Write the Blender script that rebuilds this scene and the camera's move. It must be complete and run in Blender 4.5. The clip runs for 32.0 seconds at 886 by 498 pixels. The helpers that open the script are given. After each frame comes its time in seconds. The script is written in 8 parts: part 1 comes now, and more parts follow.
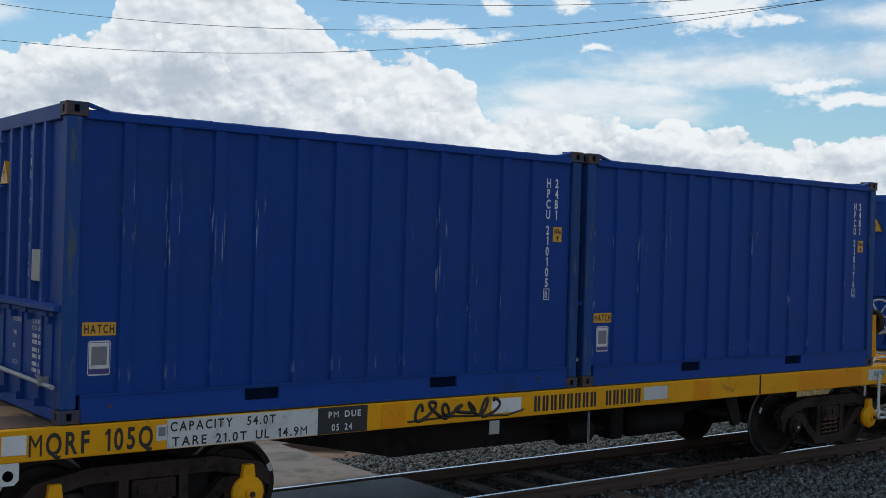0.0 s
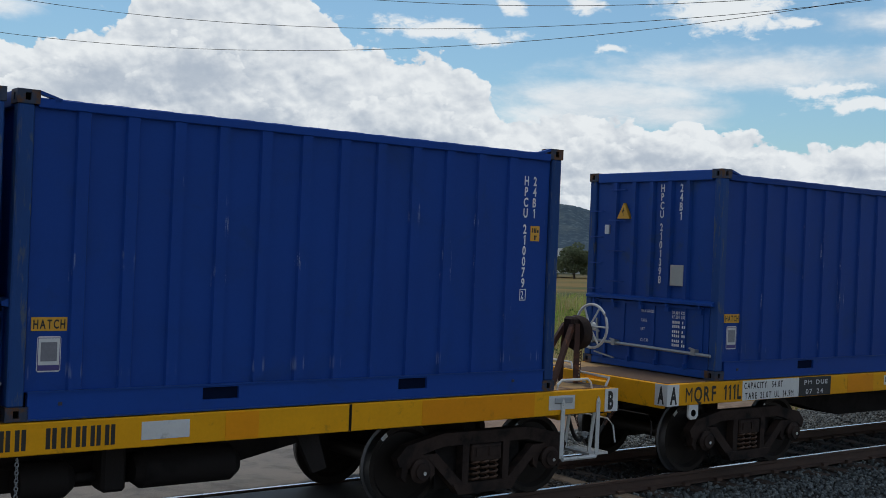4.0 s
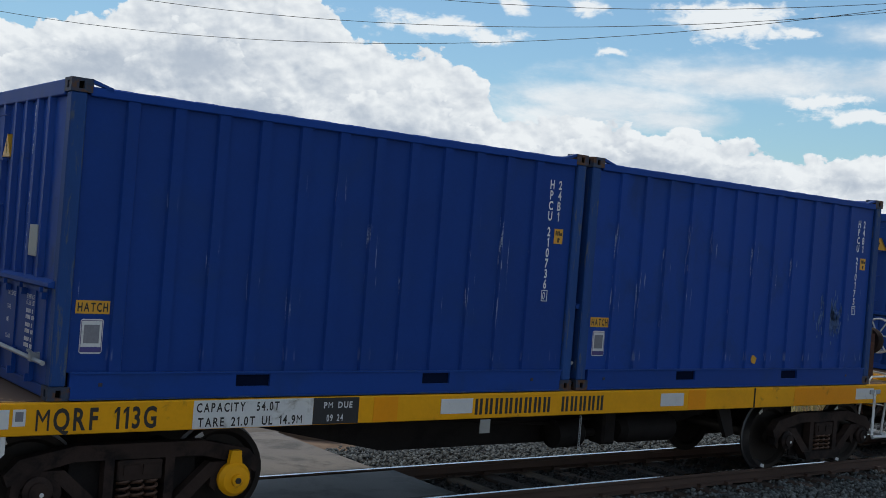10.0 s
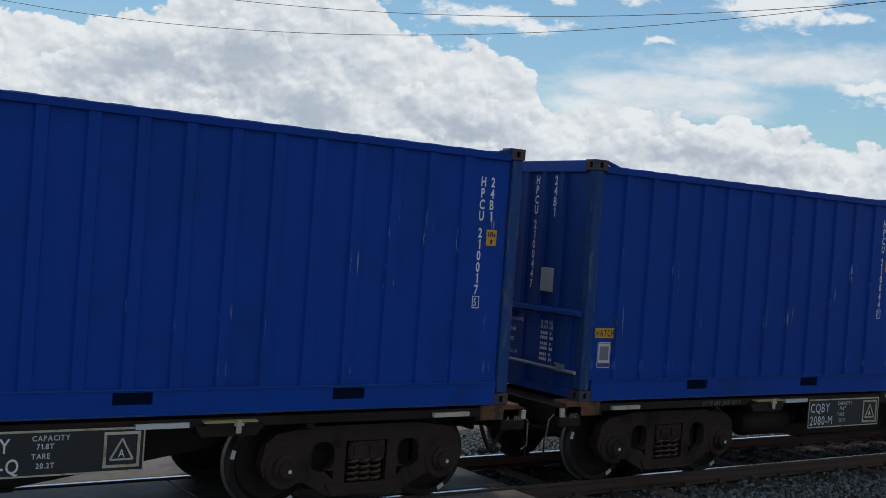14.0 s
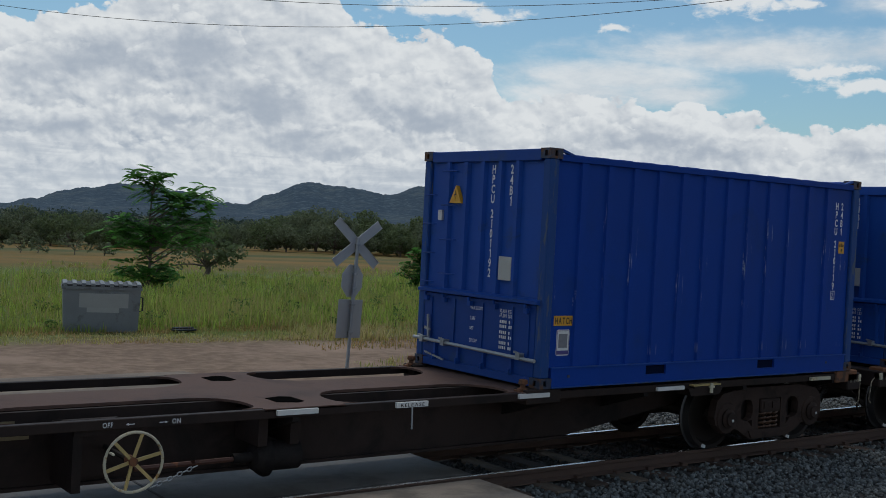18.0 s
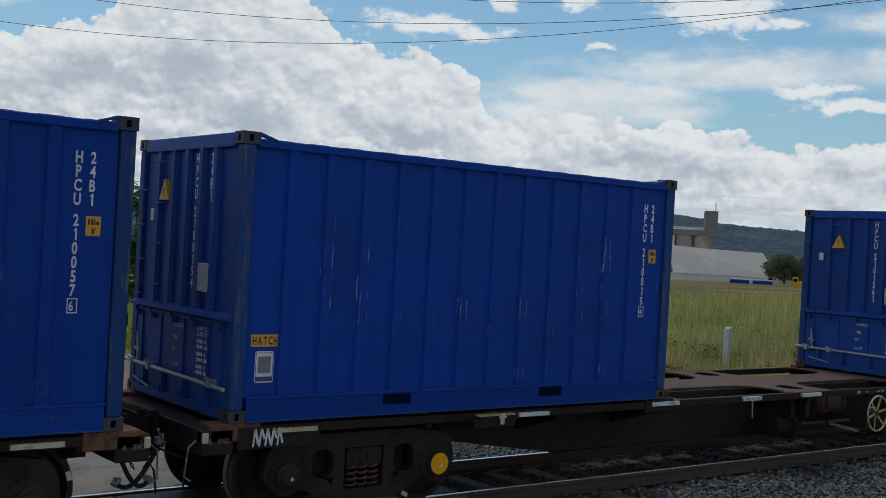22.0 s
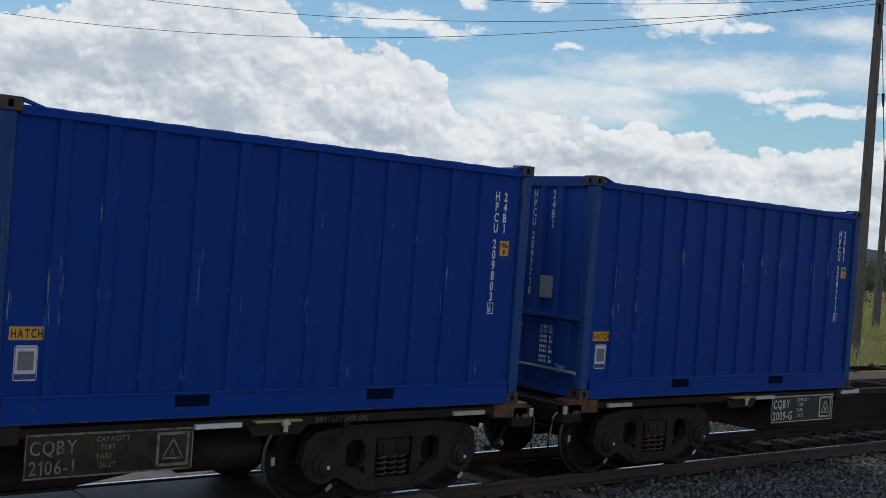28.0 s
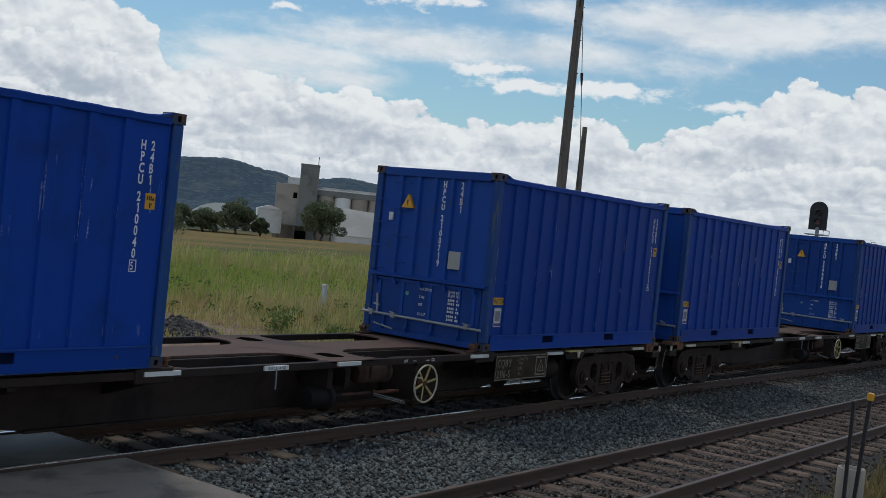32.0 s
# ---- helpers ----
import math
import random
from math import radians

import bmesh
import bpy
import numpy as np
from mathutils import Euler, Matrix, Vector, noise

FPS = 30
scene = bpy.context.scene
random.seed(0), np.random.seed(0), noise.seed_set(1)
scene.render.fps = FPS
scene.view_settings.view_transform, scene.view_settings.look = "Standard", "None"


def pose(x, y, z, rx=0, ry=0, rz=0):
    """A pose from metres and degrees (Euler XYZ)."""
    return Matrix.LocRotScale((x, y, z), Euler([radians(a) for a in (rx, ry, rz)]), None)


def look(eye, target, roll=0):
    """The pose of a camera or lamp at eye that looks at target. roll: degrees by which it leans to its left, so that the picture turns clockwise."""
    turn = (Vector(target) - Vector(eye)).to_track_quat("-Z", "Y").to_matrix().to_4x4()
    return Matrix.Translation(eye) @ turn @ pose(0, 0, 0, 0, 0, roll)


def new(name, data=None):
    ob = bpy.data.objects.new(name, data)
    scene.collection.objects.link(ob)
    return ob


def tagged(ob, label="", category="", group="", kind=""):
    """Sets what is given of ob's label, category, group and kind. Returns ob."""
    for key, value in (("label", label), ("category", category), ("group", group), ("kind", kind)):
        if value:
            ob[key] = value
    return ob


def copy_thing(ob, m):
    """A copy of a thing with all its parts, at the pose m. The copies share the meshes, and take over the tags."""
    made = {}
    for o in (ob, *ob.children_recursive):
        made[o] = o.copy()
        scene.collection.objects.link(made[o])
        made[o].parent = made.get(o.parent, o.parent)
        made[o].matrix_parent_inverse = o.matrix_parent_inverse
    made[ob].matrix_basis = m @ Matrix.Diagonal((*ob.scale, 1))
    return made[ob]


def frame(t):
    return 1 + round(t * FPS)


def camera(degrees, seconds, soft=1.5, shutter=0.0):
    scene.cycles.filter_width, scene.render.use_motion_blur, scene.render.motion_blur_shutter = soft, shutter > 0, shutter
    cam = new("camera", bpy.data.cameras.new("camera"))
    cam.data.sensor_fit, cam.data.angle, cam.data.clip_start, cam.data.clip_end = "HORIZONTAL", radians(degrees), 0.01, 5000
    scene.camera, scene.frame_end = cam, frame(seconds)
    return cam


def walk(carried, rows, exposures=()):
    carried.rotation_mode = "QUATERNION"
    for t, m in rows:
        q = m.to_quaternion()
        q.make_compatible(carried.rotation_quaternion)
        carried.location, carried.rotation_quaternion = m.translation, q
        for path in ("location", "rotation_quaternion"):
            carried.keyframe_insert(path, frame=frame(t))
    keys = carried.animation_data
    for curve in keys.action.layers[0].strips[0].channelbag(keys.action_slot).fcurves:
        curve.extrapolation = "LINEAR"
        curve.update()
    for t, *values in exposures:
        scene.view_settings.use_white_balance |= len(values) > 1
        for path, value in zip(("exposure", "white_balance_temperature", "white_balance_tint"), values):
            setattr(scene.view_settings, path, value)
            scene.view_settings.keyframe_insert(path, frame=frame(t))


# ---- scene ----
# ---- camera and its path -------------------------------------------------
EYE = (0.0, -10.687, 2.826)
cam = camera(43.0, 32.0, soft=0.8)
PAN = [(0, 37.39, -0.03, 1.57), (0.5, 36.96, 0.21, 1.69), (1, 36.85, 0.44, 1.66), (1.5, 36.78, 0.50, 1.83), (2, 37.20, 0.43, 1.91),
       (2.5, 37.25, -0.04, 2.09), (3, 36.86, 0.31, 2.19), (3.5, 36.79, -0.06, 2.32), (5.5, 36.73, -0.01, 2.66), (6, 36.20, 0.12, 3.65),
       (6.5, 35.65, 0.38, 4.67), (7, 35.38, 0.48, 5.06), (7.5, 35.67, 0.20, 4.90), (8, 36.44, -0.08, 4.71), (8.5, 36.09, -0.72, 4.67),
       (9, 35.92, -1.23, 4.87), (9.5, 36.73, -0.84, 4.68), (10, 37.16, -0.23, 4.54), (10.5, 36.73, 0.14, 4.35), (11, 36.30, 0.36, 4.17),
       (11.5, 35.88, 0.16, 4.33), (12, 35.75, -0.19, 4.51), (12.5, 35.53, -0.46, 4.42), (13, 35.41, -0.72, 4.35), (13.5, 35.16, -0.75, 4.28),
       (15.5, 33.84, -1.27, 3.74), (16, 34.44, -1.26, 3.55), (16.5, 35.26, -1.08, 3.28), (17, 35.88, -0.85, 3.03), (17.5, 36.22, -1.10, 2.80),
       (18, 36.82, -1.18, 2.92), (18.5, 37.65, -0.76, 3.15), (19, 38.31, -0.34, 3.39), (19.5, 38.43, -0.26, 3.53), (20, 38.51, -0.26, 3.64),
       (20.5, 38.33, -0.51, 3.69), (21, 38.30, -0.50, 3.70), (21.5, 38.29, -0.32, 3.40), (22, 37.47, -0.30, 3.20), (22.5, 36.93, -0.50, 3.32),
       (23, 37.42, -0.59, 3.49), (23.5, 37.92, -0.39, 3.71), (24, 38.30, -0.42, 3.90), (24.5, 38.87, -0.19, 4.02), (26.5, 38.37, -0.25, 4.27),
       (27, 37.55, -0.40, 3.93), (27.5, 37.64, -0.34, 3.86), (28, 39.26, -0.35, 4.19), (28.5, 41.69, -0.88, 4.73), (29, 43.92, -1.42, 5.29),
       (29.5, 47.15, -1.87, 5.54), (30, 50.04, -2.20, 5.60), (30.5, 52.28, -2.00, 5.90), (31, 54.03, -1.50, 5.36), (31.5, 53.92, -1.41, 5.69),
       (32, 53.98, -0.99, 5.87)]


def turn(yaw, tilt, roll):
    """A pose at the eye: yaw to the right of +y, tilt upwards, lean of the picture, in degrees."""
    a, b = radians(yaw), radians(tilt)
    way = Vector((math.sin(a) * math.cos(b), math.cos(a) * math.cos(b), math.sin(b)))
    return look(EYE, Vector(EYE) + way * 10, roll)


walk(cam, [(t, turn(a, b, c)) for t, a, b, c in PAN], [(0.0, 0.0), (1.0, -0.12), (2.0, -0.03), (3.0, -0.1), (6.0, -0.1), (8.0, -0.12), (9.0, 0.18), (10.0, -0.03), (11.0, -0.2), (12.0, -0.3), (13.0, -0.13), (16.0, -0.15),
      (17.0, -0.02), (18.0, -0.28), (19.0, -0.15), (20.0, -0.17), (21.0, -0.3), (22.0, -0.22), (23.0, -0.17), (24.0, -0.28), (27.0, -0.2), (28.0, -0.12), (29.0, -0.2), (30.0, -0.04), (31.0, -0.1), (32.0, -0.15)])

# ---- sky, sun ------------------------------------------------------------
SUN_EL, SUN_AZ = 66.0, 20.0          # azimuth from +y towards +x


def wnode(nt, kind, **values):
    n = nt.nodes.new(kind)
    for k, v in values.items():
        if k == "op":
            n.operation = v
        elif k == "clamp":
            n.use_clamp = v
    return n


def fmath(nt, op, a, b=None, c=None, clamp=False):
    n = nt.nodes.new("ShaderNodeMath")
    n.operation, n.use_clamp = op, clamp
    for i, v in enumerate((a, b, c)):
        if v is None:
            continue
        if isinstance(v, (int, float)):
            n.inputs[i].default_value = v
        else:
            nt.links.new(v, n.inputs[i])
    return n.outputs[0]


def ramp01(nt, v, lo, hi):
    n = nt.nodes.new("ShaderNodeMapRange")
    n.interpolation_type = "SMOOTHSTEP"
    nt.links.new(v, n.inputs["Value"])
    n.inputs["From Min"].default_value, n.inputs["From Max"].default_value = lo, hi
    return n.outputs["Result"]


def fbm(nt, vec, scale, detail=6.0, rough=0.55, dist=0.0, lac=2.0):
    n = nt.nodes.new("ShaderNodeTexNoise")
    n.inputs["Scale"].default_value, n.inputs["Detail"].default_value = scale, detail
    n.inputs["Roughness"].default_value, n.inputs["Distortion"].default_value = rough, dist
    n.inputs["Lacunarity"].default_value = lac
    nt.links.new(vec, n.inputs["Vector"])
    return n.outputs["Fac"]


def mixcol(nt, fac, a, b):
    n = nt.nodes.new("ShaderNodeMix")
    n.data_type = "RGBA"
    for sock, v in ((n.inputs["Factor"], fac), (n.inputs["A"], a), (n.inputs["B"], b)):
        if isinstance(v, (int, float)):
            sock.default_value = v
        elif isinstance(v, tuple):
            sock.default_value = (*v, 1.0)
        else:
            nt.links.new(v, sock)
    return n.outputs["Result"]


def build_world():
    """A blue sky with a bank of cumulus towards the north-east and streaks above it."""
    world = bpy.data.worlds.new("sky")
    world.use_nodes = True
    scene.world = world
    nt = world.node_tree
    nt.nodes.clear()
    sky = nt.nodes.new("ShaderNodeTexSky")
    sky.sky_type, sky.sun_disc = "NISHITA", False
    sky.sun_elevation, sky.sun_rotation = radians(SUN_EL), radians(SUN_AZ)
    sky.dust_density, sky.ozone_density = 1.0, 1.6
    tc = nt.nodes.new("ShaderNodeTexCoord")
    sep = nt.nodes.new("ShaderNodeSeparateXYZ")
    nt.links.new(tc.outputs["Generated"], sep.inputs[0])
    az = fmath(nt, "MULTIPLY", fmath(nt, "ARCTAN2", sep.outputs["X"], sep.outputs["Y"]), 57.29578)
    el = fmath(nt, "MULTIPLY", fmath(nt, "ARCSINE", sep.outputs["Z"]), 57.29578)

    def coords(kx, ky, dx=0.0, dy=0.0):
        c = nt.nodes.new("ShaderNodeCombineXYZ")
        nt.links.new(fmath(nt, "MULTIPLY_ADD", az, kx, dx), c.inputs[0])
        nt.links.new(fmath(nt, "MULTIPLY_ADD", el, ky, dy), c.inputs[1])
        return c.outputs[0]

    blue = nt.nodes.new("ShaderNodeVectorMath")
    blue.operation = "MULTIPLY"
    nt.links.new(sky.outputs[0], blue.inputs[0])
    blue.inputs[1].default_value = SKY_TINT
    blue = blue.outputs[0]

    def heaps(vec, scale, detail=3.0, rough=0.55):
        """Rounded swellings at several sizes, 1 on their crowns."""
        n = nt.nodes.new("ShaderNodeTexVoronoi")
        n.voronoi_dimensions, n.feature = "2D", "F1"
        n.inputs["Scale"].default_value, n.inputs["Detail"].default_value = scale, detail
        n.inputs["Roughness"].default_value = rough
        n.normalize = True
        nt.links.new(vec, n.inputs["Vector"])
        return fmath(nt, "SUBTRACT", 1.0, n.outputs["Distance"])

    def bent(vec, amount, scale):
        """Coordinates stirred by noise."""
        n = nt.nodes.new("ShaderNodeTexNoise")
        n.noise_dimensions = "2D"
        n.inputs["Scale"].default_value, n.inputs["Detail"].default_value = scale, 2.0
        nt.links.new(vec, n.inputs["Vector"])
        k = nt.nodes.new("ShaderNodeVectorMath")
        k.operation = "MULTIPLY_ADD"
        nt.links.new(n.outputs["Color"], k.inputs[0])
        k.inputs[1].default_value = (amount, amount, 0.0)
        nt.links.new(vec, k.inputs[2])
        return k.outputs[0]

    def skyline(stops):
        """Height of a cloud bank's crest along the horizon, in degrees."""
        r = nt.nodes.new("ShaderNodeValToRGB")
        r.color_ramp.interpolation = "EASE"
        es = r.color_ramp.elements
        es[0].position, es[1].position = (stops[0][0] + 40.0) / 160.0, (stops[-1][0] + 40.0) / 160.0
        es[0].color, es[1].color = (stops[0][1] / 20.0,) * 3 + (1.0,), (stops[-1][1] / 20.0,) * 3 + (1.0,)
        for a0, h in stops[1:-1]:
            es.new((a0 + 40.0) / 160.0).color = (h / 20.0,) * 3 + (1.0,)
        nt.links.new(fmath(nt, "MULTIPLY_ADD", az, 1 / 160.0, 0.25, True), r.inputs[0])
        return fmath(nt, "MULTIPLY", r.outputs[0], 20.0)

    def blob(a0, e0, wa, we, k):
        u = fmath(nt, "MULTIPLY_ADD", az, 1 / wa, -a0 / wa)
        v = fmath(nt, "MULTIPLY_ADD", el, 1 / we, -e0 / we)
        r2 = fmath(nt, "ADD", fmath(nt, "MULTIPLY", u, u), fmath(nt, "MULTIPLY", v, v))
        return fmath(nt, "MULTIPLY", fmath(nt, "EXPONENT", fmath(nt, "MULTIPLY", r2, -0.7)), k)

    def most(items):
        out = blob(*items[0])
        for g in items[1:]:
            out = fmath(nt, "MAXIMUM", out, blob(*g))
        return out

    # a milky veil of high cloud, and small torn puffs before it
    soft = fbm(nt, bent(coords(0.05, 0.16, 3.0, 1.0), 0.25, 1.5), 1.3, 8.0, 0.58)
    wisp = fbm(nt, bent(coords(0.20, 0.50, 1.0, 4.0), 0.3, 1.0), 1.0, 7.0, 0.60)
    torn = fbm(nt, bent(coords(0.8, 1.5, 2.0, 8.0), 0.5, 1.3), 1.2, 6.0, 0.6)
    veil = most([(52.0, 9.1, 9.0, 1.0, 0.84), (45.0, 7.9, 5.5, 0.95, 0.86), (43.6, 7.1, 3.4, 0.8, 0.80), (48.0, 7.1, 3.2, 0.7, 0.74), (57.5, 9.3, 6.0, 0.9, 0.80), (66.5, 11.2, 7.0, 1.0, 0.86), (58.5, 11.4, 4.0, 0.7, 0.62), (75.0, 11.5, 4.0, 1.0, 0.7), (14.2, 10.6, 2.6, 0.7, 0.7)])
    high = fmath(nt, "MULTIPLY", ramp01(nt, el, 14.0, 26.0), 0.42)
    veil = fmath(nt, "ADD", fmath(nt, "MAXIMUM", veil, high), fmath(nt, "ADD", fmath(nt, "MULTIPLY_ADD", soft, 0.9, -0.45), fmath(nt, "ADD", fmath(nt, "MULTIPLY_ADD", wisp, 0.9, -0.45), fmath(nt, "MULTIPLY_ADD", torn, 0.35, -0.175))))
    out = mixcol(nt, fmath(nt, "MULTIPLY", ramp01(nt, veil, 0.15, 0.80), 0.92), blue, mixcol(nt, ramp01(nt, wisp, 0.35, 0.65), CLOUD_MID, CLOUD_LIT))
    stirred = nt.nodes.new("ShaderNodeSeparateXYZ")
    nt.links.new(bent(bent(coords(1.0, 1.0), 1.6, 0.5), 0.6, 1.6), stirred.inputs[0])
    level = (az, el)
    swept = fmath(nt, "SUBTRACT", stirred.outputs[0], 1.1), fmath(nt, "SUBTRACT", stirred.outputs[1], 1.1)
    az, el = (fmath(nt, "MULTIPLY_ADD", fmath(nt, "SUBTRACT", b1, a1), 0.5, a1) for a1, b1 in zip(level, swept))
    puffs = most([(35.6, 10.9, 2.4, 0.5, 0.85), (38.6, 10.6, 1.6, 0.35, 0.75), (50.2, 12.0, 2.6, 0.8, 0.9), (53.6, 11.5, 1.3, 0.35, 0.75), (44.8, 10.2, 0.75, 0.22, 0.95), (43.5, 12.4, 0.9, 0.4, 0.8),
                  (39.9, 12.2, 0.6, 0.4, 0.85), (61.4, 7.85, 2.4, 0.40, 1.0), (57.0, 7.55, 2.4, 0.28, 0.85), (68.0, 7.35, 1.9, 0.28, 0.85), (55.6, 8.3, 2.0, 0.35, 0.85)])
    az, el = level
    puffs = fmath(nt, "ADD", puffs, fmath(nt, "ADD", fmath(nt, "MULTIPLY_ADD", torn, 1.5, -0.75), fmath(nt, "MULTIPLY_ADD", wisp, 0.8, -0.4)))
    out = mixcol(nt, fmath(nt, "MULTIPLY", ramp01(nt, puffs, 0.22, 0.70), 0.95), out, CLOUD_LIT)

    # banks of cumulus one before the other, the rear one first: crest, size of the heaps, depth of the lit rim
    rear = [(-40, 14), (-10, 13), (8, 10.2), (13.0, 9.0), (15.5, 9.1), (17.5, 8.9), (19.2, 9.3), (20.6, 10.4), (21.4, 13.0), (24, 15.5), (27, 14.5), (29.0, 12.6),
            (30.4, 11.6), (31.4, 10.3), (32.0, 9.3), (33.5, 9.5), (36.2, 9.6), (37.6, 8.6), (38.9, 7.7), (39.5, 6.2), (41.0, 6.4), (44.8, 6.8), (46.4, 6.0), (49.0, 6.6),
            (51.6, 6.0), (53.9, 4.9), (55.5, 5.8), (58.0, 5.5), (60.7, 6.0), (63.5, 5.0), (67.5, 6.4), (71.0, 8.7)]
    mid = [(-40, 8), (0, 8.0), (14, 6.6), (17.5, 8.0), (20, 7.2), (22.6, 9.4), (25.2, 9.3), (27.4, 7.0), (29.0, 6.0), (31, 6.2), (33.4, 7.4), (35.6, 7.6), (37.6, 6.2), (39.4, 5.0),
           (42, 5.3), (45, 5.6), (48.6, 5.9), (51, 5.0), (54, 4.2), (57, 4.6), (60, 4.6), (63, 4.2), (66, 5.2), (69, 6.2), (73, 7.4), (80, 7)]
    fore = [(-40, 5), (10, 5.0), (13.5, 5.7), (16.5, 4.8), (19, 5.0), (22, 5.6), (25, 4.6), (28, 5.0), (31, 4.4), (33, 5.1), (36, 4.6), (40, 4.0), (44, 4.2), (47, 4.7), (50, 4.2), (53, 3.6),
            (56, 3.9), (59, 3.5), (62, 3.7), (66, 3.5), (69, 4.5), (74, 5.0)]
    low = [(-40, 3.2), (10, 3.2), (15, 3.6), (19, 3.0), (23, 3.5), (28, 3.0), (33, 3.3), (38, 2.7), (43, 3.0), (48, 2.8), (54, 2.5), (60, 2.6), (66, 2.3), (72, 2.9)]
    for k, (crest, size, rim, deep) in enumerate(((rear, 1.0, 3.4, 0.22), (mid, 1.3, 2.2, 0.34), (fore, 1.7, 1.5, 0.34), (low, 2.3, 1.0, 0.30))):
        here = bent(coords(0.30, 0.40, 9.0 * k, 5.0 * k), 0.35, 1.2)
        above = bent(coords(0.30, 0.40, 9.0 * k + 0.045, 5.0 * k + 0.11), 0.35, 1.2)
        h0, h1 = heaps(here, size), heaps(above, size)
        grain = fbm(nt, bent(coords(0.9, 1.2, 3.0 * k, 6.0), 0.4, 1.5), 1.4, 7.0, 0.58)
        t = fmath(nt, "SUBTRACT", skyline(crest), el)
        t = fmath(nt, "ADD", t, fmath(nt, "MULTIPLY", fmath(nt, "SUBTRACT", h0, 0.60), 3.4 / size ** 0.5))
        t = fmath(nt, "ADD", t, fmath(nt, "MULTIPLY_ADD", grain, 1.5, -0.75))
        puff = fbm(nt, coords(0.5, 0.7, 4.0 * k, 2.0), 1.3, 6.0, 0.6)
        edge = ramp01(nt, t, 0.0, 0.22 if k < 2 else 0.5)
        relief = fmath(nt, "MULTIPLY", fmath(nt, "SUBTRACT", h0, h1), 2.4)
        sink = fmath(nt, "MULTIPLY", ramp01(nt, fmath(nt, "ADD", t, fmath(nt, "MULTIPLY_ADD", puff, 2.4, -1.2)), 0.25, rim), deep)
        lit = fmath(nt, "SUBTRACT", fmath(nt, "ADD", fmath(nt, "ADD", fmath(nt, "MULTIPLY_ADD", puff, 1.4, -0.02), fmath(nt, "MULTIPLY", grain, 0.35)), relief), sink)
        lit = fmath(nt, "MULTIPLY", lit, 1.0, None, True)
        out = mixcol(nt, edge, out, mixcol(nt, lit, CLOUD_DARK, CLOUD_LIT))
    # shaded hearts and undersides of the heaps, stirred at two sizes, and flat streaks low down
    az, el = swept
    hearts = most([(24.0, 8.0, 2.4, 1.15, 1.15), (19.4, 7.2, 2.7, 0.8, 1.1), (16.4, 6.2, 1.5, 0.4, 0.8), (27.6, 5.6, 2.0, 0.95, 1.1), (29.2, 3.9, 1.7, 0.8, 1.0), (35.5, 5.3, 2.4, 0.55, 1.15), (32.6, 6.1, 1.3, 0.45, 0.7),
                   (17.7, 3.9, 1.8, 0.45, 1.0), (14.2, 3.7, 1.8, 0.7, 1.0), (23.4, 4.6, 3.2, 0.30, 0.9), (31.4, 3.4, 1.4, 0.5, 0.9), (46.4, 4.7, 3.0, 0.55, 1.0), (43.0, 4.3, 2.0, 0.45, 0.85), (50.0, 4.0, 3.2, 0.55, 0.95), (56.8, 4.6, 1.8, 0.5, 0.95),
                   (60.0, 3.8, 3.0, 0.6, 1.0), (62.6, 4.7, 1.6, 0.36, 0.9), (66.6, 5.0, 1.8, 0.40, 0.95), (69.5, 5.6, 2.0, 0.6, 0.9), (37.5, 3.3, 2.4, 0.45, 0.75), (10.0, 6.0, 2.5, 0.8, 0.9), (5.0, 8.0, 3.0, 0.8, 0.9)])
    az, el = level
    lumps = heaps(bent(coords(0.8, 1.0, 3.0, 7.0), 0.3, 1.2), 1.0, 3.0, 0.6)
    grit = fbm(nt, coords(0.9, 1.3, 5.0, 1.0), 1.3, 6.0, 0.6)
    field = fmath(nt, "ADD", hearts, fmath(nt, "ADD", fmath(nt, "MULTIPLY_ADD", grit, 0.7, -0.35), fmath(nt, "MULTIPLY_ADD", lumps, -0.5, 0.32)))
    dim = fmath(nt, "MULTIPLY_ADD", ramp01(nt, field, 0.10, 1.15), 0.84, fmath(nt, "MULTIPLY", ramp01(nt, grit, 0.38, 0.70), 0.10))
    streak = fbm(nt, bent(coords(0.10, 1.5, 2.0, 3.0), 0.3, 1.5), 1.0, 5.0, 0.6)
    low_part = fmath(nt, "SUBTRACT", 1.0, ramp01(nt, el, 2.2, 4.8))
    dim = fmath(nt, "MAXIMUM", dim, fmath(nt, "MULTIPLY", fmath(nt, "MULTIPLY", ramp01(nt, streak, 0.46, 0.66), low_part), 0.65))
    overcast = fmath(nt, "SUBTRACT", 1.0, ramp01(nt, fmath(nt, "SUBTRACT", el, skyline(rear)), -1.3, 0.1))
    out = mixcol(nt, fmath(nt, "MULTIPLY", dim, overcast), out, CLOUD_DARK)
    # distance milks the lowest sky
    out = mixcol(nt, fmath(nt, "MULTIPLY", fmath(nt, "SUBTRACT", 1.0, ramp01(nt, el, 0.5, 4.5)), 0.45), out, CLOUD_MID)
    bg = nt.nodes.new("ShaderNodeBackground")
    bg.inputs["Strength"].default_value = 0.1
    nt.links.new(out, bg.inputs["Color"])
    o = nt.nodes.new("ShaderNodeOutputWorld")
    nt.links.new(bg.outputs[0], o.inputs["Surface"])


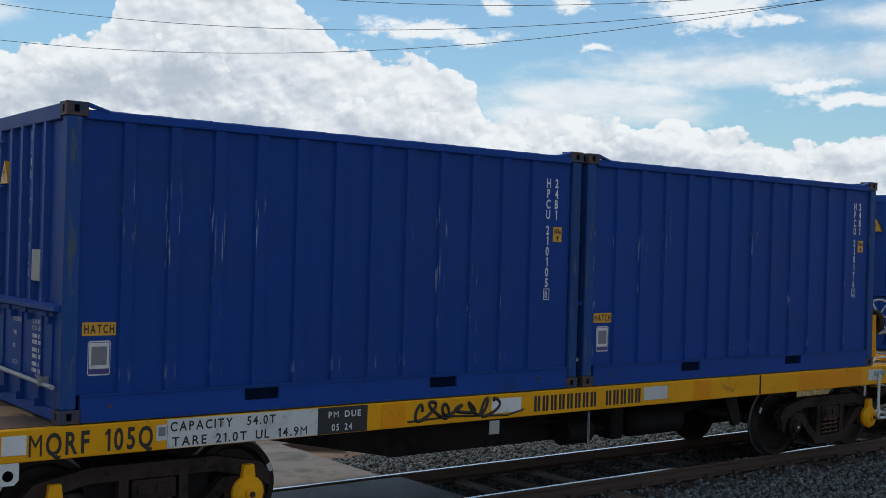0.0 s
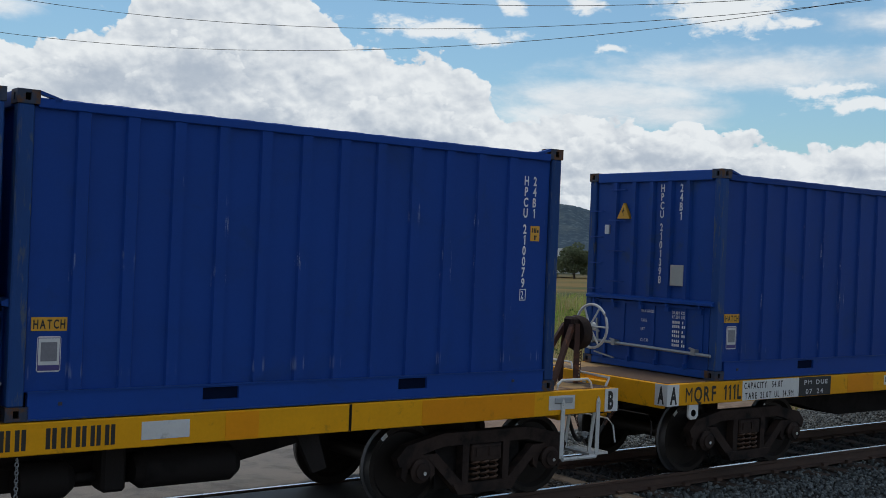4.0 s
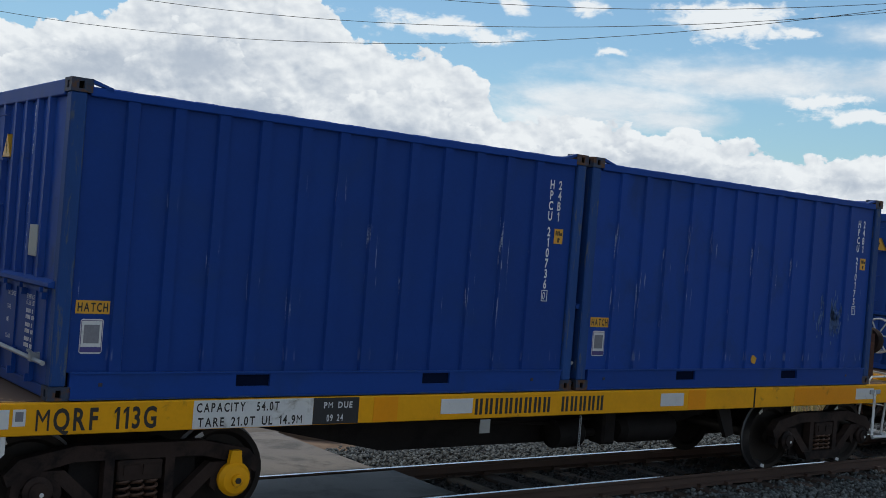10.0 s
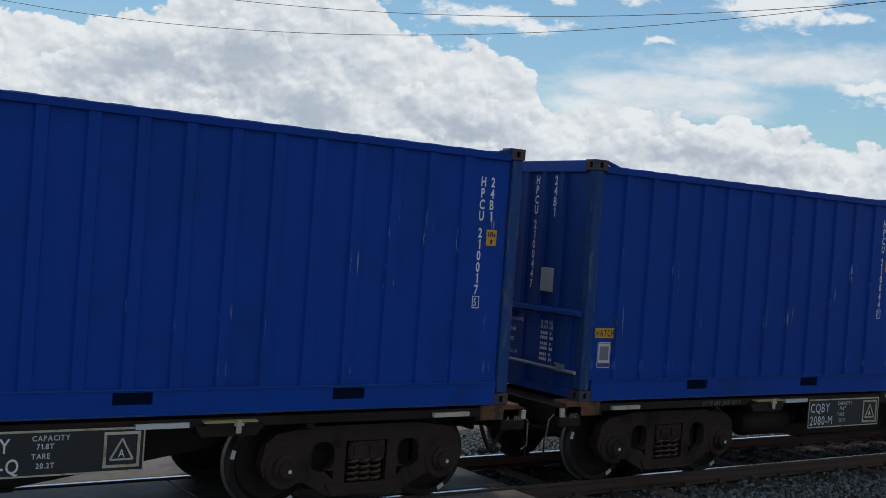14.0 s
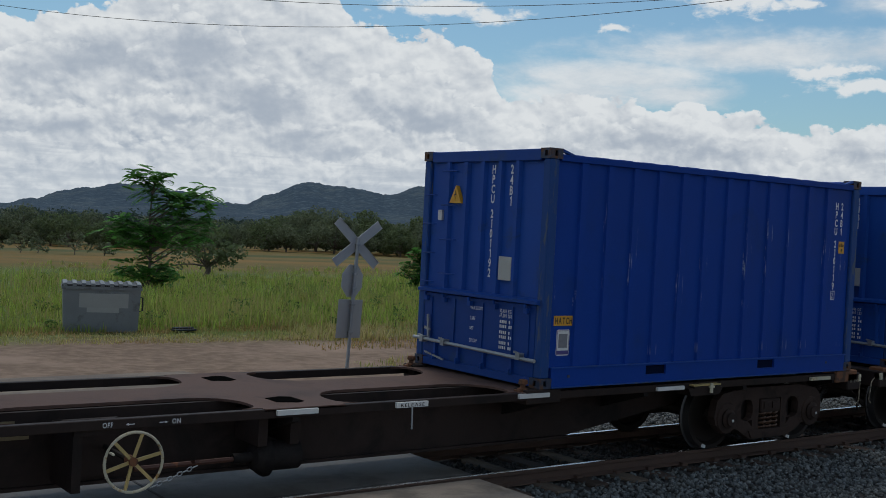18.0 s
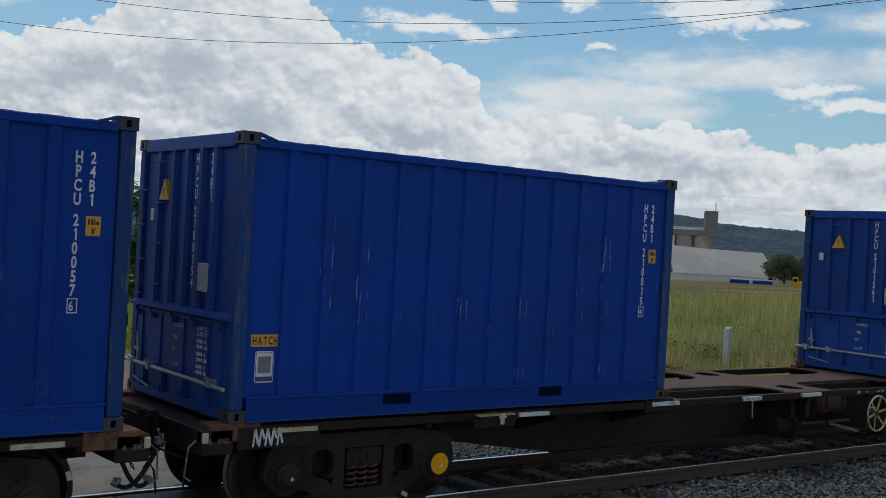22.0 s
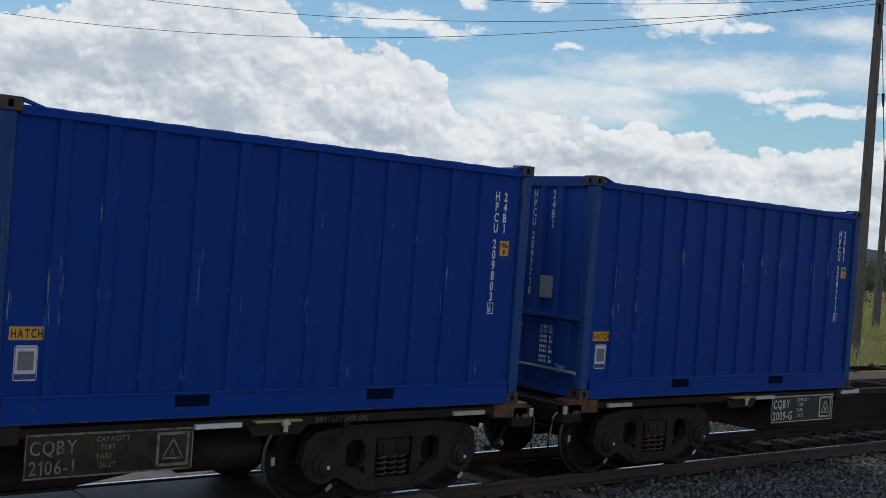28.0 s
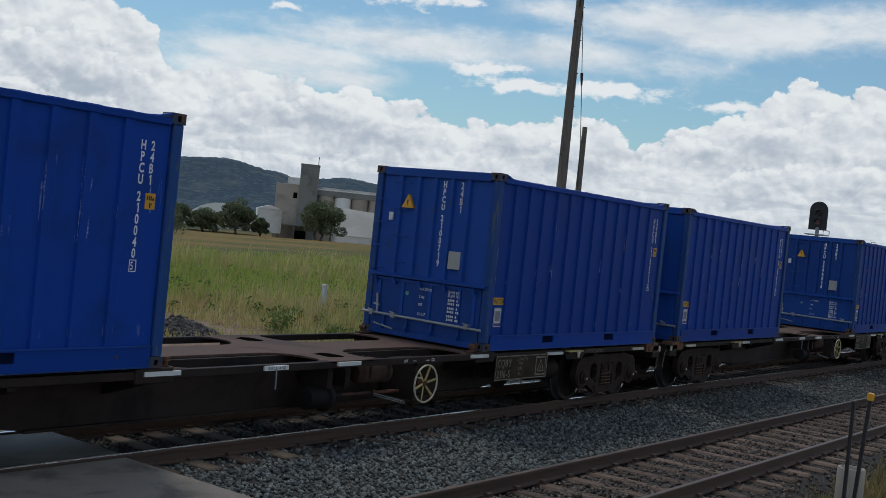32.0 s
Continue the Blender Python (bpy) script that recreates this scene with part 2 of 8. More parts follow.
CLOUD_LIT, CLOUD_MID, CLOUD_DARK = (8.6, 9.0, 9.25), (6.8, 7.5, 8.15), (4.4, 5.1, 6.05)
SKY_TINT = (0.80, 1.04, 1.10)
build_world()
sun = new("sun", bpy.data.lights.new("sun", "SUN"))
sun.data.energy, sun.data.angle, sun.data.color = 1.15, radians(12.0), (1.0, 0.95, 0.87)
_a, _e = radians(SUN_AZ), radians(SUN_EL)
sun.matrix_world = look((0, 0, 60), Vector((0, 0, 60)) - Vector((math.sin(_a) * math.cos(_e), math.cos(_a) * math.cos(_e), math.sin(_e))))

# ---- materials -----------------------------------------------------------
def surface(name, base, rough=0.6, metal=0.0, var=0.25, scale=3.0, fine=40.0, bump=0.15, stain=None, stain_at=0.6, stain_soft=0.1,
            stain_scale=2.0, spec=0.5, per_thing=0.12, stretch=(1, 1, 1), scuffs=None, height=0.01):
    """A weathered surface: broad tone changes, grain, stains with a shape of their own."""
    m = bpy.data.materials.new(name)
    m.use_nodes = True
    nt = m.node_tree
    bsdf = nt.nodes["Principled BSDF"]
    tc = nt.nodes.new("ShaderNodeTexCoord")
    info = nt.nodes.new("ShaderNodeObjectInfo")
    mp = nt.nodes.new("ShaderNodeMapping")
    mp.inputs["Scale"].default_value = stretch
    nt.links.new(tc.outputs["Object"], mp.inputs["Vector"])
    comb = nt.nodes.new("ShaderNodeCombineXYZ")
    shift = fmath(nt, "MULTIPLY", info.outputs["Random"], 37.0)
    for i in range(3):
        nt.links.new(shift, comb.inputs[i])
    nt.links.new(comb.outputs[0], mp.inputs["Location"])
    v = mp.outputs[0]
    a = fbm(nt, v, scale, 5.0, 0.6)
    b = fbm(nt, v, fine, 4.0, 0.6)
    tone = fmath(nt, "ADD", fmath(nt, "MULTIPLY_ADD", a, 2 * var, -var), fmath(nt, "MULTIPLY_ADD", b, var, -var / 2))
    tone = fmath(nt, "ADD", tone, fmath(nt, "MULTIPLY_ADD", info.outputs["Random"], 2 * per_thing, 1.0 - per_thing))
    sc = nt.nodes.new("ShaderNodeVectorMath")
    sc.operation = "SCALE"
    sc.inputs[0].default_value = base
    nt.links.new(tone, sc.inputs["Scale"])
    col = sc.outputs[0]
    if stain:
        s = fbm(nt, v, stain_scale, 6.0, 0.65, 0.4)
        fac = ramp01(nt, s, stain_at - stain_soft, stain_at + stain_soft)
        col = mixcol(nt, fac, col, stain)
    if scuffs:
        # thin upright scrape marks along the edges of the pressed ribs, and rubbed spots at their feet
        mp2 = nt.nodes.new("ShaderNodeMapping")
        mp2.inputs["Scale"].default_value = (46.0, 46.0, 2.8)
        nt.links.new(comb.outputs[0], mp2.inputs["Location"])
        nt.links.new(tc.outputs["Object"], mp2.inputs["Vector"])
        line = fbm(nt, mp2.outputs[0], 1.0, 2.0, 0.5)
        patch = fbm(nt, v, 1.1, 3.0, 0.6)
        grit = fbm(nt, v, 60.0, 2.0, 0.6)
        pos = nt.nodes.new("ShaderNodeSeparateXYZ")
        nt.links.new(tc.outputs["Object"], pos.inputs[0])
        off = fmath(nt, "ABSOLUTE", fmath(nt, "SUBTRACT", fmath(nt, "FRACT", fmath(nt, "MULTIPLY_ADD", pos.outputs[0], 1 / 0.4335, 0.5 - 0.57 / 0.4335)), 0.5))
        rib = fmath(nt, "SUBTRACT", ramp01(nt, off, 0.05, 0.09), ramp01(nt, off, 0.15, 0.20))
        band = fmath(nt, "SUBTRACT", ramp01(nt, pos.outputs[2], 0.6, 1.1), ramp01(nt, pos.outputs[2], 1.75, 2.25))
        foot = fmath(nt, "SUBTRACT", ramp01(nt, pos.outputs[2], 0.33, 0.37), ramp01(nt, pos.outputs[2], 0.40, 0.50))
        f = fmath(nt, "MULTIPLY", ramp01(nt, line, 0.57, 0.66), ramp01(nt, patch, 0.53, 0.61))
        f = fmath(nt, "MULTIPLY", fmath(nt, "MULTIPLY", f, band), ramp01(nt, grit, 0.36, 0.56))
        f2 = fmath(nt, "MULTIPLY", fmath(nt, "MULTIPLY", ramp01(nt, line, 0.50, 0.62), fmath(nt, "MULTIPLY", foot, ramp01(nt, patch, 0.46, 0.60))), 0.30)
        f = fmath(nt, "MULTIPLY", fmath(nt, "MAXIMUM", f, f2), rib)
        col = mixcol(nt, f, col, scuffs)
    nt.links.new(col, bsdf.inputs["Base Color"])
    rr = fmath(nt, "ADD", fmath(nt, "MULTIPLY_ADD", a, 0.25, rough - 0.125), 0.0, clamp=True)
    nt.links.new(rr, bsdf.inputs["Roughness"])
    bsdf.inputs["Metallic"].default_value = metal
    bsdf.inputs["Specular IOR Level"].default_value = spec
    if bump:
        bp = nt.nodes.new("ShaderNodeBump")
        bp.inputs["Strength"].default_value, bp.inputs["Distance"].default_value = bump, height
        nt.links.new(b, bp.inputs["Height"])
        nt.links.new(bp.outputs[0], bsdf.inputs["Normal"])
    return m


BLUE = surface("blue_paint", (0.0060, 0.049, 0.294), 0.5, 0.0, 0.13, 1.2, 30.0, 0.05, (0.008, 0.044, 0.22), 0.62, 0.14, 1.1, 0.10, 0.14, scuffs=(0.34, 0.40, 0.50))
BLUE_DULL = surface("blue_paint_dull", (0.0105, 0.053, 0.262), 0.5, 0.0, 0.14, 1.2, 30.0, 0.05, (0.014, 0.050, 0.20), 0.62, 0.14, 1.1, 0.12, 0.14, scuffs=(0.34, 0.40, 0.50))
BLUE_END = surface("blue_paint_faded", (0.010, 0.060, 0.275), 0.5, 0.0, 0.15, 1.5, 30.0, 0.05, (0.02, 0.06, 0.18), 0.64, 0.09, 2.0, 0.18, 0.18)
POST = surface("blue_paint_rubbed", (0.014, 0.058, 0.205), 0.55, 0.0, 0.25, 2.0, 40.0, 0.08, (0.075, 0.10, 0.145), 0.60, 0.05, 5.0, 0.18, 0.18, stretch=(3, 3, 0.5))
# blue-black that carries the shade inside the forklift pockets as colour
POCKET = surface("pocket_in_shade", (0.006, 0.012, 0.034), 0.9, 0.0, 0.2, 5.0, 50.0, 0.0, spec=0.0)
CASTING = surface("worn_casting", (0.035, 0.05, 0.085), 0.6, 0.3, 0.3, 6.0, 60.0, 0.2, (0.11, 0.05, 0.022), 0.53, 0.08, 9.0)
# near-black that stands for the shade inside openings
HOLE = surface("opening_shade", (0.004, 0.004, 0.004), 1.0, 0.0, 0.2, 5.0, 50.0, 0.0, spec=0.0)
YELLOW = surface("yellow_paint", (0.80, 0.365, 0.004), 0.55, 0.0, 0.16, 1.5, 25.0, 0.08, (0.40, 0.19, 0.015), 0.66, 0.08, 4.0, 0.2, 0.06)
YELLOW_DEEP = surface("deep_yellow_paint", (0.80, 0.295, 0.003), 0.55, 0.0, 0.12, 1.5, 25.0, 0.08, (0.40, 0.15, 0.01), 0.66, 0.07, 1.7, 0.2, 0.06)
YELLOW_LABEL = surface("yellow_label", (0.66, 0.33, 0.02), 0.4, 0.0, 0.06, 6.0, 60.0, 0.0, per_thing=0.05)
WHITE = surface("white_paint", (0.62, 0.62, 0.60), 0.5, 0.0, 0.15, 3.0, 40.0, 0.05, (0.30, 0.28, 0.24), 0.64, 0.08, 4.0)
LETTER = surface("white_lettering", (0.66, 0.67, 0.68), 0.5, 0.0, 0.22, 9.0, 70.0, 0.0)
GREYPLATE = surface("grey_plate", (0.36, 0.37, 0.35), 0.45, 0.2, 0.1, 4.0, 40.0, 0.03)
BLACK = surface("black_paint", (0.016, 0.018, 0.02), 0.5, 0.0, 0.3, 3.0, 40.0, 0.05, (0.06, 0.05, 0.04), 0.68, 0.06, 5.0)
STENCIL = surface("black_stencil", (0.02, 0.018, 0.015), 0.6, 0.0, 0.4, 8.0, 60.0, 0.0)
GALV = surface("galvanised_steel", (0.31, 0.33, 0.34), 0.5, 0.5, 0.15, 5.0, 50.0, 0.08)
GRIME = surface("grimy_underframe", (0.019, 0.016, 0.015), 0.75, 0.0, 0.35, 2.5, 40.0, 0.25, (0.007, 0.006, 0.006), 0.58, 0.12, 2.0, spec=0.15)
BROWN = surface("brown_wagon_paint", (0.029, 0.020, 0.017), 0.62, 0.0, 0.25, 1.8, 35.0, 0.15, (0.014, 0.011, 0.010), 0.57, 0.12, 1.4, spec=0.15)
DECKBROWN = surface("worn_deck_steel", (0.110, 0.064, 0.049), 0.8, 0.0, 0.25, 1.3, 45.0, 0.2, (0.066, 0.040, 0.032), 0.56, 0.1, 1.1, 0.25)
DECKWOOD = surface("dusty_deck", (0.11, 0.058, 0.030), 0.75, 0.0, 0.3, 1.6, 40.0, 0.25, (0.40, 0.235, 0.085), 0.535, 0.02, 0.8)
RUST = surface("rusty_fitting", (0.16, 0.065, 0.028), 0.8, 0.1, 0.35, 5.0, 50.0, 0.3, (0.05, 0.028, 0.018), 0.55, 0.1, 6.0)
RUSTDARK = surface("rusty_brake_stand", (0.070, 0.028, 0.018), 0.7, 0.1, 0.35, 4.0, 50.0, 0.3, (0.20, 0.07, 0.025), 0.62, 0.08, 5.0)
WHEEL = surface("wheel_steel", (0.030, 0.025, 0.022), 0.55, 0.4, 0.3, 4.0, 40.0, 0.15, spec=0.15)
TREAD = surface("polished_tread", (0.15, 0.15, 0.155), 0.5, 0.9, 0.15, 4.0, 40.0, 0.03)
SLEEPER_OLD = surface("rotten_sleeper", (0.138, 0.098, 0.077), 0.9, 0.0, 0.3, 3.0, 60.0, 0.5, (0.06, 0.045, 0.036), 0.57, 0.1, 3.0, per_thing=0.35, stretch=(3, 0.4, 3), spec=0.15)
RAILSIDE = surface("rusty_rail", (0.085, 0.050, 0.036), 0.75, 0.2, 0.3, 2.0, 50.0, 0.25)
RAILTOP = surface("polished_rail_head", (0.55, 0.56, 0.58), 0.25, 0.95, 0.12, 2.0, 60.0, 0.02)
SLEEPER = surface("weathered_sleeper", (0.070, 0.050, 0.040), 0.85, 0.0, 0.3, 3.0, 60.0, 0.5, (0.06, 0.05, 0.042), 0.6, 0.1, 3.0, per_thing=0.3, stretch=(3, 0.4, 3), spec=0.15)
BOARDRUST = surface("rust_stained_board", (0.050, 0.034, 0.022), 0.7, 0.0, 0.35, 3.0, 40.0, 0.1, (0.020, 0.016, 0.013), 0.55, 0.12, 3.0, spec=0.15)
DIMLETTER = surface("faded_lettering", (0.22, 0.19, 0.14), 0.7, 0.0, 0.4, 9.0, 50.0, 0.0, (0.06, 0.045, 0.03), 0.55, 0.10, 7.0)
TAN = surface("tan_spoke_paint", (0.42, 0.31, 0.12), 0.6, 0.0, 0.25, 6.0, 50.0, 0.05)
CASTBROWN = surface("brown_cast_frame", (0.040, 0.026, 0.021), 0.75, 0.0, 0.35, 4.0, 50.0, 0.25, (0.018, 0.013, 0.011), 0.57, 0.12, 3.0, spec=0.15)
BOGIE = surface("brown_bogie", (0.042, 0.028, 0.023), 0.75, 0.1, 0.35, 4.0, 50.0, 0.25, (0.011, 0.009, 0.009), 0.56, 0.12, 3.0, spec=0.15)
RESERVOIR = surface("dull_brown_tank", (0.075, 0.046, 0.034), 0.75, 0.0, 0.3, 3.0, 40.0, 0.15, (0.030, 0.022, 0.018), 0.55, 0.12, 3.0, spec=0.15)
SPRING = surface("spring_steel", (0.10, 0.055, 0.035), 0.6, 0.4, 0.3, 6.0, 50.0, 0.1)
RUBBER = surface("black_rubber", (0.015, 0.015, 0.016), 0.7, 0.0, 0.2, 5.0, 50.0, 0.05)
CREAM = surface("cream_paint", (0.50, 0.46, 0.34), 0.55, 0.0, 0.2, 6.0, 50.0, 0.05, (0.30, 0.18, 0.05), 0.6, 0.08, 9.0)
GRAFFITI = surface("faded_graffiti_paint", (0.22, 0.17, 0.09), 0.7, 0.0, 0.3, 6.0, 50.0, 0.0)
GREENSPOT = surface("green_sticker", (0.10, 0.32, 0.22), 0.5, 0.0, 0.1, 6.0, 50.0, 0.0)
SMEAR = surface("pale_blue_smear", (0.075, 0.15, 0.33), 0.6, 0.0, 0.3, 6.0, 50.0, 0.0)
PURPLE = surface("purple_print", (0.06, 0.05, 0.20), 0.5, 0.0, 0.1, 6.0, 50.0, 0.0)
PRINT = surface("grey_print", (0.20, 0.20, 0.22), 0.6, 0.0, 0.3, 30.0, 90.0, 0.0)

# ---- mesh builders -------------------------------------------------------
class Shape:
    """Collects verts and faces for one mesh."""

    def __init__(self):
        self.v, self.f, self.m = [], [], []

    def add(self, verts, faces, mi=0):
        o = len(self.v)
        self.v += [tuple(p) for p in verts]
        self.f += [tuple(i + o for i in f) for f in faces]
        self.m += [mi] * len(faces)
        return self

    def box(self, x0, x1, y0, y1, z0, z1, c=0.0, mi=0):
        if c <= 0:
            vs = [(x, y, z) for x in (x0, x1) for y in (y0, y1) for z in (z0, z1)]
            return self.add(vs, [(0, 1, 3, 2), (4, 6, 7, 5), (0, 4, 5, 1), (2, 3, 7, 6), (0, 2, 6, 4), (1, 5, 7, 3)], mi)
        c = min(c, (x1 - x0) * 0.45, (y1 - y0) * 0.45, (z1 - z0) * 0.45)
        b = bmesh.new()
        bmesh.ops.create_cube(b, size=1.0)
        for w in b.verts:
            w.co = Vector(((x0 + x1) / 2 + w.co.x * (x1 - x0), (y0 + y1) / 2 + w.co.y * (y1 - y0), (z0 + z1) / 2 + w.co.z * (z1 - z0)))
        bmesh.ops.bevel(b, geom=b.edges[:], offset=c, segments=1, affect="EDGES", profile=0.5)
        b.verts.index_update()
        self.add([w.co[:] for w in b.verts], [[w.index for w in f.verts] for f in b.faces], mi)
        b.free()
        return self

    def prism(self, poly, axis, a, b, mi=0):
        """Extrudes a 2D outline along an axis: x -> (y, z), y -> (x, z), z -> (x, y)."""
        def p3(p, d):
            return {"x": (d, p[0], p[1]), "y": (p[0], d, p[1]), "z": (p[0], p[1], d)}[axis]
        n = len(poly)
        vs = [p3(p, a) for p in poly] + [p3(p, b) for p in poly]
        fs = [tuple(range(n))[::-1], tuple(range(n, 2 * n))] + [(i, (i + 1) % n, n + (i + 1) % n, n + i) for i in range(n)]
        return self.add(vs, fs, mi)

    def bar(self, p, q, w, h, mi=0):
        """A square bar from p to q."""
        p, q = Vector(p), Vector(q)
        d = (q - p).normalized()
        s = d.cross(Vector((0, 0, 1)))
        if s.length < 1e-4:
            s = Vector((0, 1, 0))
        s.normalize()
        u = s.cross(d)
        vs = [e + s * (i * w / 2) + u * (j * h / 2) for e in (p, q) for i, j in ((-1, -1), (1, -1), (1, 1), (-1, 1))]
        return self.add(vs, [(3, 2, 1, 0), (4, 5, 6, 7), (0, 1, 5, 4), (1, 2, 6, 5), (2, 3, 7, 6), (3, 0, 4, 7)], mi)

    def tube(self, pts, r, n=6, mi=0, closed=False):
        pts = [Vector(p) for p in pts]
        k = len(pts)
        vs, fs = [], []
        for i, p in enumerate(pts):
            d = (pts[(i + 1) % k] if (closed or i < k - 1) else p) - (pts[i - 1] if (closed or i) else p)
            d = d.normalized() if d.length > 1e-9 else Vector((1, 0, 0))
            ref = Vector((0, 0, 1)) if abs(d.z) < 0.9 else Vector((0, 1, 0))
            s = d.cross(ref).normalized()
            u = s.cross(d)
            rr = r[i] if isinstance(r, (list, tuple)) else r
            vs += [p + (s * math.cos(t) + u * math.sin(t)) * rr for t in (2 * math.pi * j / n for j in range(n))]
        for i in range(k if closed else k - 1):
            j = (i + 1) % k
            fs += [(i * n + a, i * n + (a + 1) % n, j * n + (a + 1) % n, j * n + a) for a in range(n)]
        if not closed:
            fs += [tuple(range(n))[::-1], tuple(range((k - 1) * n, k * n))]
        return self.add(vs, fs, mi)

    def lathe(self, prof, axis, centre, n=24, mi=0, band=None):
        """Turns a profile of (radius, along) round an axis through the centre."""
        cx, cy, cz = centre
        vs, fs, k = [], [], len(prof)
        for j in range(n):
            t = 2 * math.pi * j / n
            for r, a in prof:
                u, w = r * math.cos(t), r * math.sin(t)
                vs.append({"y": (cx + u, cy + a, cz + w), "x": (cx + a, cy + u, cz + w), "z": (cx + u, cy + w, cz + a)}[axis])
        o = len(self.v)
        self.v += vs
        for j in range(n):
            j2 = (j + 1) % n
            for i in range(k - 1):
                self.f.append((o + j * k + i, o + j * k + i + 1, o + j2 * k + i + 1, o + j2 * k + i))
                self.m.append(band[i] if band else mi)
        if prof[0][0] > 1e-6:
            self.f.append(tuple(o + j * k for j in range(n)))
            self.m.append(band[0] if band else mi)
        if prof[-1][0] > 1e-6:
            self.f.append(tuple(o + j * k + k - 1 for j in range(n))[::-1])
            self.m.append(band[-1] if band else mi)
        return self

    def linked(self):
        """Ties loose pieces that touch into one by slivers between neighbouring corners."""
        root = list(range(len(self.v)))

        def find(i):
            while root[i] != i:
                root[i] = root[root[i]]
                i = root[i]
            return i
        for f in self.f:
            for i in f[1:]:
                root[find(i)] = find(f[0])
        groups = {}
        for i in range(len(self.v)):
            groups.setdefault(find(i), []).append(i)
        lists = list(groups.values())
        done = lists[0][:]
        for g in lists[1:]:
            i, j = min(((i, j) for i in g for j in done), key=lambda q: (Vector(self.v[q[0]]) - Vector(self.v[q[1]])).length_squared)
            k = g[(g.index(i) + 1) % len(g)]
            self.f.append((i, j, k))
            self.m.append(0)
            done += g
        return self

    def mesh(self, name, mats, smooth=False):
        me = bpy.data.meshes.new(name)
        me.from_pydata(self.v, [], self.f)
        for m in mats if isinstance(mats, (list, tuple)) else [mats]:
            me.materials.append(m)
        if any(self.m):
            me.polygons.foreach_set("material_index", self.m)
        b = bmesh.new()
        b.from_mesh(me)
        bmesh.ops.recalc_face_normals(b, faces=b.faces[:])
        b.to_mesh(me)
        b.free()
        if smooth:
            me.polygons.foreach_set("use_smooth", [True] * len(me.polygons))
            me.set_sharp_from_angle(angle=radians(35))
        return me


def part(name, shape, mat, parent, label="", smooth=False):
    """One mesh object under a thing or under a part."""
    me = shape if isinstance(shape, bpy.types.Mesh) else shape.mesh(name, mat, smooth)
    ob = new(name, me)
    ob.parent = parent
    if label:
        ob["label"] = label
    return ob


def thing(name, label, category, group="", kind="", at=None):
    ob = new(name)
    ob.empty_display_size = 0.2
    if at is not None:
        ob.matrix_world = at
    return tagged(ob, label, category, group, kind)


GLYPHS = {}


def glyph(ch, bold):
    """Outline of one character of the built-in font as flat verts and faces, unit height."""
    if (ch, bold) not in GLYPHS:
        cu = bpy.data.curves.new("glyph", "FONT")
        cu.body, cu.resolution_u, cu.offset = ch, 3, 0.0 if ch in "MW" else bold
        ob = bpy.data.objects.new("glyph", cu)
        scene.collection.objects.link(ob)
        dg = bpy.context.evaluated_depsgraph_get()
        me = ob.evaluated_get(dg).to_mesh()
        vs = [tuple(v.co) for v in me.vertices]
        fs = [tuple(p.vertices) for p in me.polygons]
        ob.evaluated_get(dg).to_mesh_clear()
        bpy.data.objects.remove(ob)
        bpy.data.curves.remove(cu)
        xs, ys = [v[0] for v in vs] or [0], [v[1] for v in vs] or [0]
        if ch == "1":
            o, w1, top = len(vs), max(xs) - min(xs), max(ys)
            x0 = min(xs)
            vs += [(x0 + 0.2 * w1, top, 0), (x0 - 0.13, top - 0.13, 0), (x0 - 0.13, top - 0.24, 0), (x0 + 0.2 * w1, top - 0.12, 0)]
            fs.append((o, o + 1, o + 2, o + 3))
            xs = [v[0] for v in vs]
        GLYPHS[(ch, bold)] = ([((x - min(xs)) / 0.7, (y) / 0.7) for x, y, _ in vs], fs, (max(xs) - min(xs)) / 0.7)
    return GLYPHS[(ch, bold)]


def write(text, origin, right, upv, height, width=0.62, column=False, step=None, bold=0.012):
    """Lettering as flat mesh, from the origin along right; a column runs downwards."""
    s = Shape()
    o, right, upv = Vector(origin), Vector(right), Vector(upv)
    pen = 0.0
    for i, ch in enumerate(text):
        if ch == " ":
            pen += (step or height * 1.2) * (0.5 if column else 0.45)
            continue
        vs, fs, w = glyph(ch, bold)
        sx = height * width
        if column:
            base = o - upv * (pen + height) + right * ((height * 0.6 - w * sx) / 2)
            pen += step or height * 1.25
        else:
            base = o + right * pen
            pen += w * sx + height * 0.16
        s.add([base + right * (x * sx) + upv * (y * height) for x, y in vs], fs)
    return s

# ---- the train -----------------------------------------------------------
LEN, HALF, TALL = 6.058, 1.219, 2.743
SIDE_R, SIDE_U = (1, 0, 0), (0, 0, 1)      # lettering on the near side
END_R = (0, -1, 0)                         # lettering on the rear end


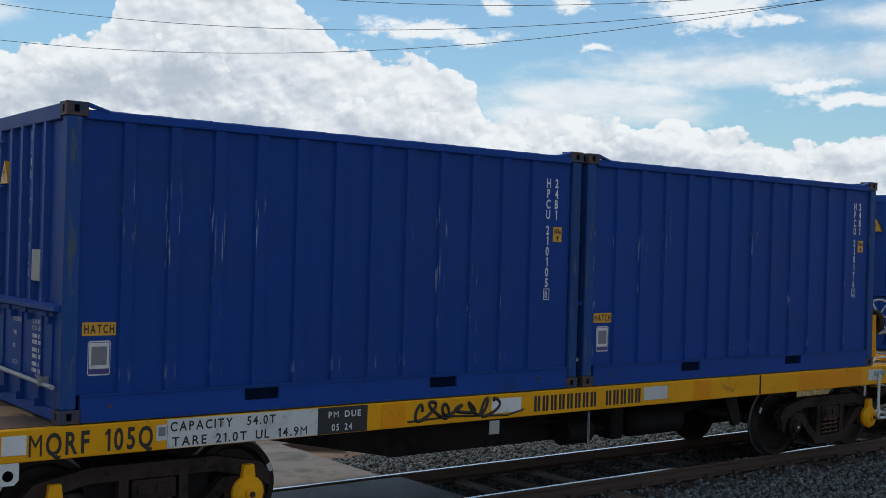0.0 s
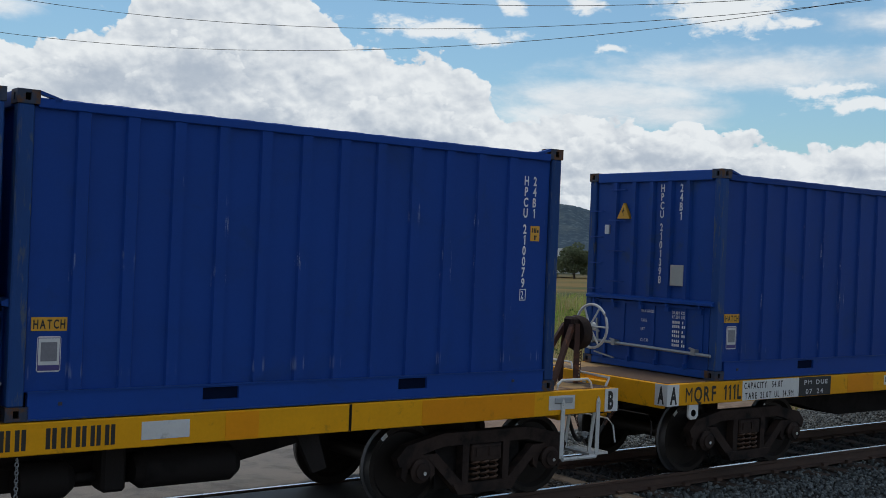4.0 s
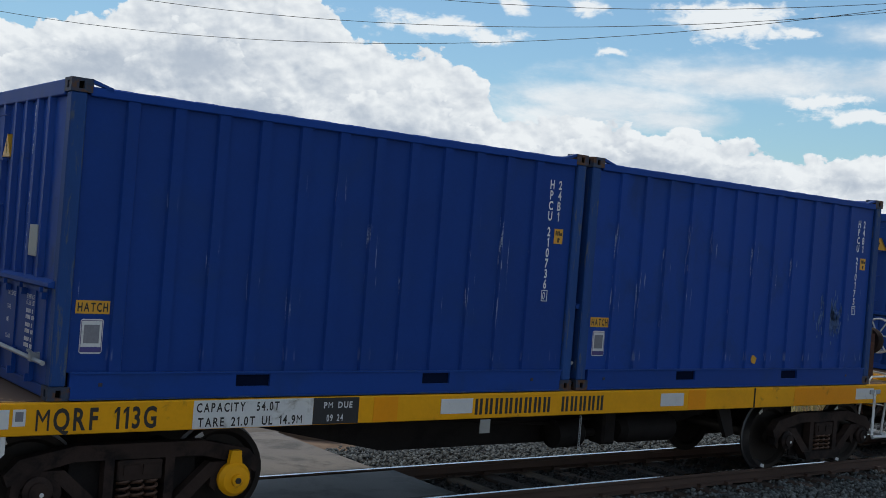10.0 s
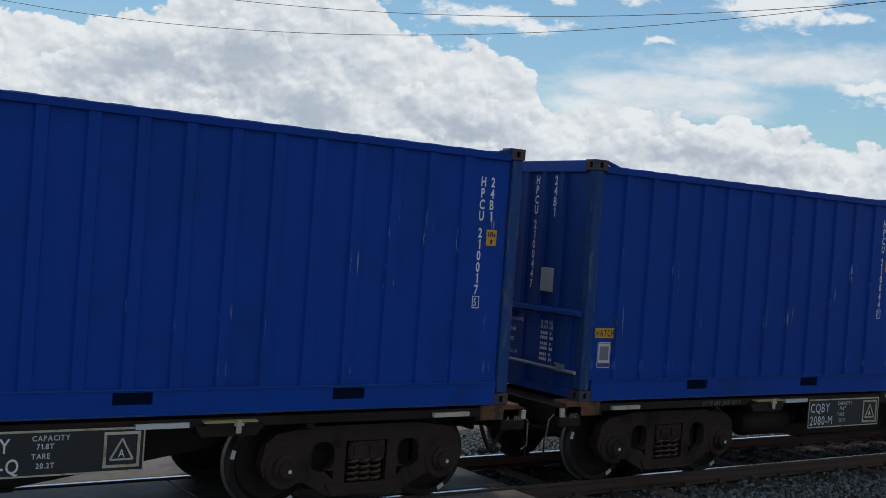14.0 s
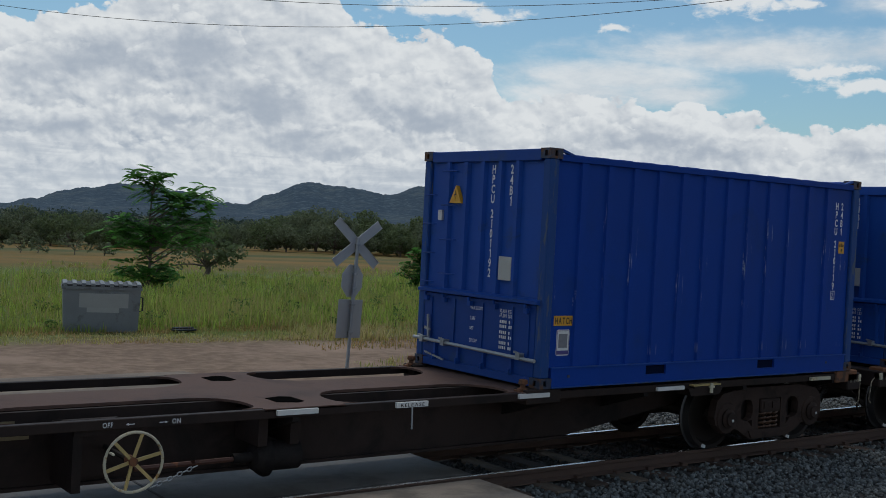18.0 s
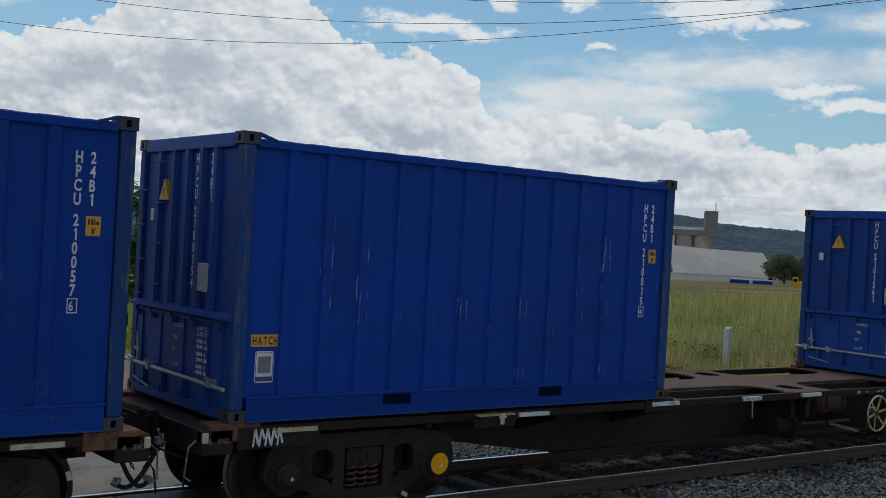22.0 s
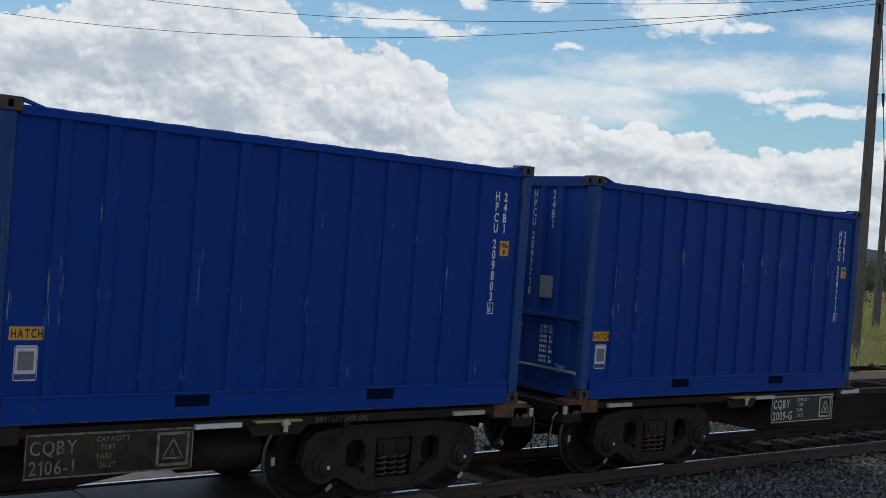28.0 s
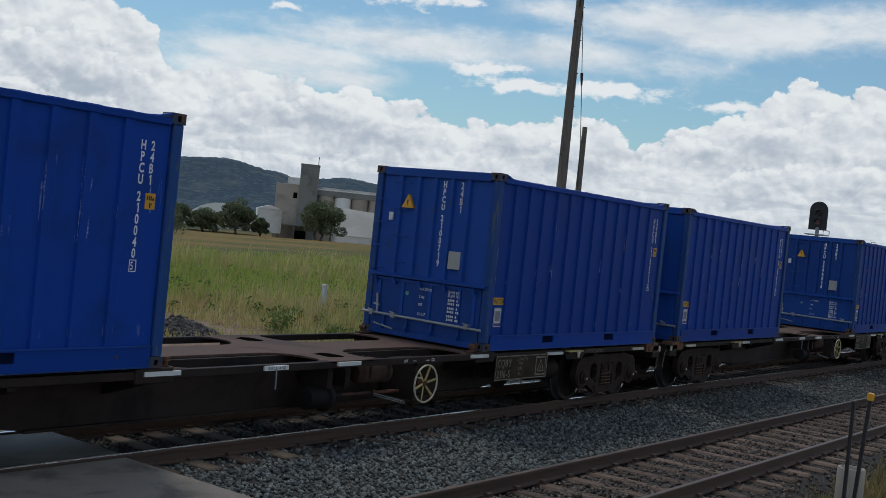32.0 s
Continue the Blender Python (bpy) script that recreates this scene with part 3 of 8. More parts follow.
def corrugated(a0, a1, z0, z1, ribs, rib_w, depth, place, slope=0.014):
    """A pressed wall between a0 and a1 with upright ribs; place(a, d, z) puts a point d behind the rib's face."""
    prof = [(a0, depth)]
    for c in ribs:
        prof += [(c - rib_w / 2 - slope, depth), (c - rib_w / 2, 0.0), (c + rib_w / 2, 0.0), (c + rib_w / 2 + slope, depth)]
    prof.append((a1, depth))
    s = Shape()
    n = len(prof)
    vs = [place(a, d, z) for a, d in prof for z in (z0, z1)]
    vs += [place(a, d + 0.012, z) for a, d in prof for z in (z0, z1)]
    o = 2 * n
    fs = []
    for i in range(n - 1):
        fs.append((2 * i, 2 * i + 2, 2 * i + 3, 2 * i + 1))
        fs.append((o + 2 * i, o + 2 * i + 1, o + 2 * i + 3, o + 2 * i + 2))
        fs.append((2 * i, o + 2 * i, o + 2 * i + 2, 2 * i + 2))
        fs.append((2 * i + 1, 2 * i + 3, o + 2 * i + 3, o + 2 * i + 1))
    fs += [(0, 1, o + 1, o), (2 * n - 2, o + 2 * n - 2, o + 2 * n - 1, 2 * n - 1)]
    return s.add(vs, fs)


def casting_shape(x, y, z):
    """A corner casting with its oval holes; x, y, z are its outer corner and the signs point inwards."""
    s = Shape()
    lx, ly, lz = 0.178, 0.162, 0.118
    sx, sy, sz = (1 if x < 3 else -1), (1 if y < 0 else -1), (1 if z < 1 else -1)

    def b(a0, a1, b0, b1, c0, c1, mi=0):
        xs, ys, zs = sorted((x + sx * a0, x + sx * a1)), sorted((y + sy * b0, y + sy * b1)), sorted((z + sz * c0, z + sz * c1))
        s.box(xs[0], xs[1], ys[0], ys[1], zs[0], zs[1], 0.0, mi)
    t = 0.028
    # core behind the slots takes the near-black, so their shade is colour
    b(t, lx, t, ly, t, lz, 1)
    # side face with an upright slot
    b(0, 0.066, 0, t, 0, lz), b(0.112, lx, 0, t, 0, lz), b(0.066, 0.112, 0, t, 0, 0.028), b(0.066, 0.112, 0, t, 0.09, lz)
    # end face with an upright slot
    b(0, t, t, 0.058, 0, lz), b(0, t, 0.104, ly, 0, lz), b(0, t, 0.058, 0.104, 0, 0.028), b(0, t, 0.058, 0.104, 0.09, lz)
    # top or bottom face
    b(t, 0.058, t, ly, 0, t), b(0.13, lx, t, ly, 0, t), b(0.058, 0.13, t, 0.05, 0, t), b(0.058, 0.13, 0.115, ly, 0, t)
    b(lx, lx + 0.012, 0, ly, 0, lz), b(0, lx, ly, ly + 0.012, 0, lz)
    return s.linked()


def box_of(*a, **k):
    return Shape().box(*a, **k)


def pierced(xs, zs, y0, y1, holes):
    """A plate on a grid, some of whose cells are open."""
    s = Shape()
    n = len(zs)
    s.v = [(x, y, z) for y in (y0, y1) for x in xs for z in zs]
    o = len(xs) * n
    solid = {(i, k) for i in range(len(xs) - 1) for k in range(n - 1)} - set(holes)
    for i, k in sorted(solid):
        a, b, d, e = i * n + k, (i + 1) * n + k, (i + 1) * n + k + 1, i * n + k + 1
        s.f += [(a, b, d, e), (o + e, o + d, o + b, o + a)]
        for p, q, nb in ((a, b, (i, k - 1)), (b, d, (i + 1, k)), (d, e, (i, k + 1)), (e, a, (i - 1, k))):
            if nb not in solid:
                s.f.append((p, o + p, o + q, q))
    s.m = [0] * len(s.f)
    return s


def build_container(side_paint):
    c = thing("shipping_container", "dark blue steel shipping container with a rear hatch", "container", "containers of the freight train")
    rib_x = [0.57 + 0.4335 * i for i in range(12)]
    for sgn in (-1, 1):
        part("side_panel", corrugated(0.16, LEN - 0.16, 0.235, 2.615, rib_x, 0.105, 0.032, lambda a, d, z, q=sgn: (a, q * (HALF - 0.012 - d), z)), side_paint, c)
        y0, y1 = (-HALF, -HALF + 0.06) if sgn < 0 else (HALF - 0.06, HALF)
        part("top_rail", box_of(0.178, LEN - 0.178, y0, y1, 2.60, 2.682, 0.008), side_paint, c)
        rail = pierced((0.178, 1.74, 2.10, 3.90, 4.26, LEN - 0.178), (0.012, 0.105, 0.215, 0.235), y0, y1, ((1, 1), (3, 1)))
        br = part("bottom_rail", rail, side_paint, c)
        for a, b in ((1.74, 2.10), (3.90, 4.26)):
            # solid block set back in the opening; the pocket's shade is its colour
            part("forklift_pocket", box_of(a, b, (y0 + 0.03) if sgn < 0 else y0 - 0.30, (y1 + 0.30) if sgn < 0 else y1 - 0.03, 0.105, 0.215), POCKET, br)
        lip = Shape().box(0.17, LEN - 0.17, sgn * HALF - 0.014, sgn * HALF + 0.010, 0.232, 0.246)
        part("rail_lip", lip, BLUE_END, br)
        part("rail_foot", Shape().box(0.18, LEN - 0.18, sgn * HALF - 0.016, sgn * HALF + 0.008, 0.004, 0.016), POST, br)
        for a in (0.43, 5.42):
            part("drain_plug", Shape().box(a, a + 0.035, sgn * HALF - 0.006, sgn * HALF + 0.006, 0.12, 0.15), CASTING, br)
        for x0, x1 in ((0.012, 0.15), (LEN - 0.15, LEN - 0.012)):
            q0, q1 = (-HALF + 0.006, -HALF + 0.13) if sgn < 0 else (HALF - 0.13, HALF - 0.006)
            part("corner_post", box_of(x0, x1, q0, q1, 0.118, TALL - 0.118, 0.012), POST, c)
        for x in (0.0, LEN):
            for z in (0.0, TALL):
                part("corner_casting", casting_shape(x, sgn * HALF, z), [CASTING, HOLE], c, "scuffed steel casting with rust")
        # sloping gussets beside the upper castings
        for x, d in ((0.178, 1), (LEN - 0.178, -1)):
            g = Shape().prism([(x, 2.715), (x, 2.738), (x + d * 0.02, 2.738), (x + d * 0.19, 2.688), (x + d * 0.19, 2.66), (x + d * 0.13, 2.66), (x + d * 0.13, 2.68)], "y", y0, y1)
            part("gusset", g, BLUE_END, c)
    # roof sheet with cross ribs that rise over the rails
    roof = Shape()
    xs, zs, n = [], [], 14
    for i in range(n):
        a = 0.2 + i * (LEN - 0.4) / n
        w = (LEN - 0.4) / n
        xs += [a, a + 0.28 * w, a + 0.36 * w, a + 0.88 * w, a + 0.96 * w]
        zs += [2.668, 2.668, 2.690, 2.690, 2.668]
    vs = [(x, y, z) for x, z in zip(xs, zs) for y in (-HALF + 0.05, HALF - 0.05)]
    roof.add(vs, [(2 * i, 2 * i + 1, 2 * i + 3, 2 * i + 2) for i in range(len(xs) - 1)])
    for y in (-HALF + 0.05, HALF - 0.05):
        roof.add([(x, y, q) for x, z in zip(xs, zs) for q in (z, 2.66)], [(2 * i, 2 * i + 1, 2 * i + 3, 2 * i + 2) for i in range(len(xs) - 1)])
    roof.box(0.02, 0.21, -HALF + 0.17, HALF - 0.17, 2.66, 2.70)
    roof.box(LEN - 0.21, LEN - 0.02, -HALF + 0.17, HALF - 0.17, 2.66, 2.70)
    part("roof", roof, BLUE_END, c)
    part("underside", box_of(0.1, LEN - 0.1, -HALF + 0.06, HALF - 0.06, 0.06, 0.1), GRIME, c)
    # front end, plain
    part("front_panel", corrugated(-HALF + 0.13, HALF - 0.13, 0.13, 2.62, [-0.8 + 0.4 * i for i in range(5)], 0.1, 0.03, lambda a, d, z: (LEN - 0.02 - d, a, z)), BLUE_END, c)
    for x0, x1 in ((0.0, 0.07), (LEN - 0.07, LEN)):
        part("end_header", box_of(x0 + 0.004, x1 - 0.004, -HALF + 0.17, HALF - 0.17, 2.60, 2.735, 0.008), BLUE_END, c)
        part("end_sill", box_of(x0 + 0.004, x1 - 0.004, -HALF + 0.17, HALF - 0.17, 0.01, 0.11, 0.008), BLUE_END, c)
    # rear end: ribbed upper wall, lip, hatch below
    yr = [o - HALF for o in (0.58, 0.90, 1.23, 1.56, 1.92)]
    part("rear_panel", corrugated(-HALF + 0.14, HALF - 0.14, 0.97, 2.62, yr, 0.06, 0.05, lambda a, d, z: (0.008 + d, a, z), 0.018), BLUE_END, c)
    part("hatch_lip", Shape().prism([(-0.045, 0.955), (-0.045, 0.99), (0.02, 1.015), (0.05, 1.015), (0.05, 0.94)], "y", -HALF + 0.06, HALF - 0.06), BLUE_END, c)
    door = part("hatch_door", box_of(0.02, 0.05, -HALF + 0.14, HALF - 0.14, 0.11, 0.94, 0.006), BLUE_END, c)
    pan = Shape()
    for y0, y1, z0, z1 in ((-0.99, -0.93, 0.30, 0.88), (-0.70, -0.64, 0.30, 0.9), (-0.14, -0.08, 0.30, 0.9), (0.42, 0.48, 0.30, 0.9), (0.90, 0.96, 0.30, 0.88)):
        pan.box(0.004, 0.022, y0, y1, z0, z1)
    pan.box(0.004, 0.022, -1.0, 0.98, 0.895, 0.93)
    part("door_frame", pan, BLUE_END, door)
    for y in (-0.95, -0.38, 0.10, 0.62, 1.0):
        part("bracket", Shape().box(-0.035, 0.02, y - 0.03, y + 0.03, 0.84, 0.90).box(-0.05, -0.02, y - 0.012, y + 0.012, 0.90, 0.945), BLUE_END, door)
    for y in (-0.72, -0.20, 0.30, 0.78):
        part("hinge", Shape().box(-0.02, 0.02, y - 0.02, y + 0.02, 0.10, 0.34).box(-0.05, 0.0, y - 0.014, y + 0.014, 0.10, 0.17), BLUE_END, door)
    bar = Shape().tube([(-0.045, HALF - 0.02, 0.345), (-0.045, -HALF + 0.05, 0.315)], 0.022, 8)
    part("lock_bar", bar, GALV, door, "galvanised locking bar", True)
    for y in (1.0, 0.55, -0.9):
        part("bar_keeper", Shape().box(-0.075, 0.02, y - 0.035, y + 0.035, 0.30, 0.375).bar((-0.07, y - 0.05, 0.37), (-0.07, y + 0.06, 0.39), 0.03, 0.02), GALV, door)
    part("catch", Shape().bar((-0.03, 0.90, 0.36), (-0.03, 0.93, 0.66), 0.02, 0.03).bar((-0.035, 0.86, 0.47), (-0.035, 0.98, 0.49), 0.02, 0.03), GALV, door)
    part("lever", Shape().bar((-0.04, 0.95, 0.18), (-0.04, 0.55, 0.12), 0.02, 0.02), GALV, door)
    # ladder rungs in two staggered columns
    for i in range(4):
        part("ladder_rung", Shape().tube([(-0.004, 0.45, 2.49 - 0.43 * i), (-0.03, 0.47, 2.49 - 0.43 * i), (-0.03, 0.77, 2.49 - 0.43 * i), (-0.004, 0.79, 2.49 - 0.43 * i)], 0.009, 5), BLUE_END, c)
        part("ladder_rung", Shape().tube([(-0.004, 0.88, 2.19 - 0.37 * i), (-0.03, 0.90, 2.19 - 0.37 * i), (-0.03, 1.13, 2.19 - 0.37 * i), (-0.004, 1.15, 2.19 - 0.37 * i)], 0.009, 5), BLUE_END, c)
    # signs on the rear end
    tri = Shape().prism([(0.40, 2.09), (0.64, 2.09), (0.52, 2.31)], "x", 0.002, 0.059)
    t = part("warning_triangle", tri, YELLOW_LABEL, c, "yellow warning triangle")
    part("flash", Shape().prism([(0.53, 2.25), (0.50, 2.19), (0.525, 2.19), (0.515, 2.12), (0.545, 2.205), (0.52, 2.205)], "x", -0.001, 0.002), STENCIL, t)
    part("document_plate", box_of(0.0, 0.059, -HALF + 0.60, -HALF + 0.83, 1.19, 1.47, 0.004), GREYPLATE, c, "blank grey plate")
    part("small_plate", box_of(0.028, 0.059, 0.82, 0.90, 1.87, 2.00), WHITE, c)
    words = Shape()
    for txt, z in (("MAX.GROSS", 0.80), ("TARE", 0.67), ("NET", 0.55), ("CU.CAP", 0.40)):
        w = write(txt, (0.003, 0.10, z), END_R, SIDE_U, 0.042, 0.6)
        words.add(w.v, w.f)
    part("weight_wording", words, LETTER, door)["kind"] = "stuff"
    figs = Shape()
    for txt, z in (("30,480 KG", 0.81), ("67,200 LBS", 0.755)):
        w = write(txt, (0.003, -0.46, z), END_R, SIDE_U, 0.042, 0.62, bold=0.02)
        figs.add(w.v, w.f)
    for i, z in enumerate((0.685, 0.63, 0.56, 0.505, 0.435, 0.38)):
        for j in range(6 if i % 2 else 5):
            figs.box(0.001, 0.004, -0.47 - 0.034 * j - 0.020 - (0.03 if j > 3 else 0), -0.47 - 0.034 * j - (0.03 if j > 3 else 0), z, z + 0.036)
    part("weight_column", figs, LETTER, door)["kind"] = "stuff"
    # labels on the near side
    yf = -HALF + 0.012 + 0.032
    low, on = (-0.028, 0.02) if side_paint is BLUE else (0.0, 0.0)
    h = part("hatch_label", box_of(0.195 + on, 0.495 + on, yf - 0.004, yf + 0.004, 0.745 + low, 0.860 + low), YELLOW_LABEL, c, "yellow label with black capitals")
    part("hatch_word", spread("HATCH", 0.212 + on, 0.478 + on, yf - 0.006, 0.766 + low, 0.074, 0.024), STENCIL, h)
    rr = [(0.25, 0.415), (0.265, 0.40), (0.435, 0.40), (0.45, 0.415), (0.45, 0.685), (0.435, 0.70), (0.265, 0.70), (0.25, 0.685)]
    q = part("data_label", Shape().prism([(a + on, b + low) for a, b in rr], "y", yf - 0.004, yf + 0.004), WHITE, c, "white data label with a purple edge and foot")
    part("label_foot", box_of(0.262 + on, 0.438 + on, yf - 0.006, yf - 0.002, 0.412 + low, 0.458 + low), PURPLE, q)
    for e in ((0.256, 0.261, 0.412, 0.688), (0.439, 0.444, 0.412, 0.688), (0.261, 0.439, 0.683, 0.688)):
        part("label_edge", box_of(e[0] + on, e[1] + on, yf - 0.006, yf - 0.002, e[2] + low, e[3] + low), PURPLE, q)
    part("label_print", box_of(0.282 + on, 0.418 + on, yf - 0.006, yf - 0.002, 0.490 + low, 0.650 + low), PRINT, q)
    hz = part("height_label", box_of(5.645, 5.775, yf - 0.006, yf + 0.002, 1.69, 1.86), YELLOW_LABEL, c, "small yellow height label")
    for a, b, z0, z1 in ((5.662, 5.676, 1.785, 1.835), (5.690, 5.704, 1.785, 1.835), (5.712, 5.726, 1.785, 1.835), (5.736, 5.758, 1.785, 1.815), (5.698, 5.718, 1.705, 1.755), (5.726, 5.732, 1.735, 1.755)):
        part("height_figure", box_of(a, b, yf - 0.009, yf - 0.005, z0, z1), STENCIL, hz)
    part("code", write("24B1", (5.655, yf - 0.003, 2.41), SIDE_R, SIDE_U, 0.098, 0.70, True, 0.12, 0.03), LETTER, c)
    part("code", write("24B1", (0.053, -HALF + 0.755, 2.56), END_R, SIDE_U, 0.105, 0.72, True, 0.125, 0.03), LETTER, c)
    return c


def number_container(c, num):
    """Owner code and serial number on the side and on the rear end; the last digit stands in a frame."""
    if not num:
        return
    yf = -HALF + 0.041
    s = write("HPCU " + num[:6], (5.53, yf, 2.41), SIDE_R, SIDE_U, 0.098, 0.70, True, 0.12, 0.03)
    z = 2.41 - 0.12 * 11.0 - 0.045
    w = write(num[6], (5.535, yf, z), SIDE_R, SIDE_U, 0.085, 0.70)
    s.add(w.v, w.f)
    for a, b, c0, c1 in ((5.518, 5.608, -0.022, -0.013), (5.518, 5.608, 0.098, 0.107), (5.518, 5.526, -0.013, 0.098), (5.60, 5.608, -0.013, 0.098)):
        s.box(a, b, yf - 0.002, yf + 0.001, z + c0, z + c1)
    part("serial_number", s, LETTER, c)["kind"] = "stuff"
    part("serial_number", write("HPCU " + num[:6] + num[6], (0.053, -HALF + 1.09, 2.56), END_R, SIDE_U, 0.098, 0.72, True, 0.119, 0.03), LETTER, c)["kind"] = "stuff"


def wheelset_mesh():
    """Two wheels on an axle, centred on the origin; the tread shines, a chalk mark shows the turn."""
    s = Shape()
    for q in (-1, 1):
        prof = [(0.0, -0.09), (0.10, -0.09), (0.12, -0.03), (0.36, -0.005), (0.40, -0.062), (0.455, -0.062), (0.46, 0.045), (0.49, 0.055), (0.485, 0.078), (0.40, 0.078), (0.36, 0.03), (0.12, 0.06), (0.0, 0.08)]
        prof = [(r, q * -1 * a) for r, a in prof] if q > 0 else prof
        s.lathe(prof, "y", (0, q * 0.75, 0), 32, 0, [0, 0, 0, 0, 0, 1, 1, 0, 0, 0, 0, 0])
        for t0 in (0.3, 2.6):
            vs = [((r) * math.cos(t0 + d), q * 0.8135, (r) * math.sin(t0 + d)) for r in (0.405, 0.45) for d in (0.0, 0.1, 0.2)]
            s.add(vs, [(0, 1, 4, 3), (1, 2, 5, 4)], 2)
    s.tube([(0, -1.06, 0), (0, -0.8, 0), (0, 0.8, 0), (0, 1.06, 0)], [0.075, 0.085, 0.085, 0.075], 12)
    return s.mesh("wheelset", [WHEEL, TREAD, WHITE], True)


WHEELSET = wheelset_mesh()
AXLE_Z, WHEEL_R, BASE = 0.46, 0.46, 0.915


def side_frame_shape(y, solid):
    s = Shape()
    y0, y1 = y - 0.06, y + 0.06
    if solid:
        s.prism([(-1.12, 0.70), (-1.02, 0.79), (-0.62, 0.85), (0.62, 0.85), (1.02, 0.79), (1.12, 0.70), (0.62, 0.69), (-0.62, 0.69)], "y", y0, y1)
        for q in (-1, 1):
            s.prism([(q * 1.17, 0.48), (q * 1.12, 0.71), (q * 0.63, 0.72), (q * 0.62, 0.40), (q * 0.70, 0.30), (q * 0.98, 0.31), (q * 1.13, 0.38)], "y", y0 + 0.004, y1 - 0.004)
            s.prism([(q * 0.64, 0.45), (q * 0.70, 0.30), (q * 0.42, 0.15), (q * 0.26, 0.15), (q * 0.26, 0.27), (q * 0.36, 0.30), (q * 0.46, 0.39), (q * 0.55, 0.40)], "y", y0 + 0.006, y1 - 0.006)
            s.box(min(q * 0.24, q * 0.37), max(q * 0.24, q * 0.37), y0 + 0.008, y1 - 0.008, 0.20, 0.74)
            for cx, cz, dx, dz in ((0.37, 0.69, 1, -1), (0.625, 0.69, -1, -1), (0.37, 0.40, 1, 1)):
                s.prism([(q * cx, cz), (q * (cx + dx * 0.09), cz), (q * (cx + dx * 0.03), cz + dz * 0.03), (q * cx, cz + dz * 0.09)], "y", y0 + 0.01, y1 - 0.01)
            s.lathe([(0.0, -0.075), (0.20, -0.075), (0.215, -0.05), (0.215, 0.05), (0.0, 0.05)], "y", (q * BASE, y, AXLE_Z), 18)
    else:
        top = [(-1.20, 0.60), (-1.08, 0.73), (-0.60, 0.83), (0.60, 0.83), (1.08, 0.73), (1.20, 0.60), (1.16, 0.50), (1.05, 0.58), (0.60, 0.69), (-0.60, 0.69), (-1.05, 0.58), (-1.16, 0.50)]
        s.prism(top, "y", y0, y1)
        for q in (-1, 1):
            c = q * BASE
            s.prism([(c - 0.20, 0.62), (c + 0.20, 0.62), (c + 0.22, 0.40), (c + 0.16, 0.34), (c + 0.13, 0.48), (c, 0.56), (c - 0.13, 0.48), (c - 0.16, 0.34), (c - 0.22, 0.40)], "y", y0 + 0.01, y1 - 0.01)
            s.prism([(q * 0.82, 0.60), (q * 0.68, 0.62), (q * 0.26, 0.22), (q * 0.40, 0.19)], "y", y0 + 0.005, y1 - 0.005)
            s.box(min(q * 0.24, q * 0.33), max(q * 0.24, q * 0.33), y0 + 0.004, y1 - 0.004, 0.20, 0.74)
    s.prism([(-0.46, 0.27), (0.46, 0.27), (0.38, 0.15), (-0.38, 0.15)], "y", y0 - 0.01, y1 + 0.01)
    return s


def coil(x, y, z0, z1, r, turns, wire):
    n = int(turns * 10)
    return Shape().tube([(x + r * math.cos(2 * math.pi * turns * i / n), y + r * math.sin(2 * math.pi * turns * i / n), z0 + (z1 - z0) * i / n) for i in range(n + 1)], wire, 5)


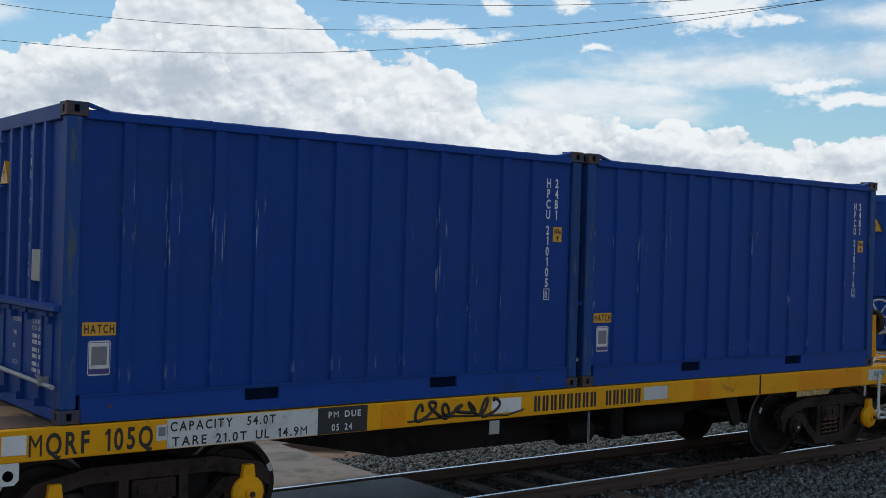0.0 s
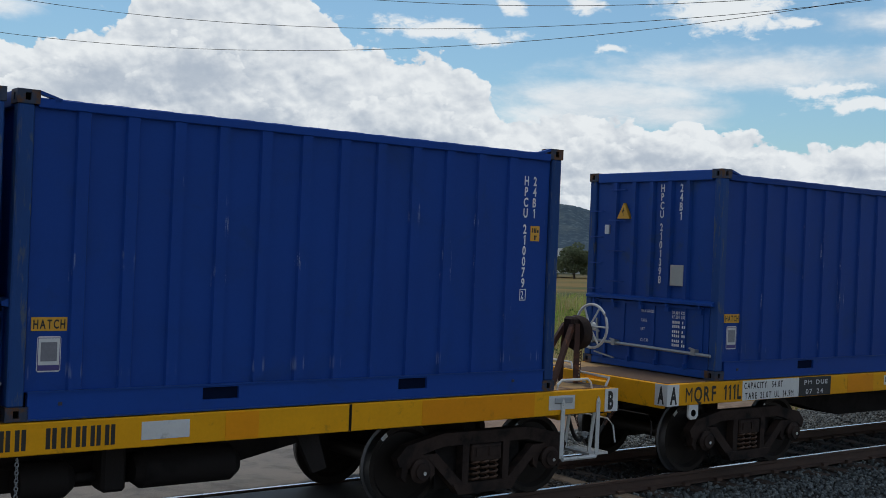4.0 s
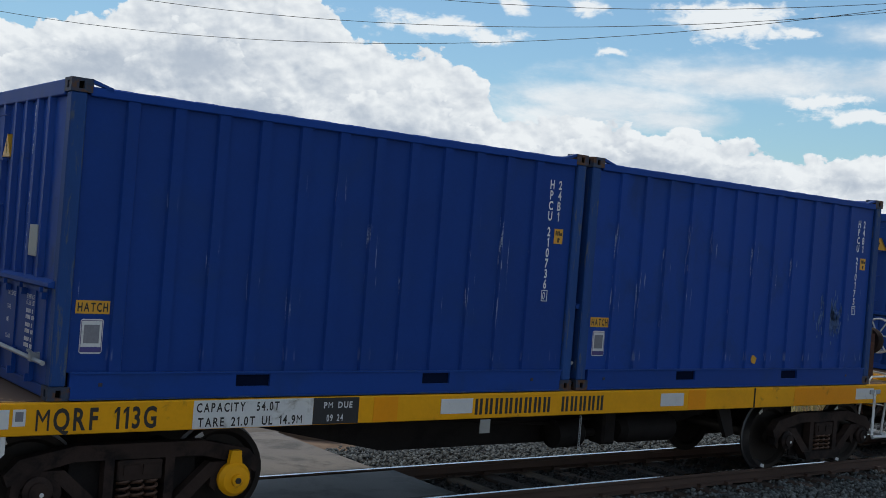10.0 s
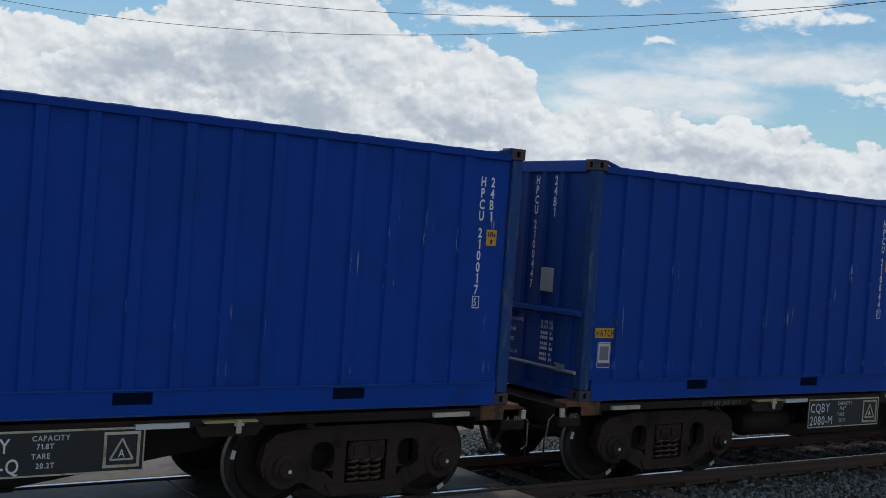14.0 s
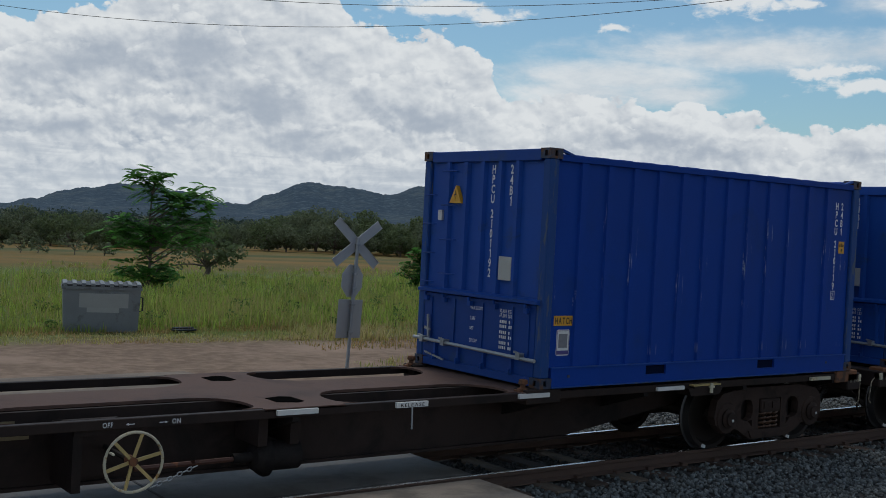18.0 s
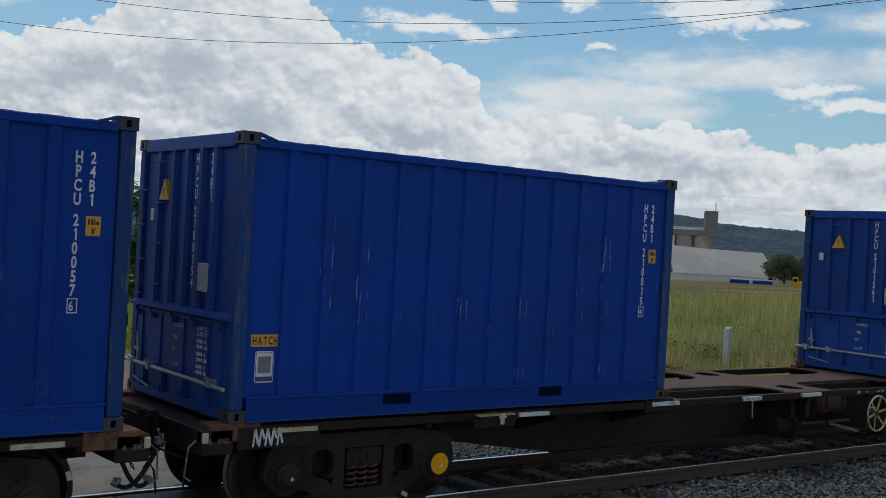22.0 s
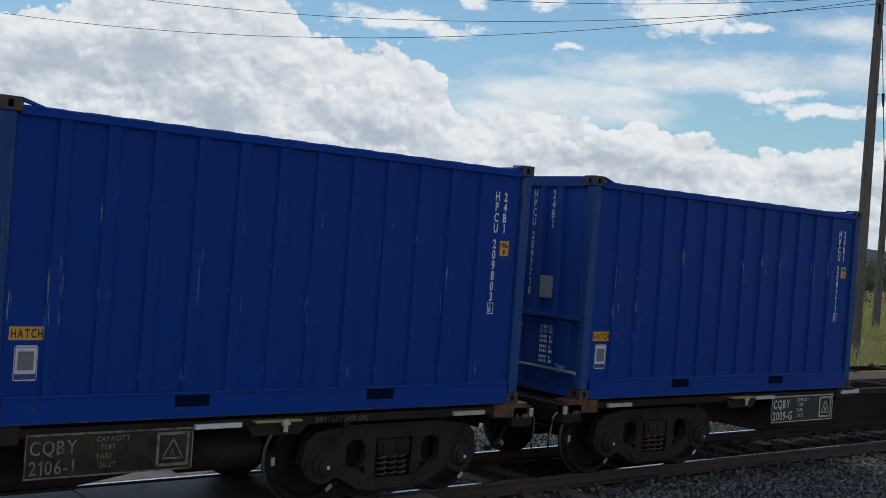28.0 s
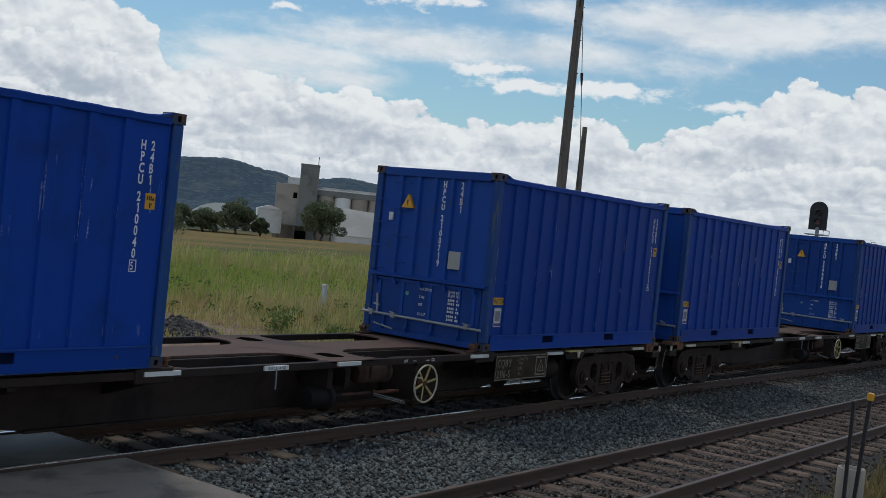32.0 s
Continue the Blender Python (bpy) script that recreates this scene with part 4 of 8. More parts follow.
def build_bogie(wagon, xc, solid, caps, wheels):
    """A three-piece bogie; caps: colour of the near axle ends, rear first."""
    s = Shape().box(xc - 0.19, xc + 0.19, -0.98, 0.98, 0.50, 0.70, 0.02)
    s.box(xc - 0.30, xc + 0.30, -0.30, 0.30, 0.66, 0.80, 0.02)
    bog = part("bogie", s, BOGIE, wagon, "three-piece steel bogie caked in brake dust")
    for y in (-1.02, 1.02):
        f = side_frame_shape(y, solid)
        f.v = [(a + xc, b, c) for a, b, c in f.v]
        part("side_frame", f, CASTBROWN if solid else BOGIE, bog)
        end = Shape().box(xc - 0.21, xc + 0.21, y - 0.07, y + 0.07, 0.49, 0.68, 0.015)
        end.box(xc - 0.16, xc - 0.02, y - 0.085, y - 0.065, 0.55, 0.64).box(xc + 0.02, xc + 0.16, y - 0.085, y - 0.065, 0.55, 0.64)
        part("bolster_end", end, BOGIE, bog)
        yi = y * 0.90
        # added dark plate: stops bright ground showing through the frame's windows
        part("spring_shroud", box_of(xc - 0.60, xc + 0.60, yi - 0.012, yi + 0.012, 0.20, 0.70), GRIME, bog)
        for d in (-0.13, 0.0, 0.13):
            part("spring", coil(xc + d, y - 0.01, 0.26, 0.50, 0.055, 4, 0.015), SPRING, bog)
    for k, q in enumerate((-1, 1)):
        x = xc + q * BASE
        w = part("wheelset", WHEELSET, None, bog)
        w.matrix_local = pose(x, 0, AXLE_Z)
        wheels.append((w, x))
        for y, sg in ((-1.09, -1), (1.09, 1)):
            style = caps[k] if sg < 0 else "plain"
            cap = Shape()
            if style == "yellow":
                cap.lathe([(0.0, 0.0), (0.16, 0.0), (0.165, -0.05), (0.13, -0.09), (0.06, -0.10), (0.055, -0.13), (0.0, -0.13)], "y", (x, y, AXLE_Z), 20)
                cap.prism([(x - 0.07, AXLE_Z + 0.12), (x + 0.07, AXLE_Z + 0.12), (x + 0.05, AXLE_Z + 0.27), (x - 0.05, AXLE_Z + 0.27)], "y", y - 0.06, y)
                cp = part("axle_cap", cap, YELLOW, bog, "yellow-painted axle cap", True)
                part("cap_bolt", Shape().lathe([(0.0, -0.13), (0.03, -0.13), (0.03, -0.10)], "y", (x, y - 0.012, AXLE_Z), 6), STENCIL, cp)
            else:
                p = [(0.0, 0.0), (0.125, 0.0), (0.13, -0.03), (0.09, -0.05), (0.085, -0.075), (0.0, -0.075)]
                cap.lathe([(r, a * -sg) for r, a in p], "y", (x, y, AXLE_Z), 16)
                cp = part("axle_cap", cap, CASTBROWN if solid else BOGIE, bog, "", True)
                if sg < 0:
                    if style == "ring":
                        part("cap_ring", Shape().lathe([(0.07, -0.078), (0.115, -0.078), (0.115, -0.07), (0.07, -0.07)], "y", (x, y, AXLE_Z), 18), YELLOW, cp)
                    part("chalk_dot", Shape().lathe([(0.0, -0.079), (0.02, -0.079), (0.02, -0.074)], "y", (x + 0.02, y, AXLE_Z - 0.02), 8), WHITE, cp)
        # brake shoes beside the wheels
        for y in (-0.75, 0.75):
            part("brake_shoe", Shape().prism([(x - q * 0.50, 0.30), (x - q * 0.49, 0.46), (x - q * 0.50, 0.60), (x - q * 0.56, 0.60), (x - q * 0.56, 0.30)], "y", y - 0.05, y + 0.05), GRIME, bog)
        part("brake_beam", Shape().bar((x - q * 0.56, -0.8, 0.42), (x - q * 0.56, 0.8, 0.42), 0.06, 0.08), GRIME, bog)
    return bog


def ring(centre, axis, r, wire, n=28, k=6):
    cx, cy, cz = centre
    pts = []
    for i in range(n):
        u, w = r * math.cos(2 * math.pi * i / n), r * math.sin(2 * math.pi * i / n)
        pts.append((cx + u, cy, cz + w) if axis == "y" else (cx, cy + u, cz + w))
    return Shape().tube(pts, wire, k, closed=True)


def chain(p, q, links, r=0.018):
    """A hanging chain of oval links."""
    s = Shape()
    p, q = Vector(p), Vector(q)
    for i in range(links):
        a, b = p.lerp(q, i / links), p.lerp(q, (i + 1.25) / links)
        d = (b - a).normalized()
        side = d.cross(Vector((0, 1, 0) if i % 2 else (1, 0.2, 0)))
        side = side.normalized() if side.length > 1e-3 else Vector((0, 1, 0))
        m, L = (a + b) / 2, (b - a).length / 2
        s.tube([m + d * (L * math.cos(t)) + side * (r * math.sin(t)) for t in (2 * math.pi * j / 8 for j in range(8))], 0.006, 4, closed=True)
    return s


def coupler(wagon, x, d, mat, z=0.86):
    """A knuckle coupler with its hoses at the end x, pointing along d."""
    def bx(s, a, b, y0, y1, z0, z1, r=0.015):
        return s.box(min(x + d * a, x + d * b), max(x + d * a, x + d * b), y0, y1, z + z0, z + z1, r)

    shank = Shape()
    bx(shank, -0.10, 0.20, -0.09, 0.09, -0.09, 0.07)
    c = part("coupler", shank, mat, wagon, "heavy steel knuckle coupler")
    head = Shape().prism([(x + d * 0.16, -0.13), (x + d * 0.24, -0.19), (x + d * 0.40, -0.20), (x + d * 0.44, -0.13), (x + d * 0.34, -0.08), (x + d * 0.32, 0.06), (x + d * 0.42, 0.13), (x + d * 0.40, 0.19), (x + d * 0.26, 0.20), (x + d * 0.16, 0.12)], "z", z - 0.14, z + 0.12)
    bx(head, 0.20, 0.33, -0.17, 0.17, 0.11, 0.15)
    part("coupler_head", head, mat, c)
    kn = Shape().prism([(x + d * 0.33, -0.21), (x + d * 0.45, -0.19), (x + d * 0.47, -0.07), (x + d * 0.41, -0.02), (x + d * 0.38, -0.10)], "z", z - 0.12, z + 0.10)
    part("knuckle", kn, mat, c)
    part("coupler_pin", Shape().tube([(x + d * 0.36, -0.15, z + 0.10), (x + d * 0.36, -0.15, z + 0.19)], 0.028, 8), mat, c)
    part("lock_lifter", Shape().bar((x + d * 0.28, -0.02, z - 0.14), (x + d * 0.28, -0.04, z - 0.27), 0.04, 0.05), mat, c)
    striker = Shape()
    bx(striker, 0.0, 0.07, -0.24, 0.24, 0.09, 0.19), bx(striker, 0.0, 0.06, -0.24, -0.14, -0.20, 0.09), bx(striker, 0.0, 0.06, 0.14, 0.24, -0.20, 0.09), bx(striker, 0.0, 0.06, -0.24, 0.24, -0.28, -0.20)
    part("striker", striker, YELLOW if mat is GALV else BROWN, wagon)
    rod = [(x + d * 0.28, -0.04, z - 0.25), (x + d * 0.24, -0.28, z - 0.22), (x + d * 0.10, -0.50, z - 0.14), (x + d * 0.08, -1.02, z - 0.14), (x + d * 0.10, -1.10, z - 0.22), (x + d * 0.12, -1.12, z - 0.42)]
    part("uncoupling_rod", Shape().tube(rod, 0.011, 5), WHITE if mat is GALV and d > 0 else GRIME, wagon, "", True)
    hose = []
    for i in range(13):
        u = i / 12
        hose.append((x + d * (0.02 + 0.38 * u), -0.36 + 0.10 * u, z - 0.10 - 0.46 * math.sin(math.pi * 0.60 * u) + 0.02 * u))
    part("brake_hose", Shape().tube(hose, 0.024, 8), RUBBER, wagon, "black rubber brake hose", True)
    e = hose[-1]
    part("hose_end", Shape().tube([e, (e[0] + d * 0.05, e[1] + 0.02, e[2] + 0.03)], [0.034, 0.03], 8).box(e[0] - 0.03, e[0] + 0.03, e[1] - 0.03, e[1] + 0.05, e[2] + 0.02, e[2] + 0.07, 0.01), GALV, wagon)
    cock = Shape()
    bx(cock, 0.0, 0.08, -0.40, -0.32, -0.13, -0.05, 0.01)
    cock.tube([(x + d * 0.02, -0.36, z - 0.05), (x - d * 0.15, -0.36, z + 0.02)], 0.02, 6).bar((x + d * 0.04, -0.41, z - 0.06), (x + d * 0.10, -0.46, z + 0.04), 0.012, 0.03)
    part("hose_cock", cock, GALV, wagon)
    part("hose_chain", chain((x + d * 0.03, -0.46, z - 0.10), (x + d * 0.20, -0.40, z - 0.34), 9, 0.013), RUSTDARK if mat is GALV else GRIME, wagon)


def brake_stand(wagon, x, d, mat, y=0.0):
    """An A-frame hand brake with a white spoked wheel; d points to the wagon's end."""
    z = 1.245
    legs = [((x, y - 0.13, z), (x + d * 0.02, y - 0.10, z + 0.72)), ((x, y + 0.14, z), (x + d * 0.02, y + 0.12, z + 0.72)),
            ((x - d * 0.45, y - 0.2, z), (x - d * 0.02, y - 0.06, z + 0.70)), ((x - d * 0.45, y + 0.2, z), (x - d * 0.02, y + 0.08, z + 0.70))]
    s = Shape()
    for p, q in legs:
        s.bar(p, q, 0.06, 0.055)
    st = part("brake_stand", s, mat, wagon, "hand brake stand")
    part("gear_case", Shape().lathe([(0.0, -0.05), (0.20, -0.05), (0.22, 0.0), (0.20, 0.09), (0.08, 0.11), (0.0, 0.11)], "x", (x + d * 0.10, y, z + 0.60), 18).box(x - 0.05, x + 0.08, y - 0.09, y + 0.09, z + 0.52, z + 0.80, 0.03), BOGIE, st, "dark round gear case", True)
    hx = x + d * 0.36
    wh = part("hand_wheel", ring((hx, y, z + 0.68), "x", 0.27, 0.018), WHITE, st, "white spoked hand wheel", True)
    for i in range(6):
        a = math.pi / 3 * i
        part("spoke", Shape().tube([(hx - d * 0.03, y + 0.03 * math.cos(a), z + 0.68 + 0.03 * math.sin(a)), (hx, y + 0.27 * math.cos(a), z + 0.68 + 0.27 * math.sin(a))], 0.013, 5), WHITE, wh)
    part("hub", Shape().lathe([(0.0, -0.20), (0.04, -0.20), (0.05, 0.04), (0.0, 0.05)] if d > 0 else [(0.0, 0.20), (0.04, 0.20), (0.05, -0.04), (0.0, -0.05)], "x", (hx, y, z + 0.68), 10), WHITE, wh)
    part("brake_chain", chain((x + d * 0.16, y - 0.04, z + 0.45), (x + d * 0.17, y, z - 0.02), 12), RUSTDARK, st)


def hand_rail(wagon, pts, r=0.016):
    part("hand_rail", Shape().tube(pts, r, 6), WHITE, wagon, "bent white hand rail", True)


def spread(text, x0, x1, y, z, height, bold=0.012):
    """One line of lettering on the near side, drawn out between x0 and x1."""
    s = write(text, (0, y, z), SIDE_R, SIDE_U, height, 0.6, bold=bold)
    k = (x1 - x0) / max(v[0] for v in s.v)
    s.v = [(x0 + v[0] * k, v[1], v[2]) for v in s.v]
    return s


def build_flat_wagon(code, due, caps, rear_mark, front_mark, stands, marks, wheels, scrawl):
    """A yellow two-slot flat wagon; x = 0 is the rear box's end."""
    w = thing("flat_wagon", "yellow container flat wagon with a rust-dusted deck and dark bogies", "wagon", "wagons of the freight train")
    x0, x1 = -0.92, 13.2
    part("deck", box_of(x0 + 0.05, x1 - 0.05, -1.17, 1.17, 1.195, 1.243), DECKWOOD, w, "dusty brown deck")
    for y in (-1.25, 1.17):
        part("side_sill", box_of(x0, x1, y, y + 0.08, 0.965, 1.238, 0.008), YELLOW, w)
    for a, b in ((x0, x0 + 0.07), (x1 - 0.07, x1)):
        part("end_sill", box_of(a, b, -1.165, 1.165, 0.93, 1.238, 0.008), YELLOW, w)
    belly = [(x0 + 0.3, 1.19), (x1 - 0.3, 1.19), (x1 - 0.3, 0.80), (9.9, 0.80), (8.2, 0.455), (4.1, 0.455), (2.4, 0.80), (x0 + 0.3, 0.80)]
    part("centre_sill", Shape().prism(belly, "y", -0.30, -0.22).prism(belly, "y", 0.22, 0.30).box(4.1, 8.2, -0.22, 0.22, 0.455, 0.485), GRIME, w)
    for x in (0.3, 2.6, 4.2, 5.8, 7.4, 9.0, 11.9):
        part("cross_bearer", Shape().prism([(-1.17, 1.19), (1.17, 1.19), (1.17, 1.05), (0.3, 0.85), (-0.3, 0.85), (-1.17, 1.05)], "x", x - 0.05, x + 0.05), GRIME, w)
    # sill furniture on the near side
    f = -1.25
    plates, code_at, cap_at, due_end, name_at, tag_at = marks
    for a, b in plates:
        part("reflector_plate", box_of(a, b, f - 0.005, f, 1.03, 1.19), WHITE, w, "white reflective plate")
    a, b = cap_at
    cp = part("capacity_panel", box_of(a, b, f - 0.004, f, 0.972, 1.232), WHITE, w, "stained white stencilled panel")
    part("capacity_wording", spread("CAPACITY  54.0T", a + 0.03, a + 0.70 * (b - a), f - 0.006, 1.125, 0.082, 0.022), STENCIL, cp)["kind"] = "stuff"
    part("tare_wording", spread("TARE 21.0T UL 14.9M", a + 0.05, b - 0.12, f - 0.006, 0.99, 0.082, 0.022), STENCIL, cp)["kind"] = "stuff"
    dp = part("due_panel", box_of(b + 0.003, due_end, f - 0.004, f, 0.972, 1.232), BLACK, w, "black inspection panel")
    part("due_wording", spread("PM DUE", b + 0.12, due_end - 0.08, f - 0.006, 1.13, 0.06, 0.03), LETTER, dp)
    if due:
        part("due_date", spread(due, b + 0.16, due_end - 0.18, f - 0.006, 1.00, 0.065, 0.02), LETTER, dp)
    if code:
        part("wagon_code", spread(code, code_at[0], code_at[1], f - 0.004, 1.005, 0.185, 0.026), STENCIL, w)["kind"] = "stuff"
    step = (name_at[1] - name_at[0]) / 14
    for i in range(14):
        if i != 8:
            u, v = name_at[0] + i * step, name_at[0] + (i + 0.70) * step
            bar = Shape().box(u, u + 0.036, f - 0.003, f, 1.01, 1.185).box(v - 0.036, v, f - 0.003, f, 1.01, 1.185)
            part("name_bar", bar, STENCIL, w, "black bars of a stencilled name")
    if scrawl:
        tag = Shape()
        loops = [(3.70 + 1.15 * u + 0.085 * math.cos(41 * u), f - 0.004, 1.11 + (0.07 + 0.03 * math.sin(9 * u)) * math.sin(41 * u + math.sin(17 * u))) for u in (j / 120 for j in range(121))]
        tag.tube(loops, 0.019, 4)
        tag.tube([(3.60, f - 0.004, 1.02), (4.2, f - 0.004, 1.04), (4.95, f - 0.004, 1.00), (5.2, f - 0.004, 1.05)], 0.011, 4)
        part("graffiti_tag", tag.linked(), STENCIL, w, "black sprayed graffiti tag")
    for x, d, mk in ((x0, 1, rear_mark), (x1, -1, front_mark)):
        a, b = sorted((x, x + d * 0.21))
        bd = part("end_board", box_of(a - 0.004, b, f - 0.006, f, 0.968, 1.236), WHITE, w, "white board with a black letter")
        part("end_letter", write(mk, (a + 0.045, f - 0.008, 1.0), SIDE_R, SIDE_U, 0.20, 0.56, bold=0.045), STENCIL, bd)
        if d > 0:
            bd2 = part("end_board", box_of(x - 0.006, x, -1.25, -1.05, 0.968, 1.236), WHITE, w)
            part("end_letter", write(mk, (x - 0.008, -1.10, 1.0), END_R, SIDE_U, 0.20, 0.46, bold=0.045), STENCIL, bd2)
    ear = Shape().prism([(-0.50, 0.97), (-0.32, 0.97), (-0.32, 0.82), (-0.36, 0.78), (-0.46, 0.78), (-0.50, 0.82)], "y", f + 0.01, f + 0.04)
    e = part("lifting_eye", ear, WHITE, w)
    # no hole is cut: a near-black disc on the ear
    part("eye_hole", Shape().lathe([(0.0, -0.002), (0.045, -0.002), (0.045, 0.002)], "y", (-0.41, f + 0.008, 0.86), 12), HOLE, e)
    for a, b in ((8.12, 8.46), (10.35, 11.9), (2.95 if due_end < 2.9 else 3.3, 3.6)):
        part("paint_patch", box_of(a + 0.1 * code_at[0], b + 0.1 * code_at[0], f - 0.0025, f + 0.001, 0.975, 1.228), YELLOW_DEEP, w, "deeper yellow repainted patch")
    part("sill_joint", box_of(9.44, 9.47, f - 0.003, f, 0.97, 1.235), GRIME, w)
    part("tag_holder", box_of(12.18, 12.46, f - 0.02, f, 1.10, 1.17, 0.01), GALV, w)
    dt = part("data_tag", box_of(tag_at, tag_at + 0.105, f - 0.004, f, 1.05, 1.19), WHITE, w, "small white data tag")
    part("tag_print", box_of(tag_at + 0.02, tag_at + 0.085, f - 0.006, f - 0.003, 1.09, 1.17), PRINT, dt)
    # foot step and rails at the front end
    stirrup = Shape()
    for x in (12.31, 12.87):
        stirrup.prism([(x - 0.028, 0.47), (x + 0.028, 0.47), (x + 0.028, 1.10), (x, 1.16), (x - 0.028, 1.10)], "y", f - 0.022, f - 0.010)
    part("foot_step", stirrup.tube([(12.31, f - 0.016, 0.50), (12.33, f - 0.016, 0.455), (12.85, f - 0.016, 0.455), (12.87, f - 0.016, 0.50)], 0.024, 7), WHITE, w, "white bar step")
    for x in (12.31, 12.87):
        for z in (1.09, 1.02):
            part("step_bolt", Shape().lathe([(0.0, -0.012), (0.016, -0.012), (0.016, 0.0)], "y", (x, f - 0.022, z), 6), WHITE, w)
    tread = Shape().bar((13.00, -1.02, 0.42), (13.00, -0.52, 0.42), 0.02, 0.03).bar((13.30, -1.02, 0.42), (13.30, -0.52, 0.42), 0.02, 0.03)
    for k in range(9):
        y = -1.01 + 0.06 * k
        tread.bar((13.00, y, 0.42), (13.30, y, 0.42), 0.014, 0.025)
    part("end_step", tread, WHITE, w, "white open-grid step")
    for y in (-0.98, -0.56):
        part("step_hanger", Shape().bar((13.10, y, 0.98), (13.02, y, 0.42), 0.014, 0.05), WHITE, w)
    for y in (-1.16, 1.12):
        hand_rail(w, [(12.30, y, 1.24), (12.31, y, 1.30), (12.37, y, 1.35), (12.78, y, 1.35), (12.84, y, 1.30), (12.85, y, 1.24)])
    hand_rail(w, [(13.14, -1.1, 1.24), (13.2, -1.1, 1.34), (13.2, -0.6, 1.36), (13.16, -0.55, 1.24)])
    hand_rail(w, [(x0 + 0.05, 1.1, 1.24), (x0 + 0.06, 1.1, 1.33), (x0 + 0.06, 0.55, 1.33), (x0 + 0.05, 0.5, 1.24)])
    hand_rail(w, [(x0 - 0.03, 1.0, 0.98), (x0 - 0.07, 1.0, 1.02), (x0 - 0.07, 1.0, 1.20), (x0 - 0.03, 1.0, 1.23)])
    # brake gear below
    g = 1 if rear_mark == "B" else -1
    part("air_reservoir", Shape().lathe([(0.0, -0.55), (0.12, -0.53), (0.18, -0.45), (0.18, 0.45), (0.12, 0.53), (0.0, 0.55)], "x", (8.0, g * 0.62, 0.64), 16), GRIME, w, "", True)
    part("brake_cylinder", Shape().lathe([(0.0, -0.28), (0.17, -0.26), (0.17, 0.16), (0.10, 0.24), (0.05, 0.26), (0.05, 0.5), (0.0, 0.5)], "x", (6.7, g * 0.55, 0.60), 14), GRIME, w, "", True)
    part("valve_box", Shape().box(7.15, 7.38, g * 0.60 - 0.14, g * 0.60 + 0.14, 0.47, 0.97, 0.03), GRIME, w)
    part("bracket", Shape().prism([(8.95, 0.95), (9.2, 0.95), (9.32, 0.58), (9.16, 0.54)], "y", -1.06, -1.0), GRIME, w)
    part("release_pull", chain((6.25, f + 0.02, 0.95), (6.25, f + 0.02, 0.55), 12, 0.014), GALV, w)
    part("label_flag", box_of(4.72, 4.86, f + 0.01, f + 0.02, 0.80, 0.95), GREYPLATE, w)
    part("pipe_run", Shape().tube([(2.2, -0.5, 0.95), (6.4, -0.5, 0.72), (9.6, -0.5, 0.95)], 0.02, 5).tube([(3.0, -0.8, 1.02), (9.8, -0.8, 1.02)], 0.015, 5), GRIME, w)
    build_bogie(w, 0.93, False, caps[:2], wheels)
    build_bogie(w, 11.36, False, caps[2:], wheels)
    coupler(w, x0, -1, GALV, 0.98), coupler(w, x1, 1, GALV, 0.98)
    for xs, d, mat, ys in stands:
        brake_stand(w, xs, d, mat, ys)
    return w


def fillet(cx, cy, r, qx, qy):
    """The corner piece left between a square corner and a rounded cut-out."""
    pts = [(cx, cy)] + [(cx + qx * r * (1 - math.sin(t)), cy + qy * r * (1 - math.cos(t))) for t in (math.pi / 2 * i / 6 for i in range(7))]
    return pts


